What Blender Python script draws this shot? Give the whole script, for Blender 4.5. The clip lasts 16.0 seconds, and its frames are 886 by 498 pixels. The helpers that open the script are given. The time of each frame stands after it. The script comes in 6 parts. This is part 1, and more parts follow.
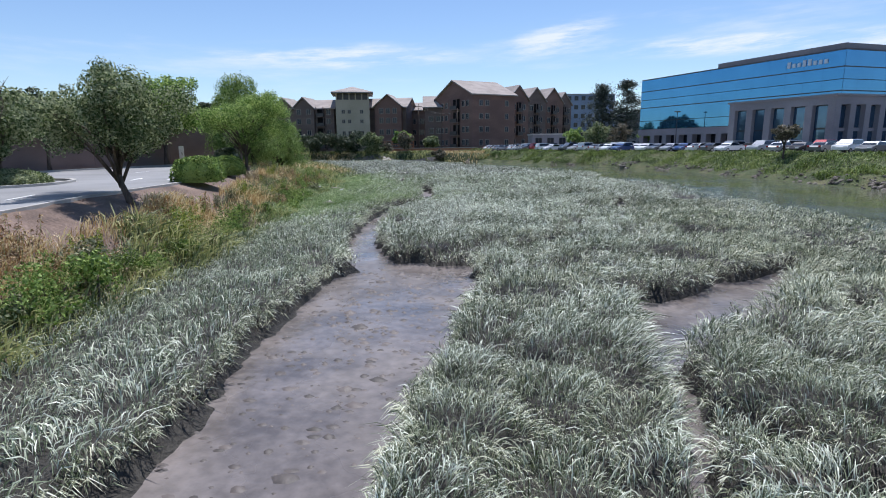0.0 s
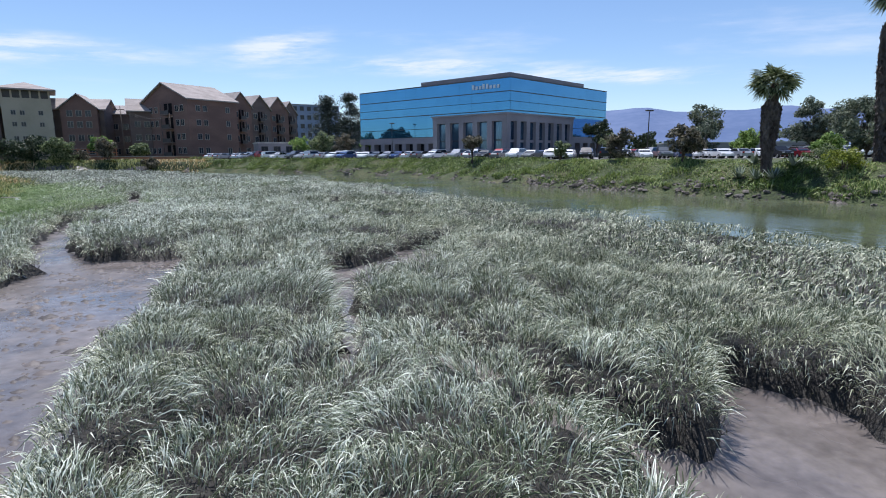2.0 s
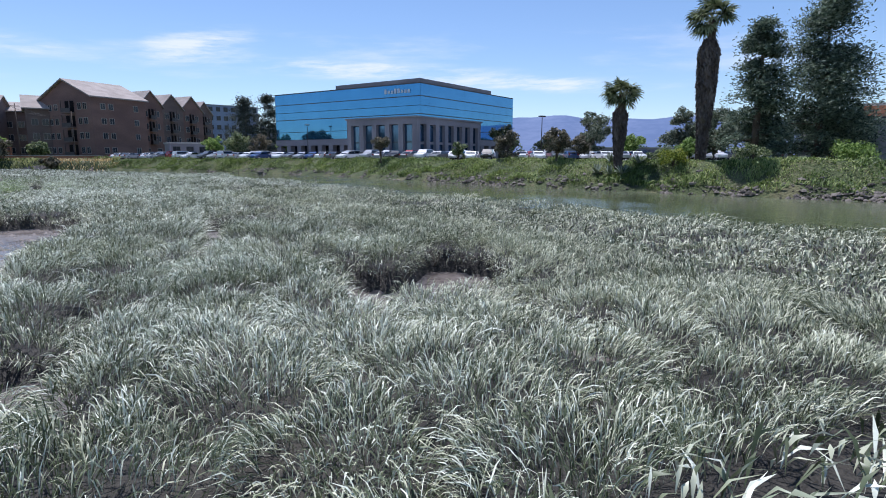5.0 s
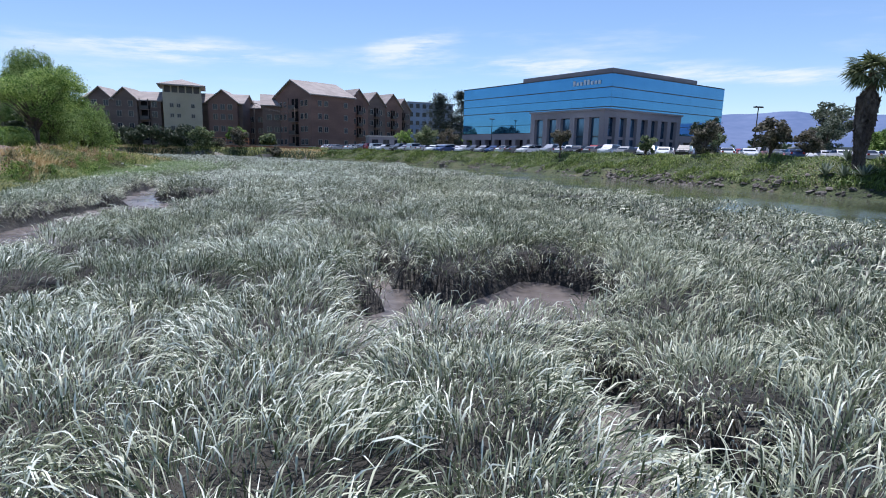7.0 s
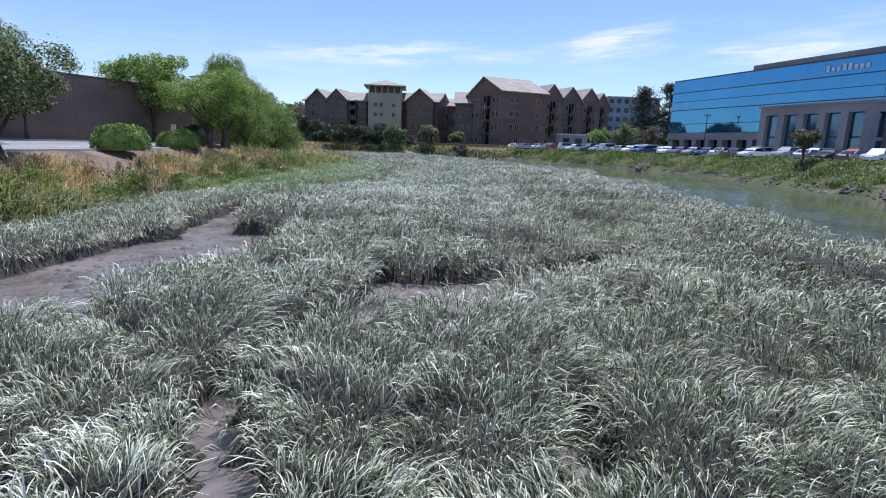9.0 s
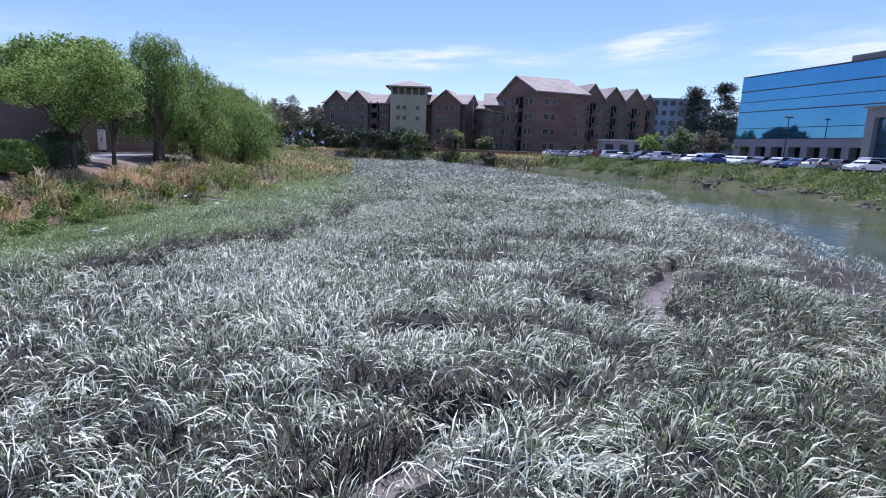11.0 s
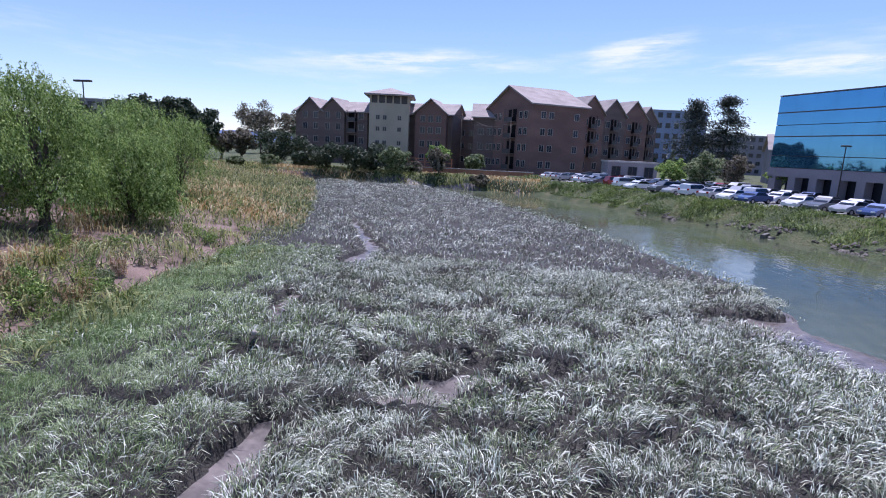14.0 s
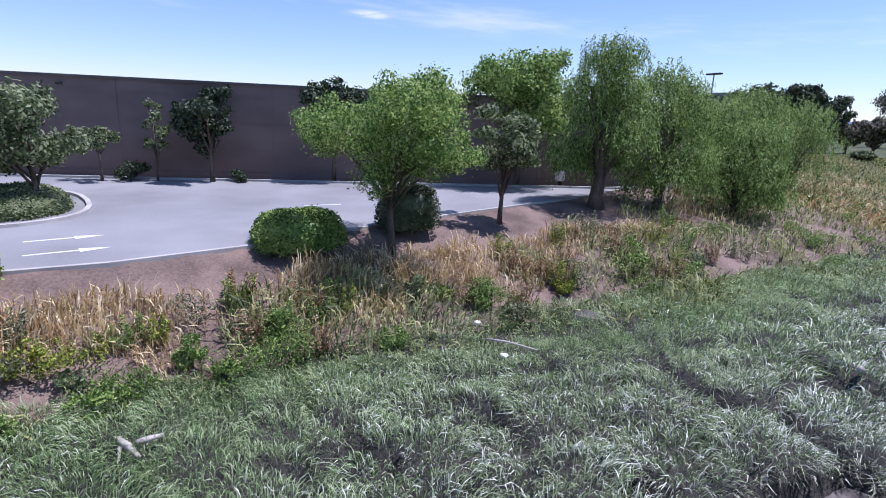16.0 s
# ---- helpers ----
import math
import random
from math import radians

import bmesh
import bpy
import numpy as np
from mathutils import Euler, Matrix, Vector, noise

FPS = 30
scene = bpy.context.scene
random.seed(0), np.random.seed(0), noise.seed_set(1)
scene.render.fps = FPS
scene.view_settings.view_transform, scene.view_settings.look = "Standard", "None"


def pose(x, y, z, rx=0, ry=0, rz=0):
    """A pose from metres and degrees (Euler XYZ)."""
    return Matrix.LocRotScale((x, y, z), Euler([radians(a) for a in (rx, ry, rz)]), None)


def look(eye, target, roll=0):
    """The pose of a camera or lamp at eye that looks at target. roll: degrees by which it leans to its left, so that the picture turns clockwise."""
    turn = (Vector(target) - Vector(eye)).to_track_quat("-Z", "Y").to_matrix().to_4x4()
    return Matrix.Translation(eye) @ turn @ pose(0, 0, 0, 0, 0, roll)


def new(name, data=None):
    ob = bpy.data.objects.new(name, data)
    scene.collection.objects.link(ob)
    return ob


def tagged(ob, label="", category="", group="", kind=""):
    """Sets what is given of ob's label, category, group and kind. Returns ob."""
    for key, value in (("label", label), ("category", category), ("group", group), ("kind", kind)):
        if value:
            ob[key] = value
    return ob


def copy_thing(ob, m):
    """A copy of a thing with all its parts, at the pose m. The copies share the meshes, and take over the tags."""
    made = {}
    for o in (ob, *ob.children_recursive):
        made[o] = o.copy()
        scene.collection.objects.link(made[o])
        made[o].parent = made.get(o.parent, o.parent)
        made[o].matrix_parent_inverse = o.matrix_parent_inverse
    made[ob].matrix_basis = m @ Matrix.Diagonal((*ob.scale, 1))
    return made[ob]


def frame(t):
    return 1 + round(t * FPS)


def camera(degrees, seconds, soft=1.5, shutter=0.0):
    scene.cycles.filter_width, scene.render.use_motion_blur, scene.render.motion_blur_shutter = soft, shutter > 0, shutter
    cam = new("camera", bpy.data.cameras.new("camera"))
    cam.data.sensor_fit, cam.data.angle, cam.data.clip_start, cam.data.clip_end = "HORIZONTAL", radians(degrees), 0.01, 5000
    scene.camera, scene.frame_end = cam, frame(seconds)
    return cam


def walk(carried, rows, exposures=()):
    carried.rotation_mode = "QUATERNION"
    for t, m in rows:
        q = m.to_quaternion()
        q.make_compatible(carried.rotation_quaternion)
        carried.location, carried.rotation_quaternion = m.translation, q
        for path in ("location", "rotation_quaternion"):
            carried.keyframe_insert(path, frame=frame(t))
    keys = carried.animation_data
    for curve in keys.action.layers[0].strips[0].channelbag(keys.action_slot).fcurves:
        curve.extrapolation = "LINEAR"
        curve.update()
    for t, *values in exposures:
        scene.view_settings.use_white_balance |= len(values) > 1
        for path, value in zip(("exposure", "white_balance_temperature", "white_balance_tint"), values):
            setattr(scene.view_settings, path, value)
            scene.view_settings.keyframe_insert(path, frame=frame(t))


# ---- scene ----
cam = camera(79.3, 16.0, soft=1.0)
PATH = [
    (0, (-1.564, -0.801, 3.985), (-1.775, 1.151, 3.604), -0.6),
    (0.5, (-1.502, -0.732, 3.735), (-1.275, 1.22, 3.364), -0.5),
    (1, (-1.175, -1.087, 3.542), (-0.773, 0.838, 3.18), -0.5),
    (1.5, (-0.859, -1.847, 3.426), (-0.158, -0.008, 3.072), -0.4),
    (2, (-0.81, -3.165, 3.436), (-0.085, -1.335, 3.085), -0.4),
    (2.5, (-0.714, -4.319, 3.502), (0.06, -2.508, 3.156), -0.3),
    (3, (-0.784, -5.675, 3.528), (0.0, -3.867, 3.186), -0.0),
    (3.5, (-0.982, -7.218, 3.306), (-0.198, -5.409, 2.966), 0.1),
    (4, (-0.899, -8.678, 3.028), (0.056, -6.954, 2.692), 0.0),
    (4.2, (-0.824, -9.082, 2.995), (0.194, -7.393, 2.66), -0.1),
    (6.5, (1.523, -8.313, 2.321), (2.125, -6.438, 1.978), 0.9),
    (7, (2.587, -6.779, 2.288), (2.914, -4.837, 1.935), 1.3),
    (7.5, (3.445, -4.912, 2.296), (3.278, -2.954, 1.925), 1.6),
    (8, (3.997, -2.755, 2.331), (3.728, -0.809, 1.955), 1.7),
    (8.5, (4.294, -0.954, 2.598), (4.001, 0.988, 2.218), 1.8),
    (9, (4.565, 1.572, 3.062), (4.198, 3.500, 2.677), 1.9),
    (11.5, (2.683, 21.622, 4.169), (2.192, 23.524, 3.794), 2.1),
    (12, (1.87, 25.364, 4.826), (1.374, 27.264, 4.45), 2.3),
    (12.5, (1.127, 28.761, 5.52), (0.627, 30.662, 5.147), 2.5),
    (13, (0.331, 31.312, 6.316), (-0.167, 33.213, 5.944), 2.8),
    (13.5, (-0.53, 32.764, 6.821), (-0.963, 34.683, 6.459), 2.7),
    (14, (-1.188, 33.506, 6.975), (-1.612, 35.427, 6.614), 2.8),
    (14.5, (-1.588, 33.53, 6.943), (-1.946, 35.465, 6.588), 2.8),
    (15, (-2.068, 33.635, 6.854), (-2.742, 35.481, 6.48), 3.0),
    (15.5, (-2.302, 33.811, 6.708), (-3.83, 35.023, 6.263), 3.2),
    (16, (-2.274, 34.147, 6.667), (-4.108, 34.782, 6.183), 2.5),
]
walk(cam, [(t, look(eye, target, roll)) for t, eye, target, roll in PATH], [(0, 0.15, 6150, 14), (4.2, 0.15, 6000, 16), (7, 0.17, 5950, 17), (9, 0.22, 5950, 18), (11.5, 0.24, 5720, 27), (15, 0.26, 5720, 30), (16, 0.26, 5660, 27)])

# ---- light ----
SUN_AZ, SUN_EL = 4.0, 69.0      # degrees from +y towards +x, and above the horizon
world = bpy.data.worlds.new("sky")
scene.world = world
world.use_nodes = True
wt = world.node_tree
for n in list(wt.nodes):
    wt.nodes.remove(n)


def wnode(kind, **kw):
    n = wt.nodes.new(kind)
    for k, v in kw.items():
        n.inputs[k].default_value = v
    return n


def wmath(op, a, b=None):
    n = wt.nodes.new("ShaderNodeMath")
    n.operation = op
    for i, v in enumerate((a, b)):
        if v is None:
            continue
        if isinstance(v, (int, float)):
            n.inputs[i].default_value = v
        else:
            wt.links.new(v, n.inputs[i])
    return n.outputs[0]


sky = wt.nodes.new("ShaderNodeTexSky")
sky.sky_type = "NISHITA"
sky.sun_disc = False
sky.sun_elevation = radians(SUN_EL)
sky.sun_rotation = radians(SUN_AZ)
sky.air_density, sky.dust_density, sky.ozone_density = 1.0, 0.1, 4.0
coord = wt.nodes.new("ShaderNodeTexCoord")
sep = wt.nodes.new("ShaderNodeSeparateXYZ")
wt.links.new(coord.outputs["Generated"], sep.inputs[0])
az = wmath("ARCTAN2", sep.outputs[0], sep.outputs[1])
el = wmath("ARCSINE", sep.outputs[2])
# thin wind-drawn cloud streaks, a little above the horizon, rising to the north-east
tilt = wmath("SUBTRACT", el, wmath("MULTIPLY", wmath("SINE", wmath("MULTIPLY", az, 3.0)), 0.022))
comb = wt.nodes.new("ShaderNodeCombineXYZ")
wt.links.new(wmath("MULTIPLY", az, 2.4), comb.inputs[0])
wt.links.new(wmath("MULTIPLY", tilt, 15.0), comb.inputs[1])
nz = wt.nodes.new("ShaderNodeTexNoise")
nz.inputs["Scale"].default_value = 1.5
nz.inputs["Detail"].default_value = 9.0
nz.inputs["Roughness"].default_value = 0.6
wt.links.new(comb.outputs[0], nz.inputs["Vector"])
band = wmath("SUBTRACT", 1.0, wmath("MINIMUM", 1.0, wmath("MULTIPLY", wmath("ABSOLUTE", wmath("SUBTRACT", tilt, 0.155)), 11.0)))
mask = wt.nodes.new("ShaderNodeMapRange")
mask.interpolation_type = "SMOOTHSTEP"
mask.inputs["From Min"].default_value, mask.inputs["From Max"].default_value = 0.40, 0.78
mask.inputs["To Max"].default_value = 0.55
wt.links.new(wmath("MULTIPLY", nz.outputs[0], wmath("POWER", band, 0.45)), mask.inputs["Value"])
streaks = None
for a0, e0, wide, high, slope in ((-0.29, 0.152, 0.17, 0.016, 0.03), (0.095, 0.176, 0.075, 0.020, 0.16), (0.36, 0.152, 0.17, 0.013, -0.02), (0.68, 0.130, 0.16, 0.012, -0.05), (-1.38, 0.162, 0.03, 0.006, 0.0)):
    da = wmath("SUBTRACT", az, a0)
    de = wmath("SUBTRACT", wmath("SUBTRACT", el, e0), wmath("MULTIPLY", da, slope))
    q = wmath("ADD", wmath("POWER", wmath("ABSOLUTE", wmath("DIVIDE", da, wide)), 2.0), wmath("POWER", wmath("ABSOLUTE", wmath("DIVIDE", de, high)), 2.0))
    lobe = wmath("EXPONENT", wmath("MULTIPLY", q, -1.0))
    streaks = lobe if streaks is None else wmath("ADD", streaks, lobe)
veil = wt.nodes.new("ShaderNodeMapRange")
veil.interpolation_type = "SMOOTHSTEP"
veil.inputs["From Min"].default_value, veil.inputs["From Max"].default_value = 0.05, 0.95
veil.inputs["To Max"].default_value = 0.8
comb2 = wt.nodes.new("ShaderNodeCombineXYZ")
wt.links.new(wmath("MULTIPLY", az, 5.0), comb2.inputs[0])
wt.links.new(wmath("MULTIPLY", wmath("SUBTRACT", el, wmath("MULTIPLY", az, 0.05)), 34.0), comb2.inputs[1])
wisp = wt.nodes.new("ShaderNodeTexNoise")
wisp.inputs["Scale"].default_value, wisp.inputs["Detail"].default_value, wisp.inputs["Roughness"].default_value = 1.3, 8.0, 0.62
wt.links.new(comb2.outputs[0], wisp.inputs["Vector"])
ragged = wmath("MAXIMUM", wmath("MULTIPLY", wmath("SUBTRACT", wisp.outputs[0], 0.33), 3.6), 0.0)
wt.links.new(wmath("MULTIPLY", wmath("POWER", streaks, 0.6), ragged), veil.inputs["Value"])
mix = wt.nodes.new("ShaderNodeMixRGB")
mix.inputs[2].default_value = (7.0, 7.3, 7.9, 1)
wt.links.new(wmath("MAXIMUM", mask.outputs[0], veil.outputs[0]), mix.inputs[0])
wt.links.new(sky.outputs[0], mix.inputs[1])
bg = wt.nodes.new("ShaderNodeBackground")
bg.inputs["Strength"].default_value = 0.12
wt.links.new(mix.outputs[0], bg.inputs[0])
wout = wt.nodes.new("ShaderNodeOutputWorld")
wt.links.new(bg.outputs[0], wout.inputs[0])

sun_data = bpy.data.lights.new("sun", "SUN")
sun_data.energy, sun_data.angle, sun_data.color = 4.8, radians(0.53), (1.0, 0.97, 0.93)
sun = new("sun", sun_data)
_sd = Vector((math.sin(radians(SUN_AZ)) * math.cos(radians(SUN_EL)), math.cos(radians(SUN_AZ)) * math.cos(radians(SUN_EL)), math.sin(radians(SUN_EL))))
sun.matrix_world = look(_sd * 300, (0, 0, 0))
scene.view_settings.exposure = 0.0

# ---- materials ----
def material(name, a, b, scale=4.0, fine=60.0, rough=0.8, bump=0.3, metal=0.0, c=None, spec=0.5, island=0.0, translucent=0.0, ob_random=0.0, stretch=(1, 1, 1), dist=0.02):
    """Two colours mixed by noise at two scales, with fine relief."""
    m = bpy.data.materials.new(name)
    m.use_nodes = True
    t = m.node_tree
    p = t.nodes["Principled BSDF"]
    out = t.nodes["Material Output"]
    co = t.nodes.new("ShaderNodeTexCoord")
    mp = t.nodes.new("ShaderNodeMapping")
    mp.inputs["Scale"].default_value = stretch
    t.links.new(co.outputs["Object"], mp.inputs[0])
    n1 = t.nodes.new("ShaderNodeTexNoise")
    n1.inputs["Scale"].default_value, n1.inputs["Detail"].default_value = scale, 5
    n2 = t.nodes.new("ShaderNodeTexNoise")
    n2.inputs["Scale"].default_value, n2.inputs["Detail"].default_value = fine, 3
    t.links.new(mp.outputs[0], n1.inputs["Vector"])
    t.links.new(mp.outputs[0], n2.inputs["Vector"])
    r = t.nodes.new("ShaderNodeValToRGB")
    r.color_ramp.elements[0].position, r.color_ramp.elements[1].position = 0.32, 0.68
    r.color_ramp.elements[0].color, r.color_ramp.elements[1].color = (*a, 1), (*b, 1)
    if c:
        e = r.color_ramp.elements.new(0.5)
        e.color = (*c, 1)
    add = t.nodes.new("ShaderNodeMath")
    add.operation = "MULTIPLY_ADD"
    t.links.new(n2.outputs[0], add.inputs[0])
    add.inputs[1].default_value = 0.5
    sub = t.nodes.new("ShaderNodeMath")
    sub.operation = "SUBTRACT"
    t.links.new(n1.outputs[0], sub.inputs[0])
    sub.inputs[1].default_value = 0.25
    t.links.new(sub.outputs[0], add.inputs[2])
    value = add.outputs[0]
    if island or ob_random:
        src = t.nodes.new("ShaderNodeNewGeometry").outputs["Random Per Island"] if island else t.nodes.new("ShaderNodeObjectInfo").outputs["Random"]
        k = island or ob_random
        ma = t.nodes.new("ShaderNodeMath")
        ma.operation = "MULTIPLY_ADD"
        t.links.new(src, ma.inputs[0])
        ma.inputs[1].default_value = k
        s2 = t.nodes.new("ShaderNodeMath")
        s2.operation = "SUBTRACT"
        t.links.new(value, s2.inputs[0])
        s2.inputs[1].default_value = k / 2
        t.links.new(s2.outputs[0], ma.inputs[2])
        value = ma.outputs[0]
    t.links.new(value, r.inputs[0])
    t.links.new(r.outputs[0], p.inputs["Base Color"])
    p.inputs["Roughness"].default_value = rough
    p.inputs["Metallic"].default_value = metal
    p.inputs["Specular IOR Level"].default_value = spec
    if bump:
        bn = t.nodes.new("ShaderNodeBump")
        bn.inputs["Strength"].default_value, bn.inputs["Distance"].default_value = bump, dist
        t.links.new(n2.outputs[0], bn.inputs["Height"])
        t.links.new(bn.outputs[0], p.inputs["Normal"])
    if translucent:
        tr = t.nodes.new("ShaderNodeBsdfTranslucent")
        t.links.new(r.outputs[0], tr.inputs[0])
        mx = t.nodes.new("ShaderNodeMixShader")
        mx.inputs[0].default_value = translucent
        t.links.new(p.outputs[0], mx.inputs[1])
        t.links.new(tr.outputs[0], mx.inputs[2])
        t.links.new(mx.outputs[0], out.inputs[0])
    return m


M_CORD = material("cordgrass", (0.09, 0.115, 0.055), (0.79, 0.83, 0.69), 0.25, 2.0, 0.42, 0, c=(0.385, 0.425, 0.30), island=0.95, translucent=0.08, spec=0.45)
# dead brown stems, darkened to paint the shade under overhanging banks
M_STEM = material("shade_darkened_stems", (0.018, 0.013, 0.009), (0.13, 0.095, 0.06), 0.6, 4.0, 0.7, 0, c=(0.052, 0.038, 0.025), island=0.8, translucent=0.05)
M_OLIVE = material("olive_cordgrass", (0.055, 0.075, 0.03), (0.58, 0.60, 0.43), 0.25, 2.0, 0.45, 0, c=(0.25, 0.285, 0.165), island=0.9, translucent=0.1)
M_GREEN = material("green_marsh_grass", (0.14, 0.22, 0.07), (0.49, 0.58, 0.32), 0.3, 2.0, 0.75, 0, c=(0.29, 0.395, 0.175), island=0.7, translucent=0.3)
M_GREYGREEN = material("grey_green_marsh_grass", (0.09, 0.13, 0.06), (0.62, 0.66, 0.50), 0.3, 2.0, 0.45, 0, c=(0.31, 0.37, 0.23), island=0.8, translucent=0.15)
M_DRY = material("dry_grass", (0.38, 0.25, 0.10), (0.82, 0.69, 0.42), 0.6, 3.0, 0.7, 0, c=(0.64, 0.49, 0.25), island=0.8, translucent=0.25)
M_WEED = material("green_weed", (0.08, 0.115, 0.035), (0.46, 0.46, 0.20), 0.5, 3.0, 0.6, 0, c=(0.235, 0.275, 0.09), island=0.8, translucent=0.25)
M_BANK = material("bank_grass", (0.06, 0.10, 0.02), (0.33, 0.38, 0.13), 0.15, 1.0, 0.6, 0, c=(0.16, 0.25, 0.055), island=0.6, translucent=0.2)
# sod darkened to near black: shade of gaps and overhung banks put into its colour
M_SOD = material("shade_darkened_sod", (0.010, 0.009, 0.007), (0.036, 0.032, 0.024), 0.7, 14.0, 0.75, 0.8, c=(0.022, 0.019, 0.014), dist=0.08)
M_MUD = material("wet_mud", (0.10, 0.086, 0.078), (0.215, 0.187, 0.172), 0.7, 5.0, 0.33, 0.30, c=(0.155, 0.135, 0.123), dist=0.04)
def wet_patches(m, scale=0.5, lo=0.10, hi=0.5):
    """Gloss that comes and goes in patches, as on wet mud or ruffled water."""
    t = m.node_tree
    n = t.nodes.new("ShaderNodeTexNoise")
    n.inputs["Scale"].default_value, n.inputs["Detail"].default_value = scale, 4
    t.links.new(t.nodes.new("ShaderNodeTexCoord").outputs["Object"], n.inputs["Vector"])
    r = t.nodes.new("ShaderNodeMapRange")
    r.inputs["From Min"].default_value, r.inputs["From Max"].default_value = 0.4, 0.6
    r.inputs["To Min"].default_value, r.inputs["To Max"].default_value = lo, hi
    t.links.new(n.outputs[0], r.inputs["Value"])
    t.links.new(r.outputs[0], t.nodes["Principled BSDF"].inputs["Roughness"])


M_CLOD = material("mud_clod", (0.05, 0.042, 0.037), (0.12, 0.10, 0.09), 2.0, 9.0, 0.6, 0.4, island=0.5, dist=0.02)
wet_patches(M_MUD, 0.45, 0.12, 0.45)
M_SOIL = material("dry_soil", (0.10, 0.07, 0.055), (0.24, 0.17, 0.135), 0.6, 12.0, 0.95, 0.8, c=(0.17, 0.12, 0.095), dist=0.05)
M_BSOIL = material("grassy_soil", (0.03, 0.042, 0.015), (0.12, 0.115, 0.055), 0.35, 5.0, 0.95, 1.0, c=(0.065, 0.085, 0.028), dist=0.15)
M_ASPH = material("asphalt", (0.205, 0.205, 0.205), (0.285, 0.285, 0.285), 0.25, 25.0, 0.9, 0.3, dist=0.01)
M_KERB = material("kerb_concrete", (0.36, 0.34, 0.31), (0.5, 0.48, 0.45), 1.0, 30.0, 0.9, 0.3, dist=0.01)
M_PAINTW = material("white_road_paint", (0.6, 0.6, 0.58), (0.82, 0.82, 0.8), 2.0, 40.0, 0.8, 0.2, dist=0.005)
M_WALL = material("brown_stucco", (0.17, 0.125, 0.11), (0.24, 0.18, 0.16), 0.25, 25.0, 0.95, 0.3, stretch=(1, 1, 2), dist=0.01)
M_ROOFW = material("metal_coping", (0.10, 0.08, 0.075), (0.14, 0.11, 0.1), 1, 20, 0.6, 0.1)
M_BARK = material("bark", (0.06, 0.045, 0.035), (0.17, 0.13, 0.10), 2.5, 18.0, 0.95, 0.9, stretch=(1, 1, 0.3), dist=0.05)
M_PALMTRUNK = material("palm_skirt", (0.07, 0.055, 0.05), (0.2, 0.165, 0.14), 1.5, 9.0, 0.95, 0.9, stretch=(1, 1, 0.25), dist=0.12)
# brown shingle and siding, lightened and blued a little to paint distance haze
M_BRICK = material("red_brown_shingle", (0.17, 0.10, 0.082), (0.26, 0.155, 0.125), 0.12, 3.0, 0.9, 0.3, stretch=(1, 1, 3), dist=0.05)
M_BRICK2 = material("dark_brown_siding", (0.14, 0.10, 0.088), (0.20, 0.145, 0.125), 0.15, 3.0, 0.9, 0.3, stretch=(1, 1, 4), dist=0.05)
M_BEIGE = material("cream_stucco", (0.42, 0.36, 0.26), (0.52, 0.45, 0.34), 0.2, 6.0, 0.9, 0.2, dist=0.02)
M_ROOF = material("grey_brown_shingle", (0.27, 0.235, 0.21), (0.40, 0.35, 0.32), 0.3, 6.0, 0.9, 0.4, stretch=(1, 1, 3), dist=0.04)
M_TRIM = material("pale_trim", (0.38, 0.34, 0.30), (0.46, 0.42, 0.37), 0.5, 10, 0.7, 0.1)
M_DARKFRAME = material("dark_window_frame", (0.05, 0.045, 0.04), (0.09, 0.08, 0.075), 0.5, 10, 0.5, 0.1)
M_CONC = material("office_concrete", (0.215, 0.205, 0.22), (0.29, 0.275, 0.29), 0.15, 5.0, 0.85, 0.2, dist=0.02)
M_TERRA = material("terracotta_wall", (0.32, 0.14, 0.08), (0.45, 0.22, 0.13), 0.4, 8.0, 0.9, 0.3, dist=0.02)
M_ROCK = material("grey_rock", (0.04, 0.036, 0.03), (0.19, 0.17, 0.145), 1.2, 12.0, 0.9, 0.6, ob_random=0.5, dist=0.05)
M_RUBBLE = material("broken_stone", (0.03, 0.027, 0.022), (0.17, 0.15, 0.13), 1.2, 12.0, 0.9, 0.6, island=0.7, dist=0.05)
M_WHITE = material("white_plastic", (0.7, 0.7, 0.7), (0.85, 0.85, 0.84), 2, 20, 0.5, 0.1)
M_WOODGREY = material("weathered_wood", (0.32, 0.28, 0.23), (0.6, 0.55, 0.48), 3, 25, 0.85, 0.5, stretch=(1, 1, 0.2))
M_METAL = material("dark_pole_metal", (0.03, 0.028, 0.027), (0.06, 0.055, 0.05), 2, 20, 0.5, 0.1, metal=0.3)
M_TYRE = material("tyre_rubber", (0.015, 0.015, 0.015), (0.03, 0.03, 0.03), 4, 30, 0.85, 0.1)
M_RIM = material("wheel_alloy", (0.4, 0.4, 0.41), (0.55, 0.55, 0.56), 4, 30, 0.3, 0.05, metal=0.8)
# wooded hills, with the distance haze put into their blue colour
M_HILL = material("haze_blue_hills", (0.115, 0.16, 0.27), (0.16, 0.205, 0.32), 0.004, 0.03, 1.0, 0, spec=0)
M_FARTREE = material("far_woods", (0.05, 0.075, 0.05), (0.13, 0.16, 0.10), 0.06, 0.6, 1.0, 0.5, spec=0, dist=2.0)
M_BLUEAPT = material("blue_grey_cladding", (0.22, 0.27, 0.38), (0.32, 0.37, 0.48), 0.1, 2, 0.8, 0.1)


def leafmat(name, a, b, c, tr=0.3):
    return material(name, a, b, 0.5, 3.0, 0.5, 0, c=c, island=0.8, translucent=tr, spec=0.22)


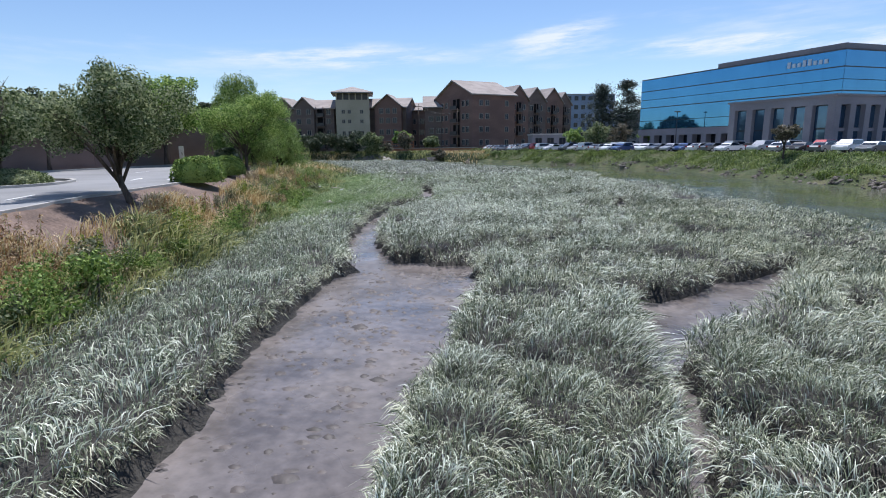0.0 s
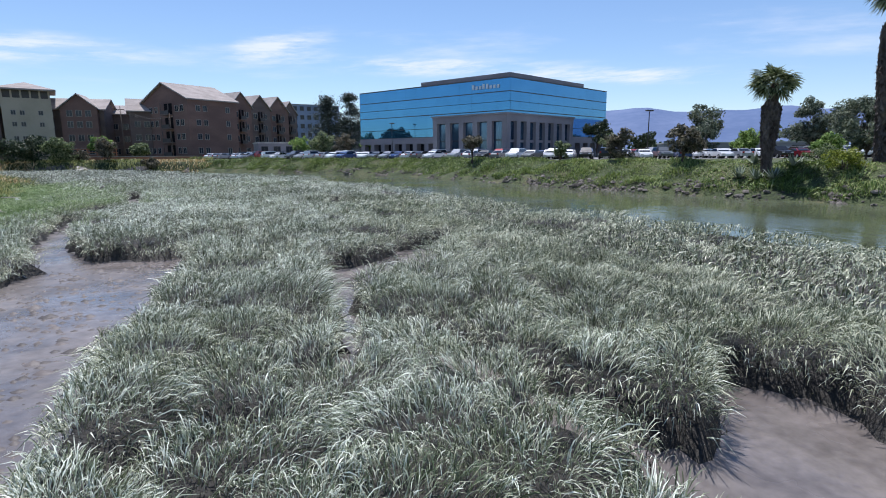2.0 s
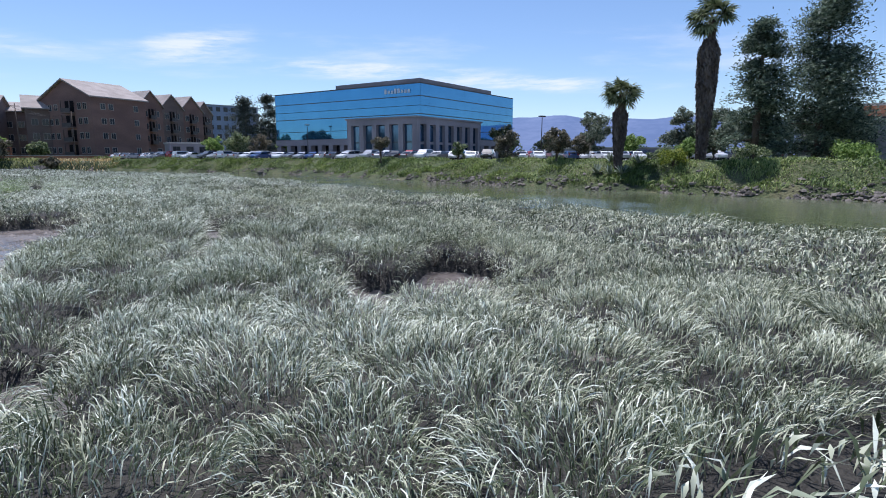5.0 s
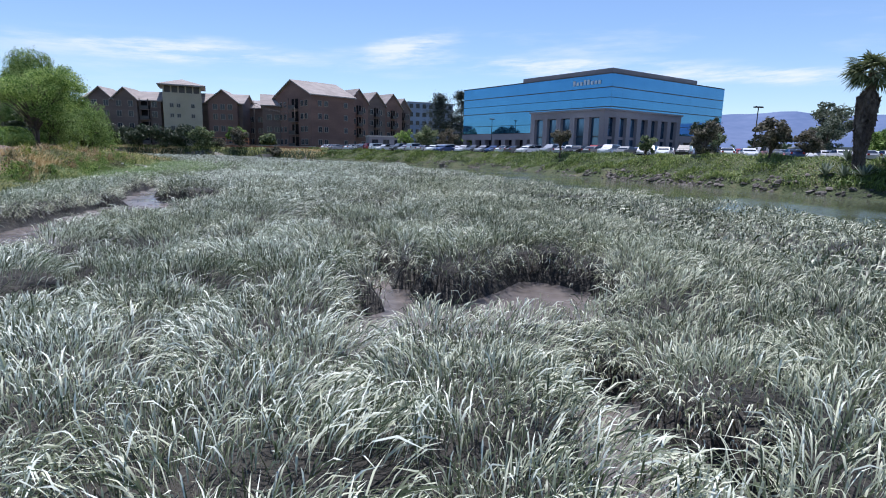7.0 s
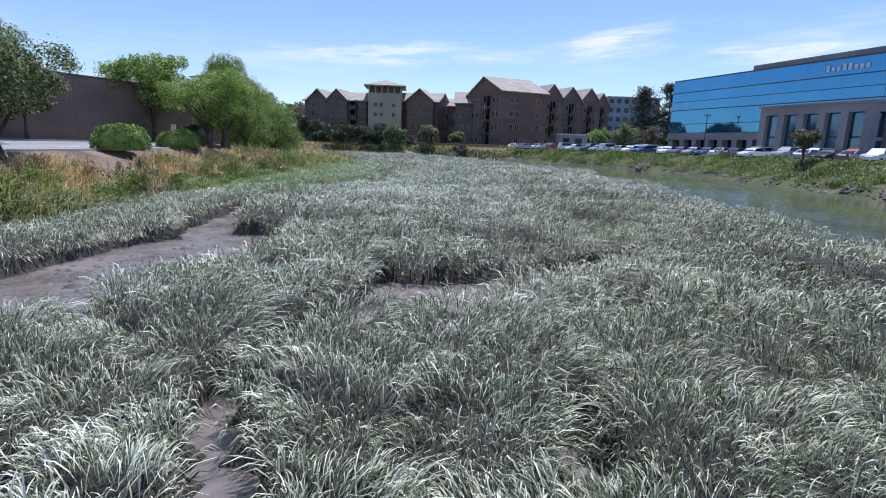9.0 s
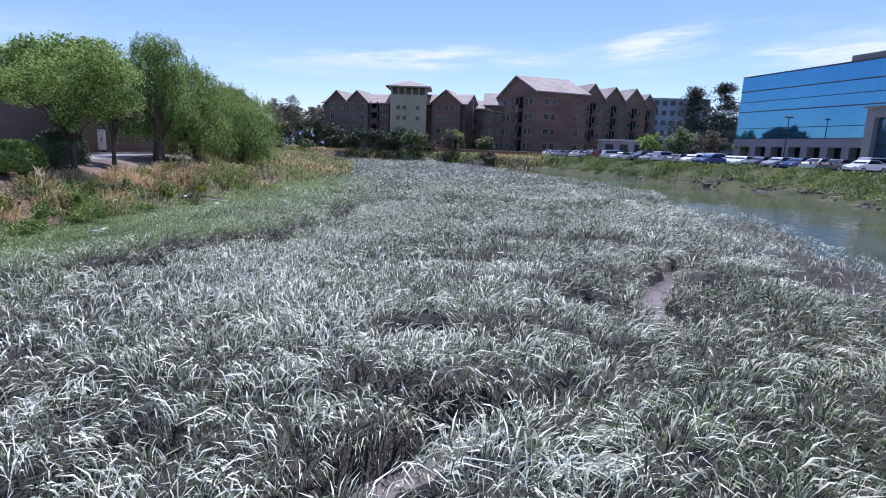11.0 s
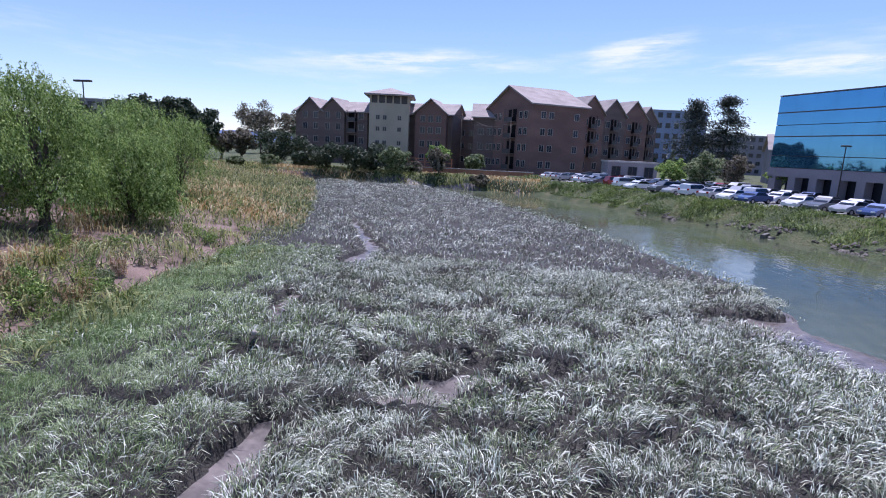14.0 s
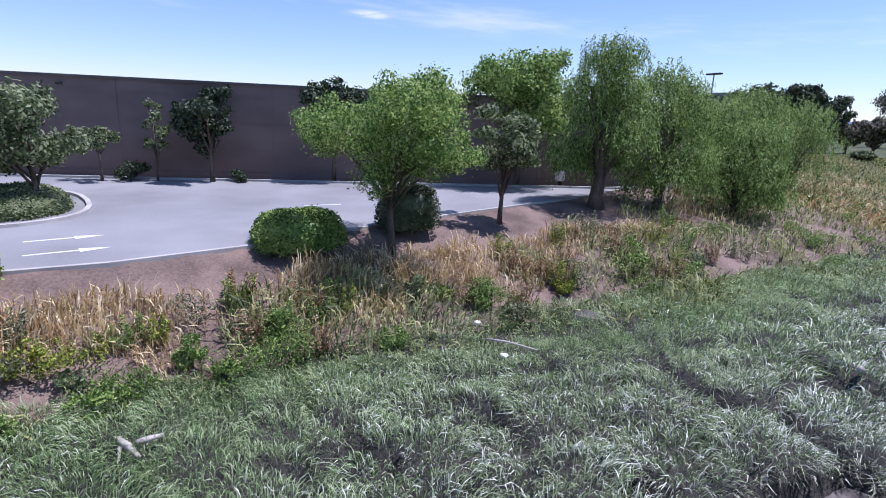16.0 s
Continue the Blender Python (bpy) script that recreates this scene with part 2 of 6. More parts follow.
M_LEAF_ASH = leafmat("bright_ash_leaves", (0.10, 0.19, 0.04), (0.46, 0.57, 0.19), (0.25, 0.37, 0.095), 0.5)
M_LEAF_DARK = leafmat("dark_olive_leaves", (0.07, 0.11, 0.04), (0.38, 0.42, 0.24), (0.20, 0.25, 0.115), 0.45)
M_LEAF_PEP = leafmat("pepper_leaves", (0.09, 0.16, 0.03), (0.38, 0.50, 0.16), (0.20, 0.30, 0.08), 0.4)
M_LEAF_MAG = leafmat("magnolia_leaves", (0.02, 0.04, 0.018), (0.11, 0.13, 0.07), (0.045, 0.07, 0.03), 0.1)
M_LEAF_CON = leafmat("conifer_needles", (0.055, 0.085, 0.06), (0.22, 0.28, 0.20), (0.125, 0.17, 0.12), 0.3)
# far spruces: needle colour greyed to paint distance haze
M_LEAF_FAR = leafmat("haze_tinted_spruce_needles", (0.03, 0.045, 0.04), (0.13, 0.155, 0.13), (0.07, 0.09, 0.075), 0.1)
M_LEAF_HEDGE = leafmat("hedge_leaves", (0.06, 0.12, 0.02), (0.34, 0.44, 0.12), (0.17, 0.27, 0.06), 0.25)
M_LEAF_RED = leafmat("rusty_leaves", (0.07, 0.07, 0.045), (0.31, 0.275, 0.20), (0.17, 0.155, 0.105), 0.3)
M_LEAF_YEL = leafmat("yellow_green_leaves", (0.11, 0.15, 0.02), (0.42, 0.45, 0.08), (0.25, 0.3, 0.05), 0.3)
M_LEAF_PALM = leafmat("palm_fronds", (0.04, 0.06, 0.025), (0.26, 0.29, 0.15), (0.12, 0.15, 0.07), 0.2)
# trees behind the car park: distance haze mixed into the leaf colour
M_LEAF_HAZE = leafmat("haze_tinted_green_leaves", (0.07, 0.095, 0.06), (0.26, 0.29, 0.20), (0.15, 0.18, 0.12), 0.3)
M_LEAF_WEED = leafmat("dull_weed_leaves", (0.09, 0.10, 0.05), (0.40, 0.40, 0.25), (0.22, 0.23, 0.12), 0.3)
M_LEAF_STRAW = leafmat("dried_weed_leaves", (0.20, 0.11, 0.05), (0.56, 0.42, 0.26), (0.38, 0.25, 0.13), 0.3)
M_LEAF_AGAVE = leafmat("agave_blades", (0.10, 0.13, 0.09), (0.36, 0.40, 0.31), (0.22, 0.26, 0.19), 0.1)


def simple(name, color, rough=0.5, metal=0.0, coat=0.0, spec=0.5):
    m = bpy.data.materials.new(name)
    m.use_nodes = True
    p = m.node_tree.nodes["Principled BSDF"]
    p.inputs["Base Color"].default_value = (*color, 1)
    p.inputs["Roughness"].default_value, p.inputs["Metallic"].default_value = rough, metal
    p.inputs["Coat Weight"].default_value = coat
    p.inputs["Specular IOR Level"].default_value = spec
    return m


M_GLASS_DARK = simple("dark_window_glass", (0.03, 0.035, 0.045), 0.12, 0.0, 0.0, 0.35)
# near black, in place of the shade inside a deep balcony
M_RECESS = simple("painted_recess_shade", (0.014, 0.012, 0.013), 0.9, 0.0, 0.0, 0.1)
M_CARGLASS = simple("car_glass", (0.02, 0.022, 0.026), 0.06, 0, 0, 0.8)
M_SIGN = simple("pale_sign", (0.6, 0.67, 0.74), 0.5)
M_LAMPGLASS = simple("car_lamp", (0.7, 0.7, 0.68), 0.15)
M_TAIL = simple("car_tail_lamp", (0.35, 0.02, 0.02), 0.2)


def blue_glass():
    m = material("blue_mirror_glass", (0.085, 0.275, 0.49), (0.10, 0.31, 0.54), 0.08, 0.4, 0.025, 0.004, metal=0.85, ob_random=0.12, dist=0.3)
    return m


M_BLUE = blue_glass()
M_PODGLASS = material("podium_glass", (0.06, 0.12, 0.2), (0.09, 0.17, 0.27), 0.2, 1.0, 0.08, 0.01, metal=0.7, ob_random=0.6, dist=0.3)


def water_mat():
    m = material("green_water", (0.065, 0.08, 0.045), (0.12, 0.135, 0.08), 0.04, 1.6, 0.16, 0.25, spec=0.5, stretch=(1, 0.5, 1), dist=0.12)
    return m


M_WATER = water_mat()
wet_patches(M_WATER, 0.09, 0.03, 0.2)

# ---- helpers for building ----
rng = np.random.default_rng(7)


def mesh_data(name, verts, faces, mats, smooth=False, idx=None):
    me = bpy.data.meshes.new(name)
    me.from_pydata([tuple(v) for v in verts], [], [tuple(f) for f in faces])
    for m in (mats if isinstance(mats, (list, tuple)) else [mats]):
        me.materials.append(m)
    if idx is not None:
        me.polygons.foreach_set("material_index", np.asarray(idx, np.int32))
    if smooth:
        me.polygons.foreach_set("use_smooth", np.ones(len(me.polygons), bool))
    me.update()
    return me


def soup(name, verts, sizes, loops, mat, smooth=False):
    """A big mesh straight from arrays: verts (n, 3), polygon sizes and the flat list of corners."""
    me = bpy.data.meshes.new(name)
    verts, sizes, loops = np.asarray(verts, np.float32), np.asarray(sizes, np.int32), np.asarray(loops, np.int32)
    me.vertices.add(len(verts))
    me.vertices.foreach_set("co", verts.ravel())
    me.loops.add(len(loops))
    me.loops.foreach_set("vertex_index", loops)
    me.polygons.add(len(sizes))
    me.polygons.foreach_set("loop_start", np.concatenate(([0], np.cumsum(sizes)[:-1])).astype(np.int32))
    me.polygons.foreach_set("loop_total", sizes)
    me.materials.append(mat)
    if smooth:
        me.polygons.foreach_set("use_smooth", np.ones(len(sizes), bool))
    me.update(calc_edges=True)
    return me


def thing(name, x, y, z, rz=0.0, label="", category="", group="", kind=""):
    e = new(name)
    e.empty_display_size = 0.2
    e.matrix_basis = pose(x, y, z, 0, 0, rz)
    return tagged(e, label, category, group, kind)


def part(name, data, parent, m=None, label=""):
    """One mesh object under a thing or a part. data: a mesh, or a bmesh with the material as (bm, mat)."""
    if isinstance(data, tuple):
        bm, mat = data
        me = bpy.data.meshes.new(name)
        bm.to_mesh(me)
        bm.free()
        me.materials.append(mat)
        data = me
    ob = new(name, data)
    ob.parent = parent
    if m is not None:
        ob.matrix_basis = m
    return tagged(ob, label) if label else ob


def add_box(bm, x0, y0, z0, x1, y1, z1, m=None):
    vs = [Vector(p) for p in ((x0, y0, z0), (x1, y0, z0), (x1, y1, z0), (x0, y1, z0), (x0, y0, z1), (x1, y0, z1), (x1, y1, z1), (x0, y1, z1))]
    if m is not None:
        vs = [m @ v for v in vs]
    vs = [bm.verts.new(v) for v in vs]
    for f in ((3, 2, 1, 0), (4, 5, 6, 7), (0, 1, 5, 4), (1, 2, 6, 5), (2, 3, 7, 6), (3, 0, 4, 7)):
        bm.faces.new([vs[i] for i in f])


def box(*a, bevel=0.0, m=None):
    bm = bmesh.new()
    add_box(bm, *a, m=m)
    if bevel:
        bmesh.ops.bevel(bm, geom=list(bm.edges), offset=bevel, segments=1, affect="EDGES")
    return bm


def tube(points, radii, sides=8):
    """Verts and faces of a tapered tube along points."""
    pts = [Vector(p) for p in points]
    verts, faces = [], []
    for i, p in enumerate(pts):
        d = (pts[min(i + 1, len(pts) - 1)] - pts[max(i - 1, 0)]).normalized()
        a = d.cross(Vector((0, 1, 0.13))).normalized()
        b = d.cross(a)
        for k in range(sides):
            t = 2 * math.pi * k / sides
            verts.append(p + (a * math.cos(t) + b * math.sin(t)) * radii[i])
    for i in range(len(pts) - 1):
        for k in range(sides):
            k2 = (k + 1) % sides
            faces.append((i * sides + k, i * sides + k2, (i + 1) * sides + k2, (i + 1) * sides + k))
    faces.append(tuple(range(sides))[::-1])
    faces.append(tuple((len(pts) - 1) * sides + k for k in range(sides)))
    return verts, faces


def tubes(name, list_of, mat, sides=8):
    V, F = [], []
    for pts, rad in list_of:
        v, f = tube(pts, rad, sides)
        n = len(V)
        V += v
        F += [tuple(i + n for i in g) for g in f]
    return mesh_data(name, V, F, mat, True)


def vnoise(x, y, seed=0):
    """Smooth value noise in the plane, -1 to 1."""
    x, y = np.asarray(x, float) + seed * 17.31, np.asarray(y, float) - seed * 9.17
    xi, yi = np.floor(x), np.floor(y)
    fx, fy = x - xi, y - yi
    fx, fy = fx * fx * (3 - 2 * fx), fy * fy * (3 - 2 * fy)

    def h(a, b):
        s = np.sin(a * 127.1 + b * 311.7 + seed * 3.3) * 43758.5453
        return (s - np.floor(s)) * 2 - 1
    return (h(xi, yi) * (1 - fx) + h(xi + 1, yi) * fx) * (1 - fy) + (h(xi, yi + 1) * (1 - fx) + h(xi + 1, yi + 1) * fx) * fy


def smooth01(t):
    t = np.clip(t, 0, 1)
    return t * t * (3 - 2 * t)


# ---- the plan: lines across the marsh, x for a given y ----
def toe(y):          # foot of the western bank
    return np.interp(y, [-60, 0, 7, 11, 15, 21, 30, 35, 46, 53, 60, 66, 77, 95, 120, 150], [-9.5, -9.6, -10.2, -10.9, -11.4, -12.4, -13.4, -15.0, -17.2, -18.4, -19.6, -21.5, -25.6, -33.6, -46, -62])


def lot_edge(y):     # kerb of the western drive
    return np.interp(y, [-60, 0, 12.8, 17.7, 24, 30, 34, 38, 45, 51, 61, 75, 100, 150], [-13.5, -14, -15.6, -17, -17.7, -18.9, -20.5, -22.9, -26.5, -29.2, -35.2, -44, -58, -86])


def marsh_edge(y):   # where the grass meets the creek
    return np.interp(y, [-60, -20, -2, 8, 16, 22, 32, 40, 46, 52, 55, 57.5, 60, 62, 65, 69, 75, 85, 95, 110, 127, 136, 150], [22, 20.5, 19.3, 17.5, 16.2, 15.1, 13.5, 13.0, 13.2, 13.2, 12.2, 11.0, 9.8, 10.0, 9.8, 7.8, 5.4, 2.3, -3.2, -11.5, -23.5, -31, -42])


def far_water(y):    # the creek's eastern waterline
    return np.interp(y, [-60, -10, 6, 14, 22, 31, 40, 50, 60, 70, 79, 86, 97, 108, 122, 133, 150], [62, 50, 43, 39.5, 37, 34, 32, 29.8, 28, 26.4, 25.2, 23.6, 17.2, 8.5, 0, -8, -20])


def bank_width(y):
    return np.interp(y, [0, 20, 45, 70, 90, 120, 150], [6, 5, 6.5, 7.5, 7, 6.5, 6.5])


# mud channels and pools: x, y, half width
CHANNELS = [
    [(-6, -18, 3.6), (-4.9, -7, 2.9), (-4.7, -2.2, 2.3), (-4.5, 0.2, 1.65), (-4.45, 4.3, 1.65), (-4.4, 6.9, 1.8), (-4.5, 9.5, 2.15), (-4.4, 11.7, 2.3), (-4.3, 13.8, 2.35), (-4.6, 15.4, 1.5)],
    [(-3.4, -2.2, 1.1), (-2.1, -2.0, 0.9), (-2.3, -3.2, 0.75)],
    [(-5.9, 16.4, 0.9), (-7.4, 21, 0.6), (-7.8, 25, 0.55), (-7.8, 29, 0.6), (-7.4, 31, 0.8), (-6.5, 32.3, 0.95), (-6.5, 35, 0.5), (-6.6, 37.2, 0.5), (-7.3, 40.3, 0.6), (-7.6, 42.8, 0.75), (-7.9, 44.6, 0.35)],
    [(-3, 15.9, 0.7), (-1.6, 16.5, 0.5), (-0.1, 17.8, 0.4), (1.5, 22.4, 0.35), (2.5, 24.2, 0.3)],
    [(1.7, 11.8, 0.9), (2.8, 11.4, 1.45), (3.9, 12.2, 1.15), (5.3, 14.2, 0.8), (7.2, 15.9, 0.4)],
    [(2.3, 10.6, 1.05), (1.45, 8.7, 0.42), (1.2, 7.3, 0.2), (1.0, 6.2, 0.16), (0.7, 5.0, 0.24), (0.6, 4.2, 0.2)],
    [(1.1, 6.3, 0.22), (1.9, 5.4, 0.3), (2.5, 4.5, 0.42), (2.8, 3.2, 0.28), (3.1, 1.6, 0.34), (3.5, 0.6, 0.5)],
    [(3.2, -0.2, 0.8), (4.2, -0.1, 1.0), (5.2, 0.3, 1.1), (5.6, 1.3, 0.9)],
    [(3.0, -0.6, 0.5), (2.7, -1.3, 0.35)],
    [(4.8, -2.5, 0.26), (4.5, -3.3, 0.4), (4.7, -3.9, 0.5)],
    [(8.9, -2.2, 0.26), (9.3, -3.0, 0.32), (9.6, -4.0, 0.25)],
    [(5.9, 10.5, 0.34), (6.5, 11.8, 0.34)],
    [(4.9, 6.9, 0.25), (5.1, 5.7, 0.3)],
    [(9.3, 19.6, 0.35), (10.2, 20.2, 0.35)],
    [(6.1, 34.3, 0.4), (5.3, 31.5, 0.4), (5.2, 29.9, 0.38), (5.6, 28.7, 0.45)],
    [(7.3, 36.3, 0.5), (6.6, 34.9, 0.75)],
    [(9.3, 42.6, 0.35), (10.8, 42.9, 0.4)],
    [(-5.5, 46.6, 0.5), (-4.7, 47.4, 0.85), (-3.6, 48.6, 0.6), (-2.2, 49.2, 0.35)],
    [(-7.6, 43.2, 0.5), (-6.3, 44.5, 0.35)],
    [(-8.7, 40.2, 0.3), (-7.9, 40.4, 0.3)],
    [(-1.1, 42.6, 0.4), (0.0, 42.9, 0.4)],
    [(-0.1, 31.7, 0.5), (1.2, 32.2, 0.55)],
    [(0.1, 51.8, 0.32), (1.0, 52.6, 0.3)],
    [(-11.3, 51.0, 0.4), (-12.4, 52.8, 0.45), (-12.9, 55.3, 0.45)],
    [(-12.6, 61.2, 0.8), (-13.3, 64, 0.85), (-13.2, 67, 0.7), (-17, 74, 0.4), (-19.5, 78.6, 0.3)],
    [(2.2, 56.0, 0.35), (4.6, 56.8, 0.5), (6.3, 58.0, 1.3), (8.2, 57.6, 2.2), (10.2, 55.8, 2.7), (11.2, 53.2, 2.0)],
    [(-6.5, 61.6, 0.4), (-4.5, 62.4, 0.45), (-2.9, 63.1, 0.35)],
    [(-11.2, 64.2, 0.35), (-9.0, 65.4, 0.42)],
    [(-20.5, 78.6, 0.5), (-17.5, 81.6, 0.5)],
]


def mud_dist(x, y, lines=CHANNELS):
    """How far a place lies outside the nearest channel (negative inside)."""
    x, y = np.asarray(x, float), np.asarray(y, float)
    x = x + 0.16 * vnoise(x * 1.3, y * 1.3, 3) + 0.12 * vnoise(x * 3.7, y * 3.7, 4)
    y = y + 0.16 * vnoise(x * 1.3, y * 1.3, 5) + 0.12 * vnoise(x * 3.7, y * 3.7, 6)
    best = np.full(x.shape, 99.0)
    for line in lines:
        for (ax, ay, aw), (bx, by, bw) in zip(line, line[1:]):
            dx, dy = bx - ax, by - ay
            t = np.clip(((x - ax) * dx + (y - ay) * dy) / (dx * dx + dy * dy), 0, 1)
            best = np.minimum(best, np.hypot(x - ax - t * dx, y - ay - t * dy) - (aw + t * (bw - aw)))
    return best


NORTH = 133.0


def ground_z(x, y):
    x, y = np.asarray(x, float), np.asarray(y, float)
    wob = 0.5 * vnoise(x * 0.35, y * 0.35, 8)
    z = np.full(x.shape, 0.07) + 0.04 * vnoise(x * 0.8, y * 0.8, 1)
    z = z * smooth01(mud_dist(x, y) / 0.35 + 0.5) + 0.015 * vnoise(x * 1.7, y * 1.7, 2)
    # creek bed
    me, fw = marsh_edge(y) + wob, far_water(y) + 0.6 * wob
    z = z - smooth01((x - me + 0.3) / 1.2) * 1.0
    # eastern bank and the level land behind it
    v = (x - fw) / bank_width(y)
    east = -0.75 + 1.1 * smooth01((x - fw + 1.2) / 2.4) + 2.1 * smooth01(v * 0.95 + 0.02) + (0.16 * vnoise(x * 0.9, y * 0.9, 9) + 0.2 * vnoise(x * 0.35, y * 0.35, 10)) * smooth01(v * 6) * smooth01((1.1 - v) * 5)
    z = np.where(x > fw - 1.2, np.maximum(z, east), z)
    # western bank
    tw, le = toe(y) + 1.2 * wob, lot_edge(y)
    u = (tw - x) / np.maximum(tw - le, 0.5)
    west = 0.10 + 2.10 * np.clip(u, 0, 1) ** 0.85 + 0.10 * vnoise(x * 0.7, y * 0.7, 11) * (u > 0) * (u < 0.9)
    z = np.where(u > 0, west, z)
    # northern end
    n = smooth01((y - NORTH - 1.5 * vnoise(x * 0.2, y * 0, 12)) / 3.0)
    return np.where(n > 0, np.maximum(z, z * (1 - n) + 2.0 * n), z)


# ---- ground: one sheet to the horizon ----
def axis(fine0, fine1, step, far):
    a = list(np.arange(fine0, fine1 + 1e-6, step))
    lo, hi, s = [], [], step
    p, q = fine0, fine1
    while p > -far:
        s *= 1.35
        p, q = p - s, q + s
        lo.append(p)
        hi.append(q)
    return np.array(lo[::-1] + a + hi)


gx, gy = axis(-45, 62, 0.55, 3500), axis(-16, 150, 0.75, 3500)
GX, GY = np.meshgrid(gx, gy)
GZ = ground_z(np.clip(GX, -400, 400), np.clip(GY, -60, 150))
nx, ny = len(gx), len(gy)
quad = (np.arange(ny - 1)[:, None] * nx + np.arange(nx - 1)[None, :]).ravel()
loops = np.stack([quad, quad + 1, quad + 1 + nx, quad + nx], 1).ravel()
me = soup("ground", np.stack([GX.ravel(), GY.ravel(), GZ.ravel()], 1), np.full(len(quad), 4), loops, M_MUD, True)
me.materials.append(M_SOIL)
me.materials.append(M_BSOIL)
cx, cy = (GX[:-1, :-1] + GX[1:, 1:]).ravel() / 2, (GY[:-1, :-1] + GY[1:, 1:]).ravel() / 2
gi = np.where(cx < toe(cy) + 0.5, 1, 0)
gi = np.where((cx > far_water(cy) - 0.6) | (cy > NORTH + 1), 2, gi)
me.polygons.foreach_set("material_index", gi.astype(np.int32))
tagged(new("ground", me), "grey tidal mud and dry earth banks of a marsh", "ground", kind="structure")

# water of the creek
wy = np.concatenate([np.arange(-60, 150, 3.0), [150]])
V, F = [], []
for yy in wy:
    V += [(float(marsh_edge(yy)) - 3, yy, -0.1), (float(far_water(yy)) + 1.5, yy, -0.1)]
for i in range(len(wy) - 1):
    F.append((2 * i, 2 * i + 1, 2 * i + 3, 2 * i + 2))
tagged(new("water", mesh_data("water", V, F, M_WATER)), "still murky green tidal creek water", "water", kind="structure")


# ---- the marsh's turf: low hummocks cut by the channels ----
def tussock(x, y, size=1.35, seed=51):
    """Nearest clump of a jittered grid: distance to it, how far the border with the next one is, and the way from its middle."""
    cx, cy = np.floor(x / size), np.floor(y / size)
    f1, f2 = np.full(np.shape(x), 9.0), np.full(np.shape(x), 9.0)
    ox, oy = np.zeros(np.shape(x)), np.zeros(np.shape(x))
    for i in (-1, 0, 1):
        for j in (-1, 0, 1):
            a, b = cx + i, cy + j
            h1 = np.sin(a * 127.1 + b * 311.7 + seed) * 43758.5453
            h2 = np.sin(a * 269.5 + b * 183.3 + seed) * 43758.5453
            px, py = (a + 0.1 + 0.8 * (h1 - np.floor(h1))) * size, (b + 0.1 + 0.8 * (h2 - np.floor(h2))) * size
            d = np.hypot((x - px) * 0.85, y - py)
            first = d < f1
            f2 = np.where(first, f1, np.minimum(f2, d))
            ox, oy = np.where(first, x - px, ox), np.where(first, y - py, oy)
            f1 = np.where(first, d, f1)
    return f1, f2 - f1, ox, oy


def canopy(x, y, with_dips=False):
    """Height of the grass tops over the mud: a gently rolling carpet, cut here and there by steep hollows and gullies; also how deep a place lies in one."""
    d = mud_dist(x, y)
    wx_, wy_ = x + 0.5 * vnoise(x * 0.8, y * 0.8, 28) + 1.6 * vnoise(x * 0.23, y * 0.23, 40), y + 0.5 * vnoise(x * 0.8, y * 0.8, 29) + 1.6 * vnoise(x * 0.23, y * 0.23, 43)
    lump = 0.6 * vnoise(x * 0.33, y * 0.33, 21) + 0.4 * vnoise(x * 0.9, y * 0.9, 22)
    h = 0.66 + 0.2 * lump + 0.04 * np.exp(-(d / 0.9) ** 2)
    # mounds that rise to a steep southern side, with hollows between them, only in places
    _, border, _, oy = tussock(wx_ * 0.8, wy_ * 1.1, 2.9, 77)
    deep = smooth01((vnoise(x * 0.2, y * 0.2, 24) + 0.6 * vnoise(x * 0.55, y * 0.55, 50) + 0.12) / 0.4) * (0.4 + 0.4 * smooth01((y - 14) / 5) + 0.05 * smooth01((y - 42) / 8))
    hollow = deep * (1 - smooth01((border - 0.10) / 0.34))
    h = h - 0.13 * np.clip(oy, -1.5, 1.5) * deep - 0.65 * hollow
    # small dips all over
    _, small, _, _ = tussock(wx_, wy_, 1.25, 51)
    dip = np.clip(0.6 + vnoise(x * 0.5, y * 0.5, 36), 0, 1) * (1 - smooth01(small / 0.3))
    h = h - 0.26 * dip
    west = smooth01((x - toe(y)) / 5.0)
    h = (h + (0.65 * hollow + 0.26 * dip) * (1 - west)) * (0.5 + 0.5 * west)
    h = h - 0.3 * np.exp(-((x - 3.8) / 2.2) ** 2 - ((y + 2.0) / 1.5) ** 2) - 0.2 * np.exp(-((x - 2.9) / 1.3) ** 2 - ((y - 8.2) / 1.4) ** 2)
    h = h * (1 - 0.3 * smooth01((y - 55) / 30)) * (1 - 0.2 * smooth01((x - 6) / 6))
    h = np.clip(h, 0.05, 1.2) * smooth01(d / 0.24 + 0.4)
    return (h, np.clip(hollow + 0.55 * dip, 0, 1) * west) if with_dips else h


def in_marsh(x, y):
    return (x > toe(y) - 1.0) & (x < marsh_edge(y) - 0.4 + 0.5 * vnoise(x * 0.35, y * 0.35, 8)) & (y < NORTH - 1) & (mud_dist(x, y) > 0.06)


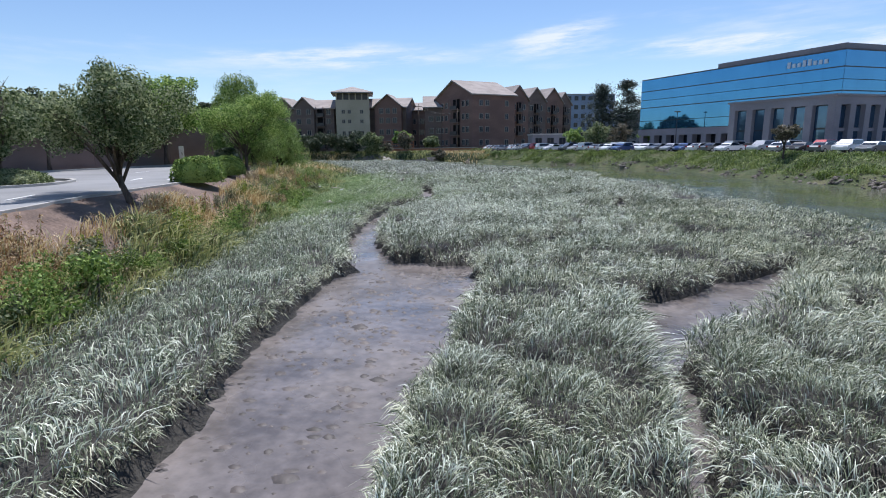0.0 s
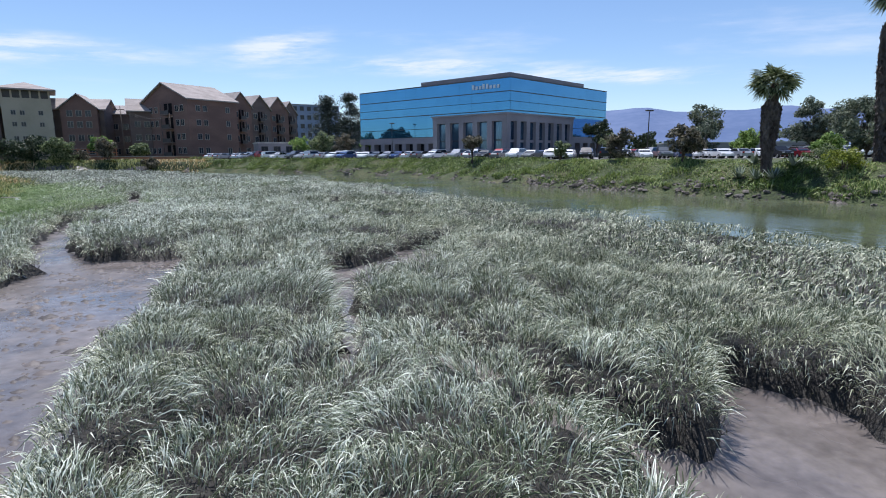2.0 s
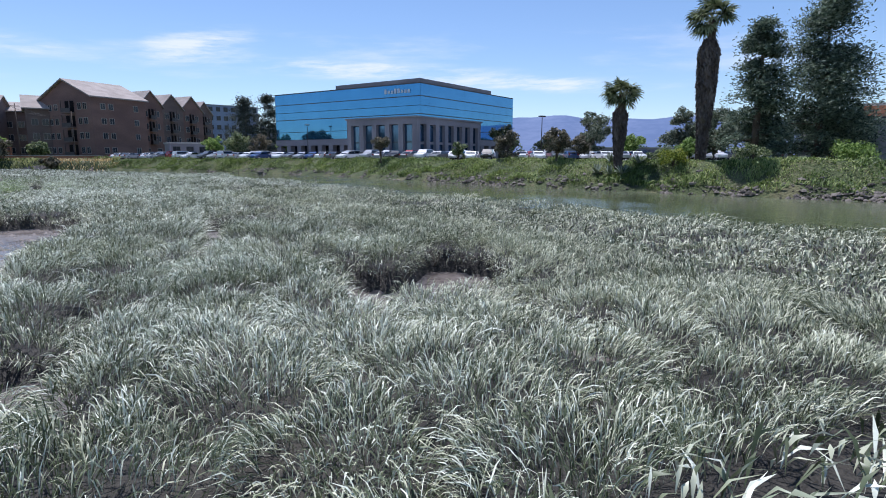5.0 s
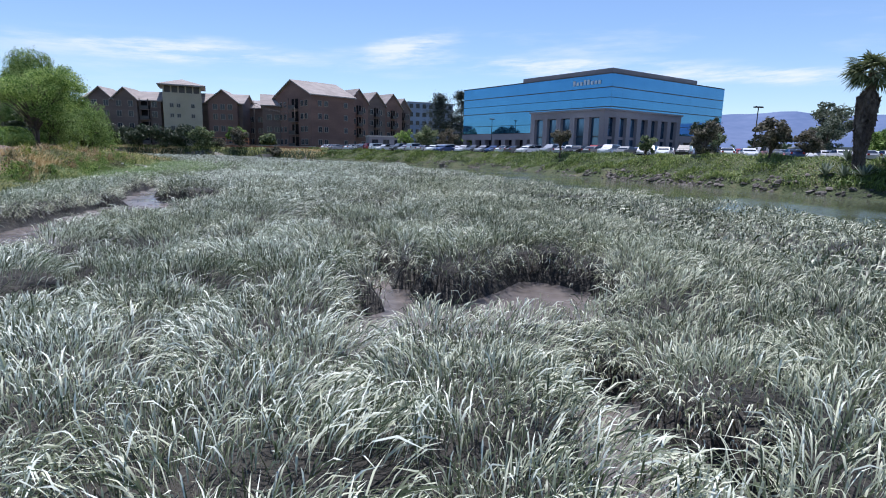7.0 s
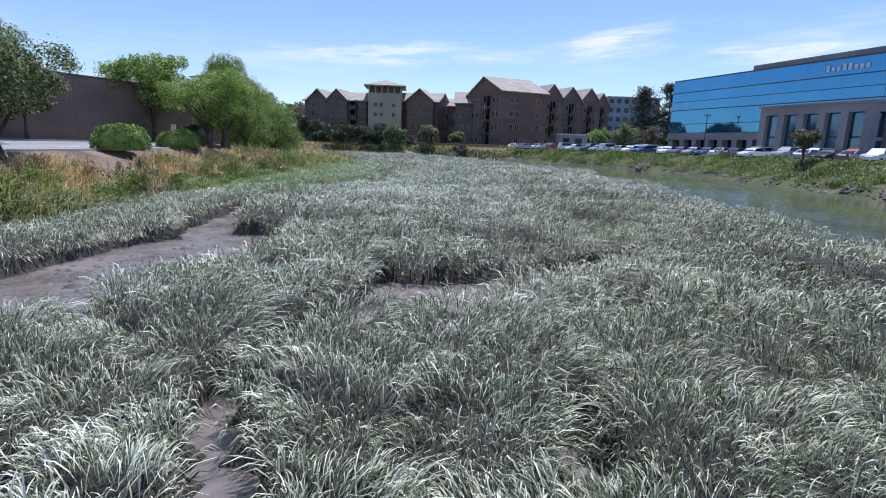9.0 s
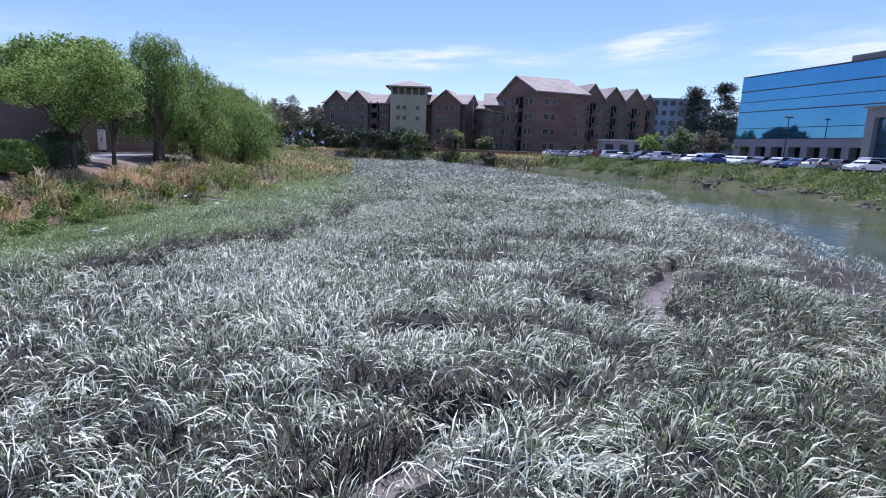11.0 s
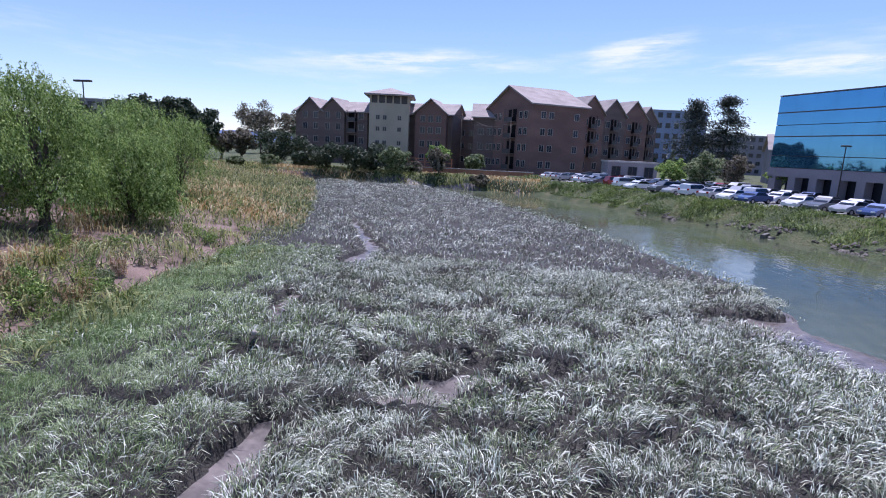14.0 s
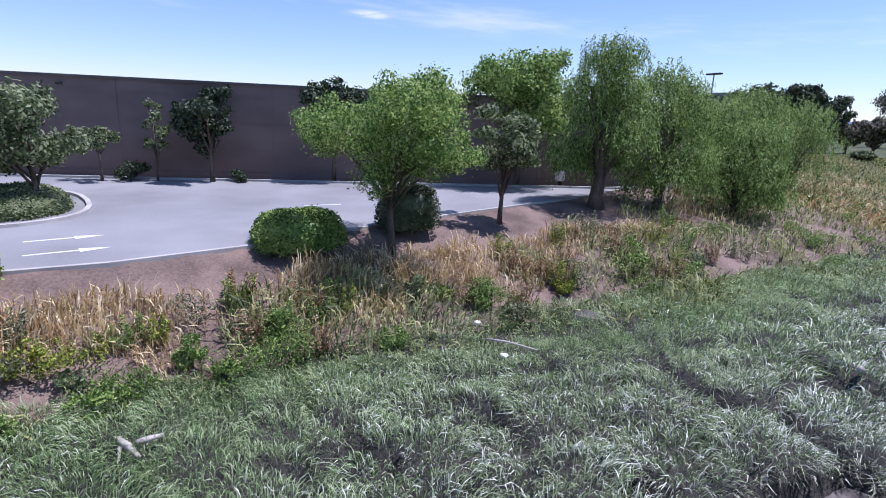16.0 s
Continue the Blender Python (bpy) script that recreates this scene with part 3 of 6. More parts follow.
sx, sy = np.arange(-50, 22, 0.30), np.concatenate([np.arange(-22, 62, 0.32), np.arange(62, 133, 0.7)])
SX, SY = np.meshgrid(sx, sy)
inside = (SX > toe(SY) - 1.0) & (SX < marsh_edge(SY) + 0.4)
CH = canopy(SX, SY)
edge = smooth01((marsh_edge(SY) - SX + 0.5 * vnoise(SX * 0.35, SY * 0.35, 8)) / 0.9)
MD, MAIN = mud_dist(SX, SY), mud_dist(SX, SY, CHANNELS[:1])
slump = 0.75 * smooth01((MAIN + 0.55 + 0.3 * vnoise(SX * 0.6, SY * 0.6, 37)) / 0.6)
rim = np.maximum(smooth01((MD + 0.12) / 0.24), np.where(np.abs(MD - MAIN) < 1e-6, slump, 0))
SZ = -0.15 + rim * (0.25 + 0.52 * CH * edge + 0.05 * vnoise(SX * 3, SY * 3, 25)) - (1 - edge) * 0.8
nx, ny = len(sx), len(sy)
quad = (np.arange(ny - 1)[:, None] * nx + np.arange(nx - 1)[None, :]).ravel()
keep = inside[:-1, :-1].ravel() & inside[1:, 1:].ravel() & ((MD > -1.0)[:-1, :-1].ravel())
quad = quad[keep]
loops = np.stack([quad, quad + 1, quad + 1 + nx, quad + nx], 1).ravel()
# this sheet's dark colour supplies the shade seen between the blades
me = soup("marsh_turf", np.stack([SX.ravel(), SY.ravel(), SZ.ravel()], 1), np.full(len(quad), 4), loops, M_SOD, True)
tagged(new("marsh_turf", me), "matted roots and stems under the marsh grass, coloured near black for shade between blades", "ground", kind="structure")


# ---- grass ----
def blades(name, x, y, z, h, w, mat, lean=0.82, wind=(0.14, -0.1), label="", category="grass", swirl=0.55, radial=0.0, fine=False, rim=None, drop=(0.75, 1.1)):
    """Arching blades, pointed at both ends, of two or three pieces each, all in one mesh. Neighbours lean alike."""
    n = len(x)
    field = 3.0 * vnoise(x * 0.28, y * 0.28, 61) + 1.6 * vnoise(x * 0.9, y * 0.9, 62)
    a = field * swirl * 2 + rng.normal(0, 1.5, n)
    ln = h * lean * rng.uniform(0.25, 1.25, n)
    lx, ly = np.cos(a) * ln + wind[0] * h, np.sin(a) * ln + wind[1] * h
    if radial:
        _, _, ox, oy = tussock(x, y, 1.25)
        lx, ly = lx + ox * radial * h, ly + oy * radial * h
    if rim is not None:
        lx, ly = lx + rim[0] * h, ly + rim[1] * h
    b = np.arctan2(ly, lx) + math.pi / 2 + rng.normal(0, 0.5, n)
    roll = rng.normal(0, 0.5, n)
    wx, wy2, wz = np.cos(b) * np.cos(roll) * w / 2, np.sin(b) * np.cos(roll) * w / 2, np.sin(roll) * w / 2
    P = np.stack([x, y, z], 1)
    far = np.hypot(lx, ly) / h
    tip_up = rng.uniform(*drop, n) - 0.28 * np.clip(far - 0.5, 0, 1.2)
    joints = ((0.2, 0.46, 0.8), (0.56, 0.86, 1.0)) if fine else ((0.42, 0.74, 1.0),)
    m = 2 * len(joints)
    V = np.empty((n, m + 2, 3), np.float32)
    V[:, 0] = P
    for i, (k, up, ww) in enumerate(joints):
        u = (up * (0.4 + 0.6 * np.clip(tip_up, 0, 1))) if i else up * (0.55 + 0.45 * np.clip(tip_up, 0, 1))
        c = P + np.stack([lx * k, ly * k, h * u], 1)
        s = np.stack([wx * ww, wy2 * ww, wz * ww], 1)
        V[:, 2 * i + 1], V[:, 2 * i + 2] = c - s, c + s
    V[:, m + 1] = P + np.stack([lx, ly, h * tip_up], 1)
    corners = [0, 2, 1, 1, 2, 4, 3, 3, 4, 5] if fine else [0, 2, 1, 1, 2, 3]
    L = ((np.arange(n) * (m + 2))[:, None] + np.array(corners)[None, :]).ravel()
    S = np.tile(np.array([3, 4, 3] if fine else [3, 3], np.int32), n)
    return tagged(new(name, soup(name, V.reshape(-1, 3), S, L, mat)), label, category, kind="stuff")


def scatter(n, x0, x1, y0, y1):
    return rng.uniform(x0, x1, n), rng.uniform(y0, y1, n)


def marsh_grass():
    """Dense fine blades where the marsh is passed low, fewer and broader ones farther off."""
    zones = ((True, 165000, -3.2, 9.2, -7, 9, 0.0102, 0.85), (False, 48000, -11.4, -3.2, -7, 16, 0.0165, 1.05), (False, 38000, 9.2, 20, -7, 16, 0.03, 1.0), (False, 32000, -10, 20, -20, -7, 0.036, 1.1),
             (False, 62000, -3.2, 9.2, 9, 22, 0.0175, 1.05), (False, 23000, -12.5, -3.2, 16, 27, 0.022, 1.1), (False, 22000, 9.2, 18, 16, 32, 0.027, 1.0), (False, 92000, -3.2, 9.2, 22, 46, 0.022, 1.05), (False, 92000, -15, -3.2, 27, 46, 0.0175, 1.0), (False, 12000, 9.2, 14, 32, 62, 0.02, 1.0),
             (False, 112000, -21.5, 9.2, 46, 64, 0.03, 1.15), (False, 80000, -48, 12, 64, 132, 0.055, 1.3))
    for fine, n, x0, x1, y0, y1, wide, tall in zones:
        x, y = scatter(n, x0, x1, y0, y1)
        k = in_marsh(x, y)
        x, y = x[k], y[k]
        ch, low = canopy(x, y, True)
        k = (ch > 0.10 + 0.12 * rng.uniform(0, 1, len(x))) & (rng.uniform(0, 1, len(x)) > (0.5 if fine else 0.2) * low)
        x, y, ch, low = x[k], y[k], ch[k], low[k]
        h = (0.15 + 0.12 * ch) * rng.uniform(0.5, 1.45, len(x)) * tall
        z = np.maximum(0.16 + ch * 1.05 - h * rng.uniform(0.5, 1.5, len(x)), 0.02)
        z = np.where(x < toe(y) + 1.2, np.maximum(z, ground_z(x, y) - 0.03), z)
        d_ = mud_dist(x, y)
        gx_, gy_ = mud_dist(x + 0.15, y), mud_dist(x, y + 0.15)
        lean_out = np.exp(-(d_ / 0.3) ** 2) * 0.4
        rim = -np.clip((gx_ - d_) / 0.15, -1, 1) * lean_out, -np.clip((gy_ - d_) / 0.15, -1, 1) * lean_out
        w = wide * rng.uniform(0.65, 1.35, len(x))
        # greener, softer grass towards the western bank, duller towards the creek
        mead = smooth01((y - 28) / 5) * smooth01((54 - y) / 8)
        g = np.clip(1.35 + 0.2 * mead - (x - toe(y)) / (5.5 + 2.0 * mead), 0, 1.2) + 0.3 * vnoise(x * 0.22, y * 0.22, 31)
        green = rng.uniform(0, 1, len(x)) < g * 0.8
        olive = ~green & (rng.uniform(0, 1, len(x)) < 1.0 * smooth01((x - 0.5 + 1.5 * vnoise(x * 0.3, y * 0.3, 33)) / 7) * smooth01((38 - y) / 14))
        olive |= ~green & (vnoise(x * 0.55, y * 0.55, 38) + 0.5 * vnoise(x * 1.4, y * 1.4, 39) > 0.55) & (rng.uniform(0, 1, len(x)) < 0.6)
        # darker olive blades in hollows and dips, painting the shade that lies there
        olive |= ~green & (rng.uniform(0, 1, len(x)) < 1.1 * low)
        olive |= ~green & fine & (rng.uniform(0, 1, len(x)) < 0.5 * smooth01((-1.2 - y) / 2.5))
        grey = (y <= 24 + 4 * vnoise(x, y, 52)) | (y > 66)
        for pick, mat, lean, label in ((olive, M_OLIVE, 0.85 if fine else 1.05, "duller olive cordgrass towards the creek, also darker blades as shade in hollows"), (~green & ~olive, M_CORD, 0.85 if fine else 1.15, "silvery grey-green cordgrass covering the tidal marsh"), (green & ~grey, M_GREEN, 0.85, "soft green marsh grass at the foot of the bank"), (green & grey, M_GREYGREEN, 0.85, "dull grey-green marsh grass at the foot of the bank")):
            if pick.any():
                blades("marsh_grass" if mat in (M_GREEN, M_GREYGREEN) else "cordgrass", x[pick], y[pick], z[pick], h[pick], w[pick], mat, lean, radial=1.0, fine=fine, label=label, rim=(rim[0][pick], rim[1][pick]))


def rim_grass():
    """Blades that hang over the steep sides of the channels, and brown stems at their foot, coloured darker for shade.
    """
    for n, x0, x1, y0, y1, wide in ((150000, -3.5, 9.5, -6, 17, 0.012), (110000, -9, -2, -4, 18, 0.015), (200000, -10, 9, 17, 50, 0.015), (70000, -22, 12, 50, 84, 0.025)):
        x, y = scatter(n, x0, x1, y0, y1)
        d = mud_dist(x, y)
        k = (d > -0.04) & (d < 0.26) & (x > toe(y) + 0.5) & (x < marsh_edge(y) - 0.3)
        x, y, d = x[k], y[k], d[k]
        gx_, gy_ = -np.clip((mud_dist(x + 0.12, y) - d) / 0.12, -1, 1), -np.clip((mud_dist(x, y + 0.12) - d) / 0.12, -1, 1)
        top = canopy(x - gx_ * 0.35, y - gy_ * 0.35)
        k = top > 0.25
        x, y, d, gx_, gy_, top = x[k], y[k], d[k], gx_[k], gy_[k], top[k]
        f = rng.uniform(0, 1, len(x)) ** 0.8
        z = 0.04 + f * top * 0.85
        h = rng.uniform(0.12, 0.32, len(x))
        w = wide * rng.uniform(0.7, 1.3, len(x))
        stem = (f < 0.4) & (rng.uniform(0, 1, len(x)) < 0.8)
        for pick, mat, drop, label in ((stem, M_STEM, (0.5, 1.0), "brown dead stems at the foot of the channel sides, darkened for the shade there"), (~stem & (rng.uniform(0, 1, len(x)) < 0.5), M_CORD, (-0.2, 0.7), "silvery cordgrass hanging over the channel sides"), (~stem, M_OLIVE, (-0.2, 0.7), "olive cordgrass hanging over the channel sides")):
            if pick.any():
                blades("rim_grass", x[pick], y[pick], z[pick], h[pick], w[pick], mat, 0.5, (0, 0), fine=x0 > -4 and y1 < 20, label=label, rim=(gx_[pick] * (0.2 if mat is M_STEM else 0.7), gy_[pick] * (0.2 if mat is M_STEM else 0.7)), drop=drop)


def toe_grass():
    """Soft green grass where the marsh meets the western bank."""
    y = rng.uniform(24, 56, 30000)
    x = toe(y) + rng.uniform(-0.9, 2.2, len(y))
    k = mud_dist(x, y) > 0.15
    x, y = x[k], y[k]
    z = ground_z(x, y) + rng.uniform(-0.03, 0.16, len(x))
    blades("toe_grass", x, y, z, rng.uniform(0.14, 0.36, len(x)), rng.uniform(0.014, 0.026, len(x)), M_GREEN, 0.85, radial=1.0, fine=False, label="soft green grass along the toe of the bank")


rim_grass()
marsh_grass()
toe_grass()


def bank_grass():
    # western bank: dry straw on the upper half, weeds below
    y = -12 + 112 * rng.uniform(0, 1, 150000) ** 1.25
    u = rng.uniform(0.05, 1.2, len(y))
    u = np.where((y > 60) & (rng.uniform(0, 1, len(y)) < 0.6), rng.uniform(0.5, 2.4, len(y)), u)
    x = toe(y) + u * (lot_edge(y) - toe(y))
    patch = vnoise(x * 0.3, y * 0.3, 41)
    north = smooth01((y - 55) / 15)
    dry = (u > 0.2 + 0.22 * patch + 0.28 * smooth01((y - 40) / 10)) & (u < 0.62 + 0.12 * patch + 0.6 * north) & (rng.uniform(0, 1, len(x)) < np.clip(0.75 + patch, 0, 1))
    dry &= ~((y > 30) & (y < 70) & (u > 0.72) & (patch < 0.1))
    xs, ys = x[dry], y[dry]
    h = rng.uniform(0.25, 0.75, len(xs)) * (1 + 0.4 * vnoise(xs * 0.8, ys * 0.8, 42))
    blades("dry_grass", xs, ys, ground_z(xs, ys) - 0.03, h, rng.uniform(0.016, 0.034, len(xs)) * (1 + ys.clip(0) / 60), M_DRY, 0.6, (0.1, -0.08), "dry straw-coloured wild grass on the bank")
    y = -12 + 120 * rng.uniform(0, 1, 50000) ** 1.2
    u = rng.uniform(-0.15, 0.5, len(y)) * (1 + 0.5 * smooth01((y - 38) / 10))
    x = toe(y) + u * (lot_edge(y) - toe(y))
    patch = vnoise(x * 0.42, y * 0.42, 44) + 0.4 * vnoise(x * 1.3, y * 1.3, 45)
    mid = 0.08 + 0.22 * smooth01((y - 38) / 10)
    k = (u > -0.12) & (u < 0.1) & (rng.uniform(0, 1, len(u)) < 0.7) | (u > -0.12) & (patch > -0.8 + (3.0 - 8 * (mid - 0.08) * 0.5) * np.abs(u - mid))
    xs, ys = x[k], y[k]
    h = rng.uniform(0.3, 0.95, len(xs)) * (0.6 + 0.8 * np.clip(patch[k], 0, 1))
    blades("green_weeds", xs, ys, ground_z(xs, ys) - 0.03, h, rng.uniform(0.02, 0.045, len(xs)) * (1 + ys.clip(0) / 60), M_WEED, 0.9, (0.05, 0.0), "tangled green weeds low on the bank", "weeds")
    # the bank's northern bend
    y = rng.uniform(72, 133, 30000)
    u = rng.uniform(-0.1, 1.7, len(y))
    x = toe(y) + u * (lot_edge(y) - toe(y))
    tall = rng.uniform(0.35, 0.95, len(y))
    weedy = vnoise(x * 0.16, y * 0.16, 71) + 0.4 * rng.normal(size=len(y)) > -0.5
    for pick, mat, label in ((weedy, M_WEED, "rough green weeds on the bank's northern bend"), (~weedy, M_DRY, "dry straw-coloured grass on the bank's northern bend")):
        blades("bank_grass", x[pick], y[pick], ground_z(x[pick], y[pick]) - 0.03, tall[pick], rng.uniform(0.08, 0.16, pick.sum()), mat, 0.7, (0.1, -0.05), label)
    # eastern bank
    y = rng.uniform(4, 134, 85000)
    v = rng.uniform(0.08, 1.25, len(y))
    x = far_water(y) + v * bank_width(y)
    k = (v > 0.13 + 0.22 * vnoise(x * 0.5, y * 0.5, 46)) & (vnoise(x * 0.8, y * 0.8, 48) + 0.5 * vnoise(x * 2, y * 2, 49) > -0.85)
    xs, ys = x[k], y[k]
    h = rng.uniform(0.18, 0.5, len(xs)) * (0.85 + 0.9 * vnoise(xs * 0.6, ys * 0.6, 47)).clip(0.25)
    blades("bank_grass", xs, ys, ground_z(xs, ys) - 0.04, h, rng.uniform(0.05, 0.11, len(xs)), M_BANK, 0.9, (0.1, -0.1), "rough green grass on the creek's far bank")
    x, y = scatter(9000, -75, -4, 132, 143)
    k = vnoise(x * 0.15, y * 0.3, 72) > 0.1
    xw, yw = x[~k], y[~k]
    blades("bank_grass", xw, yw, ground_z(xw, yw) - 0.04, rng.uniform(0.4, 1.0, len(xw)), rng.uniform(0.15, 0.26, len(xw)), M_WEED, 0.7, (0.1, -0.1), "rough green weeds on the marsh's northern shore")
    x, y = x[k], y[k]
    blades("bank_grass", x, y, ground_z(x, y) - 0.04, rng.uniform(0.3, 0.8, len(x)), rng.uniform(0.15, 0.26, len(x)), M_DRY, 0.6, (0.1, -0.1), "dry brown grass on the marsh's northern shore")


bank_grass()


# ---- trees ----
def leaf_mesh(name, P, size, mat, up=0.5, hang=False, aspect=2.0, N=None):
    """Small pointed leaves at the points P, in one mesh, facing along N where it is given."""
    n = len(P)
    size = np.broadcast_to(size, n) * rng.uniform(0.7, 1.3, n)
    nrm = rng.normal(size=(n, 3))
    nrm[:, 2] = np.abs(nrm[:, 2]) + up
    nrm /= np.linalg.norm(nrm, axis=1)[:, None]
    d = rng.normal(size=(n, 3))
    if hang:
        d = d * 0.35 + np.array([0, 0, -1.0])
        nrm = np.cross(d, rng.normal(size=(n, 3)))
        nrm /= np.linalg.norm(nrm, axis=1)[:, None]
    if N is not None:
        nrm = N + 0.42 * rng.normal(size=(n, 3))
        nrm /= np.linalg.norm(nrm, axis=1)[:, None]
    s = np.cross(nrm, d)
    s /= np.linalg.norm(s, axis=1)[:, None]
    d = np.cross(s, nrm)
    a, b = d * (size * 0.5)[:, None], s * (size * 0.5 / aspect)[:, None]
    bend = nrm * (size * 0.12)[:, None]
    V = np.stack([P - a - bend, P - b * 1.0 + a * 0.1, P + a - bend, P + b + a * 0.1], 1).reshape(-1, 3)
    L = (np.arange(n) * 4)[:, None] + np.array([0, 1, 2, 0, 2, 3])[None, :]
    return soup(name, V, np.full(2 * n, 3), L.ravel(), mat)


def lobes(n, c, r, rz, lr, seed):
    """Leaf clumps: centres inside an ellipsoid, with their radii."""
    g = np.random.default_rng(seed)
    d = g.normal(size=(n, 3))
    d /= np.linalg.norm(d, axis=1)[:, None]
    k = g.uniform(0.2, 1.0, n) ** 0.35
    C = np.array(c) + d * k[:, None] * np.array([r - lr * 0.6, r - lr * 0.6, rz - lr * 0.5]) * g.uniform(0.75, 1.12, n)[:, None]
    R = g.uniform(0.6, 1.1, n) * lr
    e = g.normal(size=(n * 4, 3))
    e /= np.linalg.norm(e, axis=1)[:, None]
    C2, R2 = np.repeat(C, 4, 0), np.repeat(R, 4)
    return np.concatenate([C, C2 + e * (R2 * 0.85)[:, None] * np.array([1, 1, 0.75])]), np.concatenate([R * 0.9, R2 * g.uniform(0.3, 0.55, n * 4)])


def crown_points(C, R, n, seed, flat=0.8):
    g = np.random.default_rng(seed)
    i = g.choice(len(C), n, p=R ** 1.7 / np.sum(R ** 1.7))
    d = g.normal(size=(n, 3))
    d /= np.linalg.norm(d, axis=1)[:, None]
    k = g.uniform(0.15, 1, n) ** 0.4 * (1 + 0.12 * g.normal(size=n))
    return C[i] + d * (k * R[i])[:, None] * np.array([1, 1, flat]), d


def tree(name, x, y, h, r, bottom, mat, label, n=3000, leaf=0.2, lobe_n=14, lobe_r=0.42, trunk=0.16, seed=1, z=None, hang=0.0, group="", stems=1, aspect=2.0, lean=(0, 0)):
    """A tree: tapered trunk, limbs to the leaf clumps, and a crown of leaves with gaps."""
    z = float(ground_z(np.array([x]), np.array([y]))[0]) - 0.05 if z is None else z
    t = thing(name, x, y, z, 0, label, "tree", group)
    H = h - z
    bot = bottom - z
    rz = (H - bot) / 2
    C, R = lobes(lobe_n, (lean[0], lean[1], bot + rz), r, rz, r * lobe_r, seed)
    g = np.random.default_rng(seed + 100)
    if hang:
        # a dome of clumps that is widest low down
        f = g.uniform(0.04, 0.97, lobe_n * 2)
        az_, k = g.uniform(0, 2 * math.pi, lobe_n * 2), np.sqrt(g.uniform(0.25, 1, lobe_n * 2))
        reach = 0.72 * r * np.sqrt(1.02 - f ** 2.2) * k
        C = np.stack([np.cos(az_) * reach, np.sin(az_) * reach, bot + f * (H - bot - 0.3 * r)], 1)
        R = r * g.uniform(0.26, 0.42, lobe_n * 2)
    trunks, limbs = [], []
    fork = max(bot * 0.75, 0.4)
    for s in range(stems):
        o = Vector((0.25 * s * math.cos(s * 2.2), 0.25 * s * math.sin(s * 2.2), 0))
        trunks.append(([o, o + Vector((lean[0] * 0.2, lean[1] * 0.2, fork * 0.5)), o + Vector((lean[0] * .5 + 0.06, lean[1] * .5, fork)), Vector((lean[0], lean[1], bot + rz * 1.2))], [trunk * 1.35, trunk, trunk * 0.85, trunk * 0.2]))
    for c in C[:lobe_n]:
        a = Vector((lean[0] * .5, lean[1] * .5, fork + g.uniform(-0.1, 0.5) * rz))
        e = Vector(c)
        midp = a.lerp(e, 0.5) + Vector((0, 0, 0.12 * rz))
        limbs.append(([a, midp, e], [trunk * 0.5, trunk * 0.28, trunk * 0.08]))
    part("trunk", tubes("trunk", trunks, M_BARK, 8), t)
    part("branchwork", tubes("branchwork", limbs, M_BARK, 5), t)
    if hang:
        # weeping strands of small leaves that start all over the clumps' upper sides
        per = 9
        m = int(n * 2.6 / per)
        i = g.integers(0, len(C), m)
        d = g.normal(size=(m, 3))
        d[:, 2] = np.abs(d[:, 2]) * 0.9 - 0.25
        d /= np.linalg.norm(d, axis=1)[:, None]
        top = C[i] + d * (R[i] * (1 + 0.14 * g.normal(size=m)))[:, None]
        long = hang * (0.1 + 0.42 * g.uniform(0, 1, m) ** 2.5) * (0.5 + 0.5 * np.hypot(d[:, 0], d[:, 1]))
        f = (np.arange(per)[None, :] + g.uniform(0, 1, (m, per))) / per
        sway = d[:, None, :2] * (0.25 * np.sqrt(f) * long[:, None])[..., None]
        P = np.concatenate([top[:, None, :2] + sway, (top[:, 2, None] - f * long[:, None])[..., None]], 2).reshape(-1, 3) + g.normal(size=(m * per, 3)) * 0.06
        out = np.repeat(d * np.array([1, 1, 0.6]) + np.array([0, 0, 0.35]), per, 0)
        ok = P[:, 2] > 0.15
        part("crown", leaf_mesh("crown", P[ok], leaf * 0.82, mat, 0.7, hang=True, aspect=2.6, N=out[ok]), t)
    else:
        P, out = crown_points(C, R, int(n * 1.4), seed + 7)
        ok = P[:, 2] > 0.3
        part("crown", leaf_mesh("crown", P[ok], leaf * 1.1, mat, aspect=aspect, N=out[ok]), t)
    return t


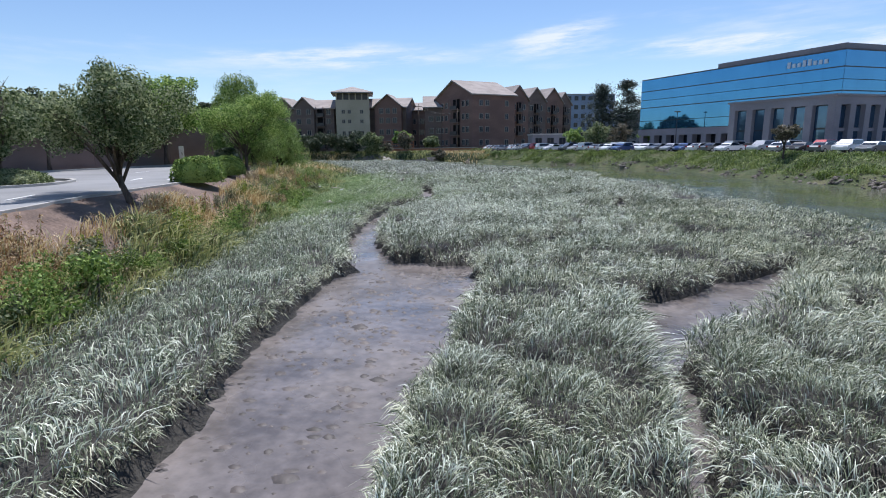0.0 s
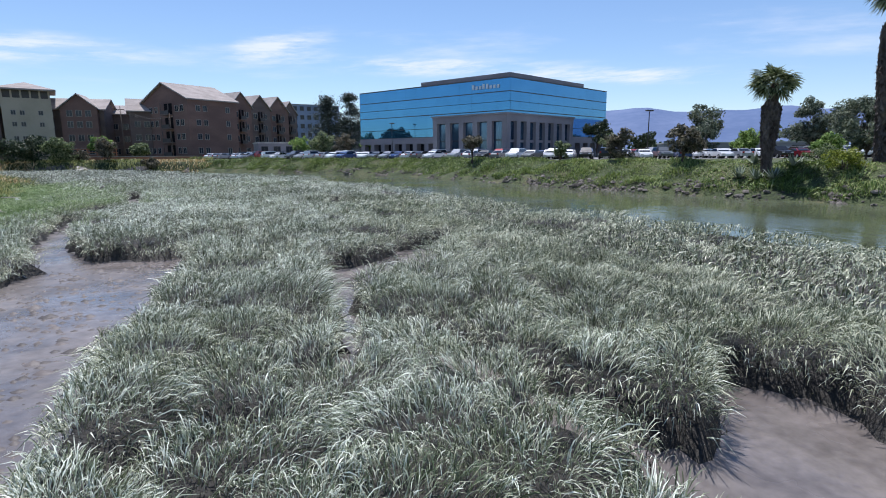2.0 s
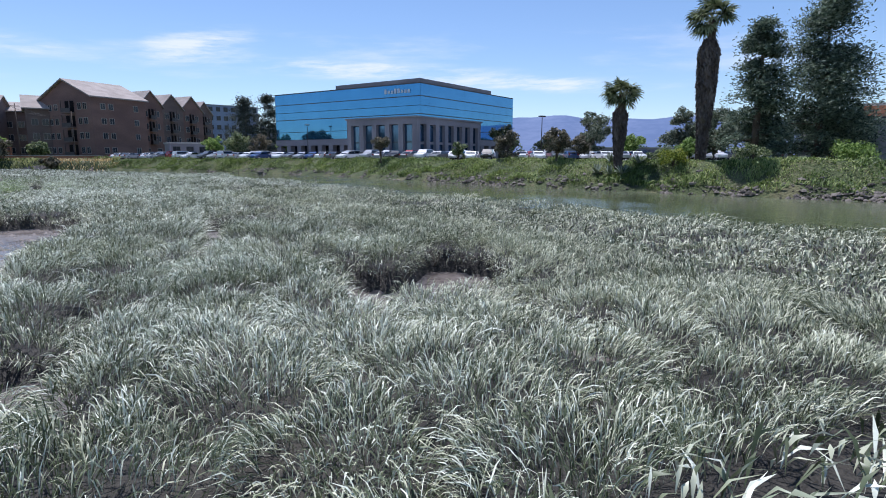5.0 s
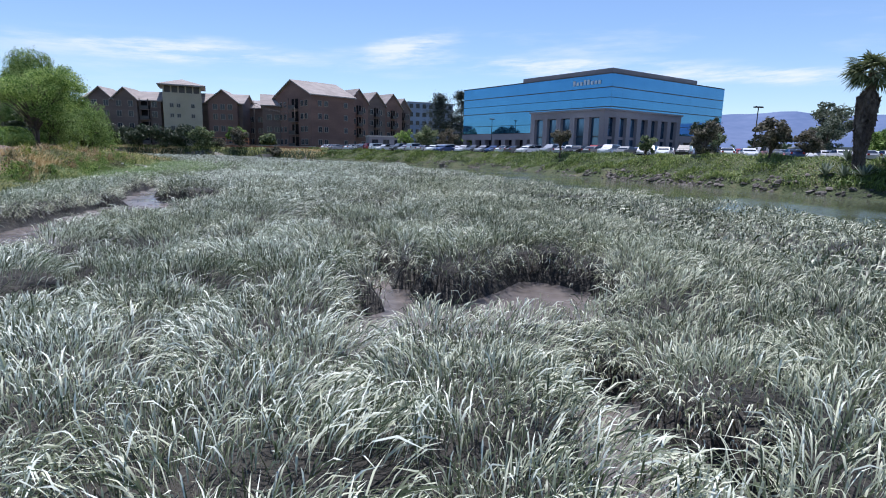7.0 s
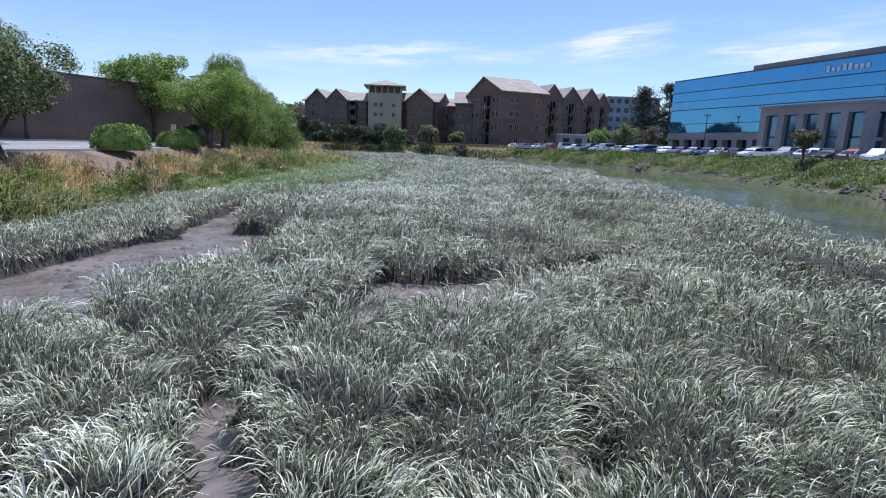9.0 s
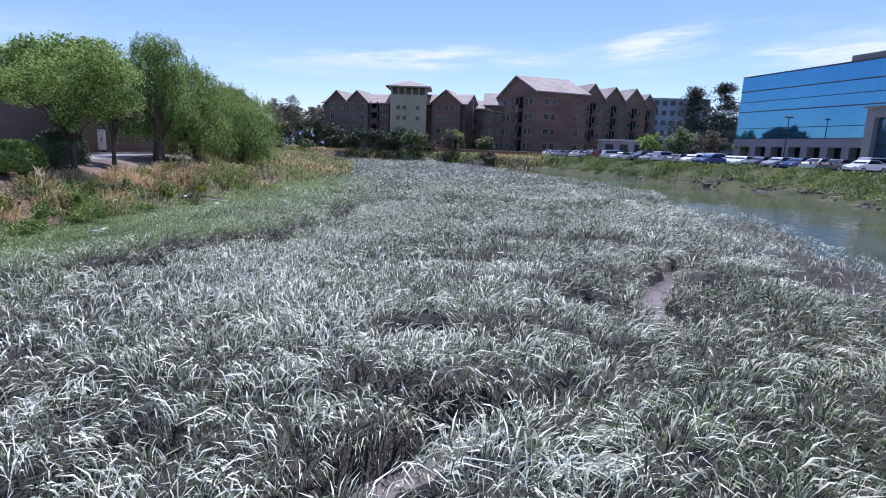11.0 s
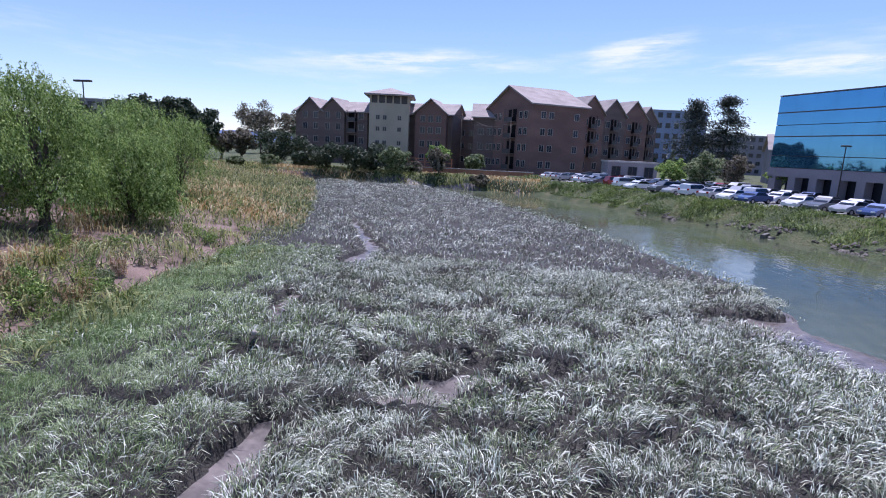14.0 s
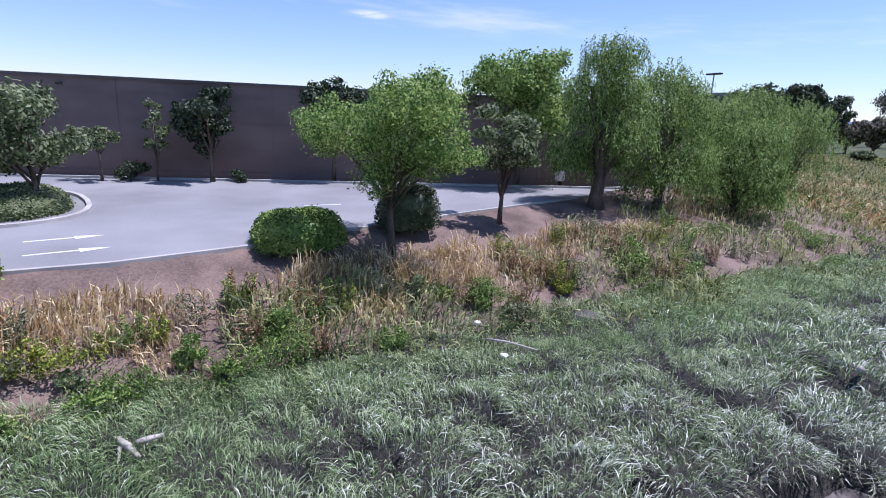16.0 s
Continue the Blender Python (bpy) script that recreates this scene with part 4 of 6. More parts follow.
def conifer(x, y, h, r, label, n=5000, seed=3, bottom=0.6, leaf=0.42, mat=None):
    """An irregular conifer: tiers of drooping sprays of uneven reach on a tall trunk."""
    z = float(ground_z(np.array([x]), np.array([y]))[0]) - 0.05
    t = thing("conifer", x, y, z, 0, label, "tree")
    H = h - z
    part("trunk", tubes("trunk", [([(0, 0, 0), (0, 0, H * 0.5), (0, 0, H)], [0.4, 0.25, 0.04])], M_BARK), t)
    g = np.random.default_rng(seed)
    m = 95
    k = g.uniform(0.02, 0.97, m)
    a = g.uniform(0, 2 * math.pi, m)
    reach = r * np.interp(k, [0, 0.15, 0.45, 0.8, 1], [0.8, 1.0, 0.85, 0.45, 0.12]) * g.uniform(0.55, 1.15, m)
    i = g.integers(0, m, n)
    f = g.uniform(0.1, 1, n) ** 0.7
    spread = r * 0.17 * (0.5 + f)
    P = np.stack([np.cos(a[i]) * reach[i] * f, np.sin(a[i]) * reach[i] * f, bottom + (H - bottom) * k[i] + 0.12 * reach[i] * np.sin(f * 3.0) - 0.1 * reach[i] * f], 1)
    P += g.normal(size=(n, 3)) * np.stack([spread, spread, spread * 0.6], 1) * 0.6
    P = P[(P[:, 2] > 0.1)]
    part("crown", leaf_mesh("crown", P, leaf, mat or M_LEAF_CON, 0.7, aspect=3.0), t)
    limbs = [([(0, 0, bottom + (H - bottom) * k[j] * 0.97), (math.cos(a[j]) * reach[j] * 0.8, math.sin(a[j]) * reach[j] * 0.8, bottom + (H - bottom) * k[j])], [0.07, 0.02]) for j in range(0, m, 2)]
    part("branchwork", tubes("branchwork", limbs, M_BARK, 4), t)
    return t


def bush(x, y, r, h, mat, label, n=1800, leaf=0.14, seed=5, name="bush", group="", z=None, sy=1.0, aspect=1.8):
    z = float(ground_z(np.array([x]), np.array([y]))[0]) - 0.05 if z is None else z
    t = thing(name, x, y, z, 0, label, "bush", group)
    C, R = lobes(9, (0, 0, h * 0.5), r, h * 0.52, r * 0.45, seed)
    C[:, 1] *= sy
    C[:, 2] = np.maximum(C[:, 2], h * 0.1)
    P, out = crown_points(C, R, n, seed + 3, min(1.2, h / r * 0.6))
    ok = (P[:, 2] > 0.02) & (P[:, 2] < h * 1.12)
    part("foliage", leaf_mesh("foliage", P[ok], leaf, mat, aspect=aspect, N=out[ok]), t)
    for c in C[:1 if h < 1.5 else 5]:
        part("stem", tubes("stem", [([(0, 0, 0), tuple(c * np.array([0.5, 0.5, 0.6])), tuple(c)], [0.05, 0.035, 0.015])], M_BARK, 5), t)
    return t


def hedge(outline, h, mat, label, n, leaf=0.11, seed=9, round_top=0.25, z=2.2):
    """A clipped hedge over an outline: a dense inner mass and leaves on its skin."""
    o = np.array(outline, float)
    c = o.mean(0)
    t = thing("hedge", c[0], c[1], z, 0, label, "hedge")
    o = o - c
    m = len(o)
    V, F = [], []
    rings = ((0.9, 0.0), (1.0, 0.35), (0.95, 0.68), (0.78, 0.92), (0.45, 1.01), (0.01, 1.04))
    for s, k in rings:
        for p in o:
            V.append((p[0] * s * 0.95, p[1] * s * 0.95, h * k * 0.96))
    for i in range(len(rings) - 1):
        for j in range(m):
            j2 = (j + 1) % m
            F.append((i * m + j, i * m + j2, (i + 1) * m + j2, (i + 1) * m + j))
    core = part("mass", mesh_data("mass", V, F, mat, True), t)
    g = np.random.default_rng(seed)
    i = g.integers(0, m, n)
    f = g.uniform(0, 1, n)[:, None]
    e = o[i] * (1 - f) + o[(i + 1) % m] * f
    k = g.uniform(0, 1, n)
    side = g.uniform(0, 1, n) < 0.5
    s = np.where(side, 1.02 - 0.26 * k ** 3, np.sqrt(k) * 0.8)
    zz = np.where(side, k * h * 0.92, h * (1.05 - 0.3 * s ** 3))
    P = np.stack([e[:, 0] * s, e[:, 1] * s, zz], 1) + g.normal(size=(n, 3)) * 0.05 + 0.05 * vnoise(P3 := e[:, 0] * 1.4 + s, e[:, 1] * 1.4, 3)[:, None]
    part("foliage", leaf_mesh("foliage", P, leaf, mat, aspect=1.7), t)
    return t


def ring(cx, cy, a, b, rot=0.0, n=18, p=2.6):
    out = []
    for i in range(n):
        t = 2 * math.pi * i / n
        u = math.copysign(abs(math.cos(t)) ** (2 / p), math.cos(t)) * a
        v = math.copysign(abs(math.sin(t)) ** (2 / p), math.sin(t)) * b
        out.append((cx + u * math.cos(rot) - v * math.sin(rot), cy + u * math.sin(rot) + v * math.cos(rot)))
    return out


# western side, along the drive
tree("ash_tree", -16.0, 18.8, 7.5, 3.2, 2.9, M_LEAF_DARK, "broad olive-green tree on the dry bank beside the drive", 22000, 0.115, 26, 0.34, 0.12, seed=11, lean=(-0.6, -0.2))
tree("ash_tree", -20.8, 38.6, 8.5, 3.9, 4.0, M_LEAF_ASH, "bright yellow-green ash tree on bare earth beside the drive", 25000, 0.11, 28, 0.3, 0.13, seed=12, lean=(0.1, -0.3))
tree("small_tree", -24.6, 44.6, 7.6, 1.9, 3.6, M_LEAF_DARK, "slender dull green tree with a thin trunk", 3500, 0.18, 12, 0.42, 0.11, seed=13)
tree("ash_tree", -35.0, 50.5, 11.6, 5.0, 4.6, M_LEAF_ASH, "tall bright green tree behind the drive", 10000, 0.24, 22, 0.38, 0.22, seed=14)
tree("pepper_tree", -28.2, 52.2, 11.8, 2.92, 4.0, M_LEAF_PEP, "tall weeping pepper tree with hanging foliage and a thick trunk", 13750, 0.19, 17, 0.42, 0.36, seed=15, hang=2.72, stems=2)
tree("pepper_tree", -29.0, 57.2, 10.4, 3.35, 2.5, M_LEAF_PEP, "weeping pepper tree with hanging foliage", 11875, 0.19, 17, 0.42, 0.3, seed=16, hang=2.55)
tree("pepper_tree", -28.6, 63.0, 7.8, 3.45, 1.9, M_LEAF_PEP, "low rounded pepper tree drooping to the dry grass", 11250, 0.19, 17, 0.42, 0.26, seed=17, hang=2.04)
tree("pepper_tree", -33.5, 66.5, 9.0, 3.24, 2.2, M_LEAF_PEP, "weeping pepper tree among others on the bank", 8750, 0.19, 17, 0.42, 0.28, seed=26, hang=2.38)
tree("pepper_tree", -36.0, 71.0, 10.4, 4.10, 2.5, M_LEAF_PEP, "wide weeping pepper tree at the bank's bend", 11250, 0.19, 17, 0.42, 0.3, seed=18, hang=2.55)
tree("pepper_tree", -37.5, 78.0, 9.4, 4.54, 2.2, M_LEAF_PEP, "wide weeping pepper tree above dry grass", 10000, 0.19, 17, 0.42, 0.3, seed=19, hang=2.72)
tree("magnolia_tree", -37.0, 31.4, 8.7, 2.4, 4.0, M_LEAF_MAG, "dark glossy magnolia tree against the brown wall", 4200, 0.24, 14, 0.4, 0.13, seed=20)
tree("magnolia_tree", -37.2, 38.6, 9.4, 2.4, 4.2, M_LEAF_MAG, "dark magnolia tree rising above the wall", 3600, 0.24, 14, 0.4, 0.13, seed=21)
tree("small_tree", -37.4, 28.4, 7.2, 1.0, 3.2, M_LEAF_DARK, "thin sparse young tree at the wall's foot", 700, 0.2, 9, 0.4, 0.06, seed=22)
tree("small_tree", -37.2, 25.6, 5.4, 1.5, 4.2, M_LEAF_DARK, "small flat-topped tree at the wall's foot", 900, 0.2, 9, 0.4, 0.07, seed=23)
tree("ash_tree", -28.2, 25.4, 7.9, 3.1, 3.2, M_LEAF_DARK, "broad pale green tree in the hedge island of the drive", 7500, 0.2, 16, 0.4, 0.14, seed=24)
tree("ash_tree", -34.5, 11.0, 7.2, 2.6, 3.4, M_LEAF_DARK, "dull green tree at the wall's foot", 2600, 0.24, 14, 0.4, 0.13, seed=25)
bush(-37.2, 27.0, 1.1, 1.3, M_LEAF_MAG, "dark rounded shrub at the wall's foot", 1200, 0.16, 31)
bush(-36.9, 33.0, 0.8, 0.9, M_LEAF_MAG, "low dark shrub at the wall's foot", 700, 0.16, 32)
hedge(ring(-20.8, 35.3, 1.2, 1.5, 0.2), 1.15, M_LEAF_HEDGE, "low rounded bright green shrub on bare earth", 9000, 0.1, seed=33, z=2.1)
hedge(ring(-17.7, 26.6, 1.25, 1.2, 0.2), 1.2, M_LEAF_HEDGE, "rounded green shrub at the drive's edge", 5000, seed=36)
# dark leaf material here paints the ash tree's shade onto the shrub
hedge(ring(-22.9, 39.7, 0.9, 1.25, 0.1), 1.6, M_LEAF_MAG, "clipped green shrub, its leaves coloured dark for the tree's shade", 4500, seed=34)
hedge(ring(-28.6, 23.7, 3.6, 2.6, 0.35), 0.7, M_LEAF_DARK, "low clipped oval hedge in a kerbed island", 15000, seed=35)

# leafy weeds and low shrubs along the bank's foot
for i, (wx_, wy_, r, h, m) in enumerate(((-14.9, 29.3, 0.8, 1.0, M_LEAF_YEL), (-14.1, 30.8, 0.7, 0.9, M_LEAF_HEDGE), (-13.6, 29.0, 0.7, 0.7, M_LEAF_PEP), (-15.4, 32.4, 0.5, 0.9, M_LEAF_PEP), (-14.9, 33.2, 0.5, 0.8, M_LEAF_ASH), (-14.0, 33.3, 0.55, 0.6, M_LEAF_DARK),
                                         (-16.3, 34.5, 0.55, 0.9, M_LEAF_PEP), (-15.9, 37.5, 0.55, 0.7, M_LEAF_PEP), (-18.0, 38.6, 0.4, 1.1, M_LEAF_DARK), (-17.0, 42.0, 0.7, 0.7, M_LEAF_DARK), (-16.6, 43.3, 0.5, 0.6, M_LEAF_DARK), (-21.6, 49.6, 0.7, 0.9, M_LEAF_PEP), (-20.6, 52.5, 0.7, 0.8, M_LEAF_DARK),
                                         (-24.5, 57.5, 0.8, 0.9, M_LEAF_PEP), (-11.8, 15.2, 0.7, 0.7, M_LEAF_HEDGE), (-11.9, 11.6, 0.8, 0.7, M_LEAF_PEP), (-13.6, 22.4, 0.9, 1.0, M_LEAF_HEDGE), (-15.2, 27.2, 0.9, 1.0, M_LEAF_HEDGE), (-18.4, 44.5, 0.5, 0.7, M_LEAF_YEL), (-11.2, 8.0, 0.7, 0.7, M_LEAF_DARK), (-22.8, 62.5, 0.9, 1.0, M_LEAF_PEP))):
    bush(wx_, wy_, r, h, m, "leafy green weed clump on the dry bank", 1100, 0.085, 200 + i, "weed_clump", "weed clumps on the bank")



def weed_stalks(x, y, r, h, mat, label, seed):
    """A loose clump of upright leafy stalks of uneven height."""
    z = float(ground_z(np.array([x]), np.array([y]))[0]) - 0.04
    t = thing("weed_clump", x, y, z, 0, label, "weeds", "weed clumps on the bank")
    g = np.random.default_rng(seed)
    runs, P, out = [], [], []
    for i in range(14):
        a, k = g.uniform(0, 6.28), math.sqrt(g.uniform(0, 1)) * r
        tall, tilt = h * g.uniform(0.5, 1.1), g.uniform(0.05, 0.3)
        b = np.array([math.cos(a) * k, math.sin(a) * k, 0.0])
        e = b + np.array([math.cos(a) * tilt * tall, math.sin(a) * tilt * tall, tall])
        runs.append(([tuple(b), tuple((b + e) / 2 + np.array([0.02, 0, 0])), tuple(e)], [0.012, 0.009, 0.004]))
        n = int(26 + 30 * tall)
        f = g.uniform(0.12, 1, n)
        c = g.uniform(0, 6.28, n)
        s = 0.11 * (1.15 - f) + 0.02
        P.append(b + (e - b) * f[:, None] + np.stack([np.cos(c) * s, np.sin(c) * s, 0.03 + 0 * f], 1))
        out.append(np.stack([np.cos(c) * 0.6, np.sin(c) * 0.6, 0.8 + 0 * f], 1))
    tagged(part("stem_cluster", tubes("stem_cluster", runs, M_WEED, 4), t), kind="stuff")
    part("leaves", leaf_mesh("leaves", np.concatenate(P), 0.1, mat, aspect=3.0, N=np.concatenate(out)), t)


sg = random.Random(21)
for i in range(70):
    yy = sg.uniform(26, 56) if i < 48 else sg.uniform(4, 26)
    u = sg.uniform(0.12, 0.55)
    m = sg.choice((M_LEAF_WEED, M_LEAF_YEL, M_LEAF_PEP, M_LEAF_STRAW, M_LEAF_STRAW))
    label = "tall dried rusty weed stalks on the bank" if m is M_LEAF_STRAW else "tall leafy weed stalks on the dry bank"
    weed_stalks(float(toe(yy)) + u * (float(lot_edge(yy)) - float(toe(yy))), yy, sg.uniform(0.2, 0.5), sg.uniform(0.6, 1.25), m, label, 500 + i)

wg = random.Random(12)
for i in range(84):
    yy = wg.uniform(2, 80) if i < 46 else wg.uniform(5, 52)
    u = wg.betavariate(1.6, 3.4) * 0.6
    xx = float(toe(yy)) + u * (float(lot_edge(yy)) - float(toe(yy)))
    r = wg.uniform(0.35, 0.95) * (1.2 - 0.7 * u)
    m = wg.choice((M_LEAF_PEP, M_LEAF_DARK, M_LEAF_HEDGE, M_LEAF_PEP, M_LEAF_WEED))
    bush(xx, yy, r, r * wg.uniform(0.9, 1.6), m, "leafy green weed clump on the dry bank", int(420 * (0.5 + r)), wg.uniform(0.08, 0.115), 300 + i, "weed_clump", "weed clumps on the bank", aspect=wg.choice((1.8, 3.0, 4.0)))

# northern shore: dark round bushes and trees
for i, (bx, by, r, h, m) in enumerate(((-49, 136, 4.8, 6.6, M_LEAF_MAG), (-44, 137, 5.6, 7.2, M_LEAF_MAG), (-39, 137, 5.0, 6.0, M_LEAF_MAG), (-34.5, 136, 4.0, 5.2, M_LEAF_DARK), (-25.5, 137, 3.2, 5.6, M_LEAF_RED),
                                       (-62, 147, 5.4, 8.2, M_LEAF_MAG), (-69, 149, 5.6, 8.4, M_LEAF_MAG), (-17, 134, 2.0, 2.6, M_LEAF_RED), (-56, 140, 3.4, 4.6, M_LEAF_MAG), (-63, 138, 2.6, 2.6, M_LEAF_DARK), (-70, 136, 2.4, 2.2, M_LEAF_DARK), (-31, 138, 2.4, 2.8, M_LEAF_RED))):
    bush(bx, by, r, h, m, ("dense dark green bush on the marsh's northern shore", "rusty brown bush on the marsh's northern shore")[m is M_LEAF_RED], 3600, 0.46, 50 + i, group="bushes on the northern shore")
for i, (tx, ty, h, r, b, m) in enumerate(((-79, 152, 10, 4, 4, M_LEAF_RED), (-124, 234, 25, 11, 6, M_LEAF_RED), (-109, 238, 22, 9, 6, M_LEAF_RED), (-88, 157, 9, 5, 4, M_LEAF_RED), (-29, 150, 8.5, 3.0, 3.5, M_LEAF_PEP), (-21, 152, 7.0, 2.5, 3, M_LEAF_DARK),
                                          (-90, 151, 15.5, 6.5, 4, M_LEAF_MAG), (-100, 156, 16, 6.5, 4, M_LEAF_MAG), (-110, 161, 16, 6.5, 4, M_LEAF_MAG), (-120, 167, 16, 7, 4, M_LEAF_MAG), (-135, 160, 12, 8, 3, M_LEAF_DARK), (-66, 112, 14, 6, 3, M_LEAF_MAG), (-76, 118, 15, 6.5, 3, M_LEAF_MAG), (-88, 115, 14, 6.5, 3, M_LEAF_MAG), (-60, 92, 9, 4, 3, M_LEAF_DARK))):
    tree("shade_tree", tx, ty, h, r, b, m, "distant broad tree among the buildings", 2600 if r < 6 else 4500, 0.7, 18, 0.42, 0.3, seed=70 + i, z=1.9)

# eastern side: car park trees, bank shrubs, spruces, conifers
for i, (tx, ty, h, r, b, m, lab) in enumerate((
        (38.5, 35.5, 6.6, 1.8, 2.6, M_LEAF_RED, "rusty dark shrub-like tree on the far bank"), (37.3, 42.8, 5.9, 1.9, 2.5, M_LEAF_RED, "dark rounded tree on the far bank"),
        (36.2, 52, 5.3, 1.2, 2.7, M_LEAF_DARK, "small green tree beside the car park"), (32.0, 68, 6.6, 1.7, 3.4, M_LEAF_RED, "thin reddish tree before the office"),
        (14.5, 121, 7.6, 2.4, 3.6, M_LEAF_ASH, "young green tree in the car park"), (20.5, 128, 8.6, 3.4, 3.4, M_LEAF_DARK, "bushy green tree in the car park"),
        (27, 136, 8.8, 3.0, 3.2, M_LEAF_RED, "dull brown-green tree in the car park"), (31.5, 127, 8.0, 2.6, 3.8, M_LEAF_ASH, "bright green tree beside the office"),
        (36, 133, 7.6, 2.6, 3.6, M_LEAF_ASH, "bright green tree beside the office"), (69, 88, 10.5, 3.2, 4.0, M_LEAF_MAG, "dark tree against the office's glass"),
        (88, 96, 8.6, 3.0, 3.0, M_LEAF_MAG, "dark tree at the office's end"), (58, 70, 6.5, 1.9, 3.2, M_LEAF_DARK, "small tree in the car park"),
        # M_LEAF_HAZE gives these farther trees their haze by colour alone
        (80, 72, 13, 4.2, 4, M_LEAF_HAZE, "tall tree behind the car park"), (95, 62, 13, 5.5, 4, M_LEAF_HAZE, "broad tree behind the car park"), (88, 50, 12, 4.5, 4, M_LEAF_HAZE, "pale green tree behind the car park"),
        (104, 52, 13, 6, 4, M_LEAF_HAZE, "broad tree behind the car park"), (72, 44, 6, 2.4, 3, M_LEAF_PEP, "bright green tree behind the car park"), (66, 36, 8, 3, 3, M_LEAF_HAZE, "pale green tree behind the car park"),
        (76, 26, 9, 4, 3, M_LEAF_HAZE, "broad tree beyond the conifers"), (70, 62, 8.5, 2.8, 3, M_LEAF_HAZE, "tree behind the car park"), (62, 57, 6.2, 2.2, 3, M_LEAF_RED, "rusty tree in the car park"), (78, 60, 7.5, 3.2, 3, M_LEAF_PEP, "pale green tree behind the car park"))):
    tree("car_park_tree", tx, ty, h, r, b, m, lab, int(560 * r ** 1.35), 0.26 + 0.035 * r, 13, 0.42, 0.12, seed=90 + i, z=None if tx < 60 else 2.4)
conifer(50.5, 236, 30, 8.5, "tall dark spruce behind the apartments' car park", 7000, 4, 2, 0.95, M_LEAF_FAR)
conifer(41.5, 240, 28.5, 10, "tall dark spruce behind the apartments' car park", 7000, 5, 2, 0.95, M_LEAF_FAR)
conifer(51.5, 22.0, 15.6, 3.6, "dark spreading conifer on the far bank", 21000, 6, leaf=0.36)
conifer(59.5, 20.4, 19.0, 5.6, "tall dark spreading conifer on the far bank", 27000, 7, leaf=0.4)
conifer(66, 22, 12, 4.2, "dark spreading conifer on the far bank", 5000, 8)
bush(40.6, 22.6, 1.5, 1.9, M_LEAF_YEL, "yellow-green flowering bush on the far bank", 2200, 0.16, 61)
bush(43.5, 26.2, 1.5, 1.5, M_LEAF_DARK, "low green bush under the palm", 1500, 0.18, 62)
bush(45.5, 18.6, 1.9, 1.6, M_LEAF_DARK, "ivy-covered mound under the tall palm", 1800, 0.18, 63)
bush(54, 14.5, 2.6, 2.2, M_LEAF_PEP, "green bush on the far bank", 2400, 0.22, 64)


def palm(x, y, h, skirt_r, crown_r, label, seed, skirt_top):
    z = float(ground_z(np.array([x]), np.array([y]))[0]) - 0.05
    t = thing("fan_palm", x, y, z, 0, label, "palm tree")
    H = h - z
    g = np.random.default_rng(seed)
    zs = np.linspace(0, H, 16)
    rad = [0.32 + 0.0 * k for k in zs]
    part("trunk", tubes("trunk", [([(0.02 * k, 0, k) for k in zs], rad)], M_BARK, 10), t)
    # hanging skirt of dead fronds
    n = 2600
    k = g.uniform(0, 1, n)
    a = g.uniform(0, 2 * math.pi, n)
    prof = np.interp(k, [0, 0.25, 0.6, 0.9, 1.0], [0.42, 0.55, 0.9, 1.0, 0.42])
    P = np.stack([np.cos(a) * skirt_r * prof, np.sin(a) * skirt_r * prof, 0.3 + k * (skirt_top - z - 0.3)], 1)
    core = [(0, 0, 0.25 + q * (skirt_top - z - 0.3)) for q in np.linspace(0, 1, 12)]
    cr = [skirt_r * 0.88 * float(np.interp(q, [0, 0.25, 0.6, 0.9, 1.0], [0.42, 0.55, 0.9, 1.0, 0.42])) * g.uniform(0.9, 1.1) for q in np.linspace(0, 1, 12)]
    part("skirt_core", tubes("skirt_core", [(core, cr)], M_PALMTRUNK, 14), t, label="packed dead fronds")
    part("skirt", leaf_mesh("skirt", P, 0.5, M_PALMTRUNK, hang=True, aspect=2.6), t, label="hanging dead grey-brown fronds")
    # fan leaves, each a stalk and a pleated fan
    for i in range(46):
        az_, el_ = g.uniform(0, 2 * math.pi), math.asin(g.uniform(-0.72, 0.98))
        d = Vector((math.cos(az_) * math.cos(el_), math.sin(az_) * math.cos(el_), math.sin(el_)))
        base, hub = Vector((0, 0, H)), Vector((0, 0, H)) + d * crown_r * g.uniform(0.35, 0.6)
        side = d.cross(Vector((0, 0, 1)))
        side = side.normalized() if side.length > 0.05 else Vector((1, 0, 0))
        upv = side.cross(d)
        q = g.uniform(-0.9, 0.9)
        side = side * math.cos(q) + upv * math.sin(q)
        upv = side.cross(d)
        V = [base - side * 0.03, base + side * 0.03, hub + side * 0.03, hub - side * 0.03]
        F = [(0, 1, 2, 3)]
        for j in range(11):
            t0 = radians(-100 + 20 * j)
            dirv = (d * math.cos(t0) + side * math.sin(t0)).normalized()
            L = crown_r * 0.55 * g.uniform(0.85, 1.05)
            sv = dirv.cross(upv).normalized() * L * 0.075
            tip = hub + dirv * L - Vector((0, 0, 0.24 * L))
            k0 = len(V)
            V += [hub, hub + dirv * L * 0.55 + sv, tip, hub + dirv * L * 0.55 - sv]
            F.append((k0, k0 + 1, k0 + 2, k0 + 3))
        part("frond", mesh_data("frond", V, F, M_LEAF_PALM), t)
    return t


palm(38.9, 27.3, 8.6, 0.6, 2.0, "short fan palm with a dead-frond skirt on the bank", 3, 7.3)
palm(42.7, 21.4, 14.4, 0.82, 2.15, "tall fan palm with a thick shaggy trunk on the bank", 4, 12.7)


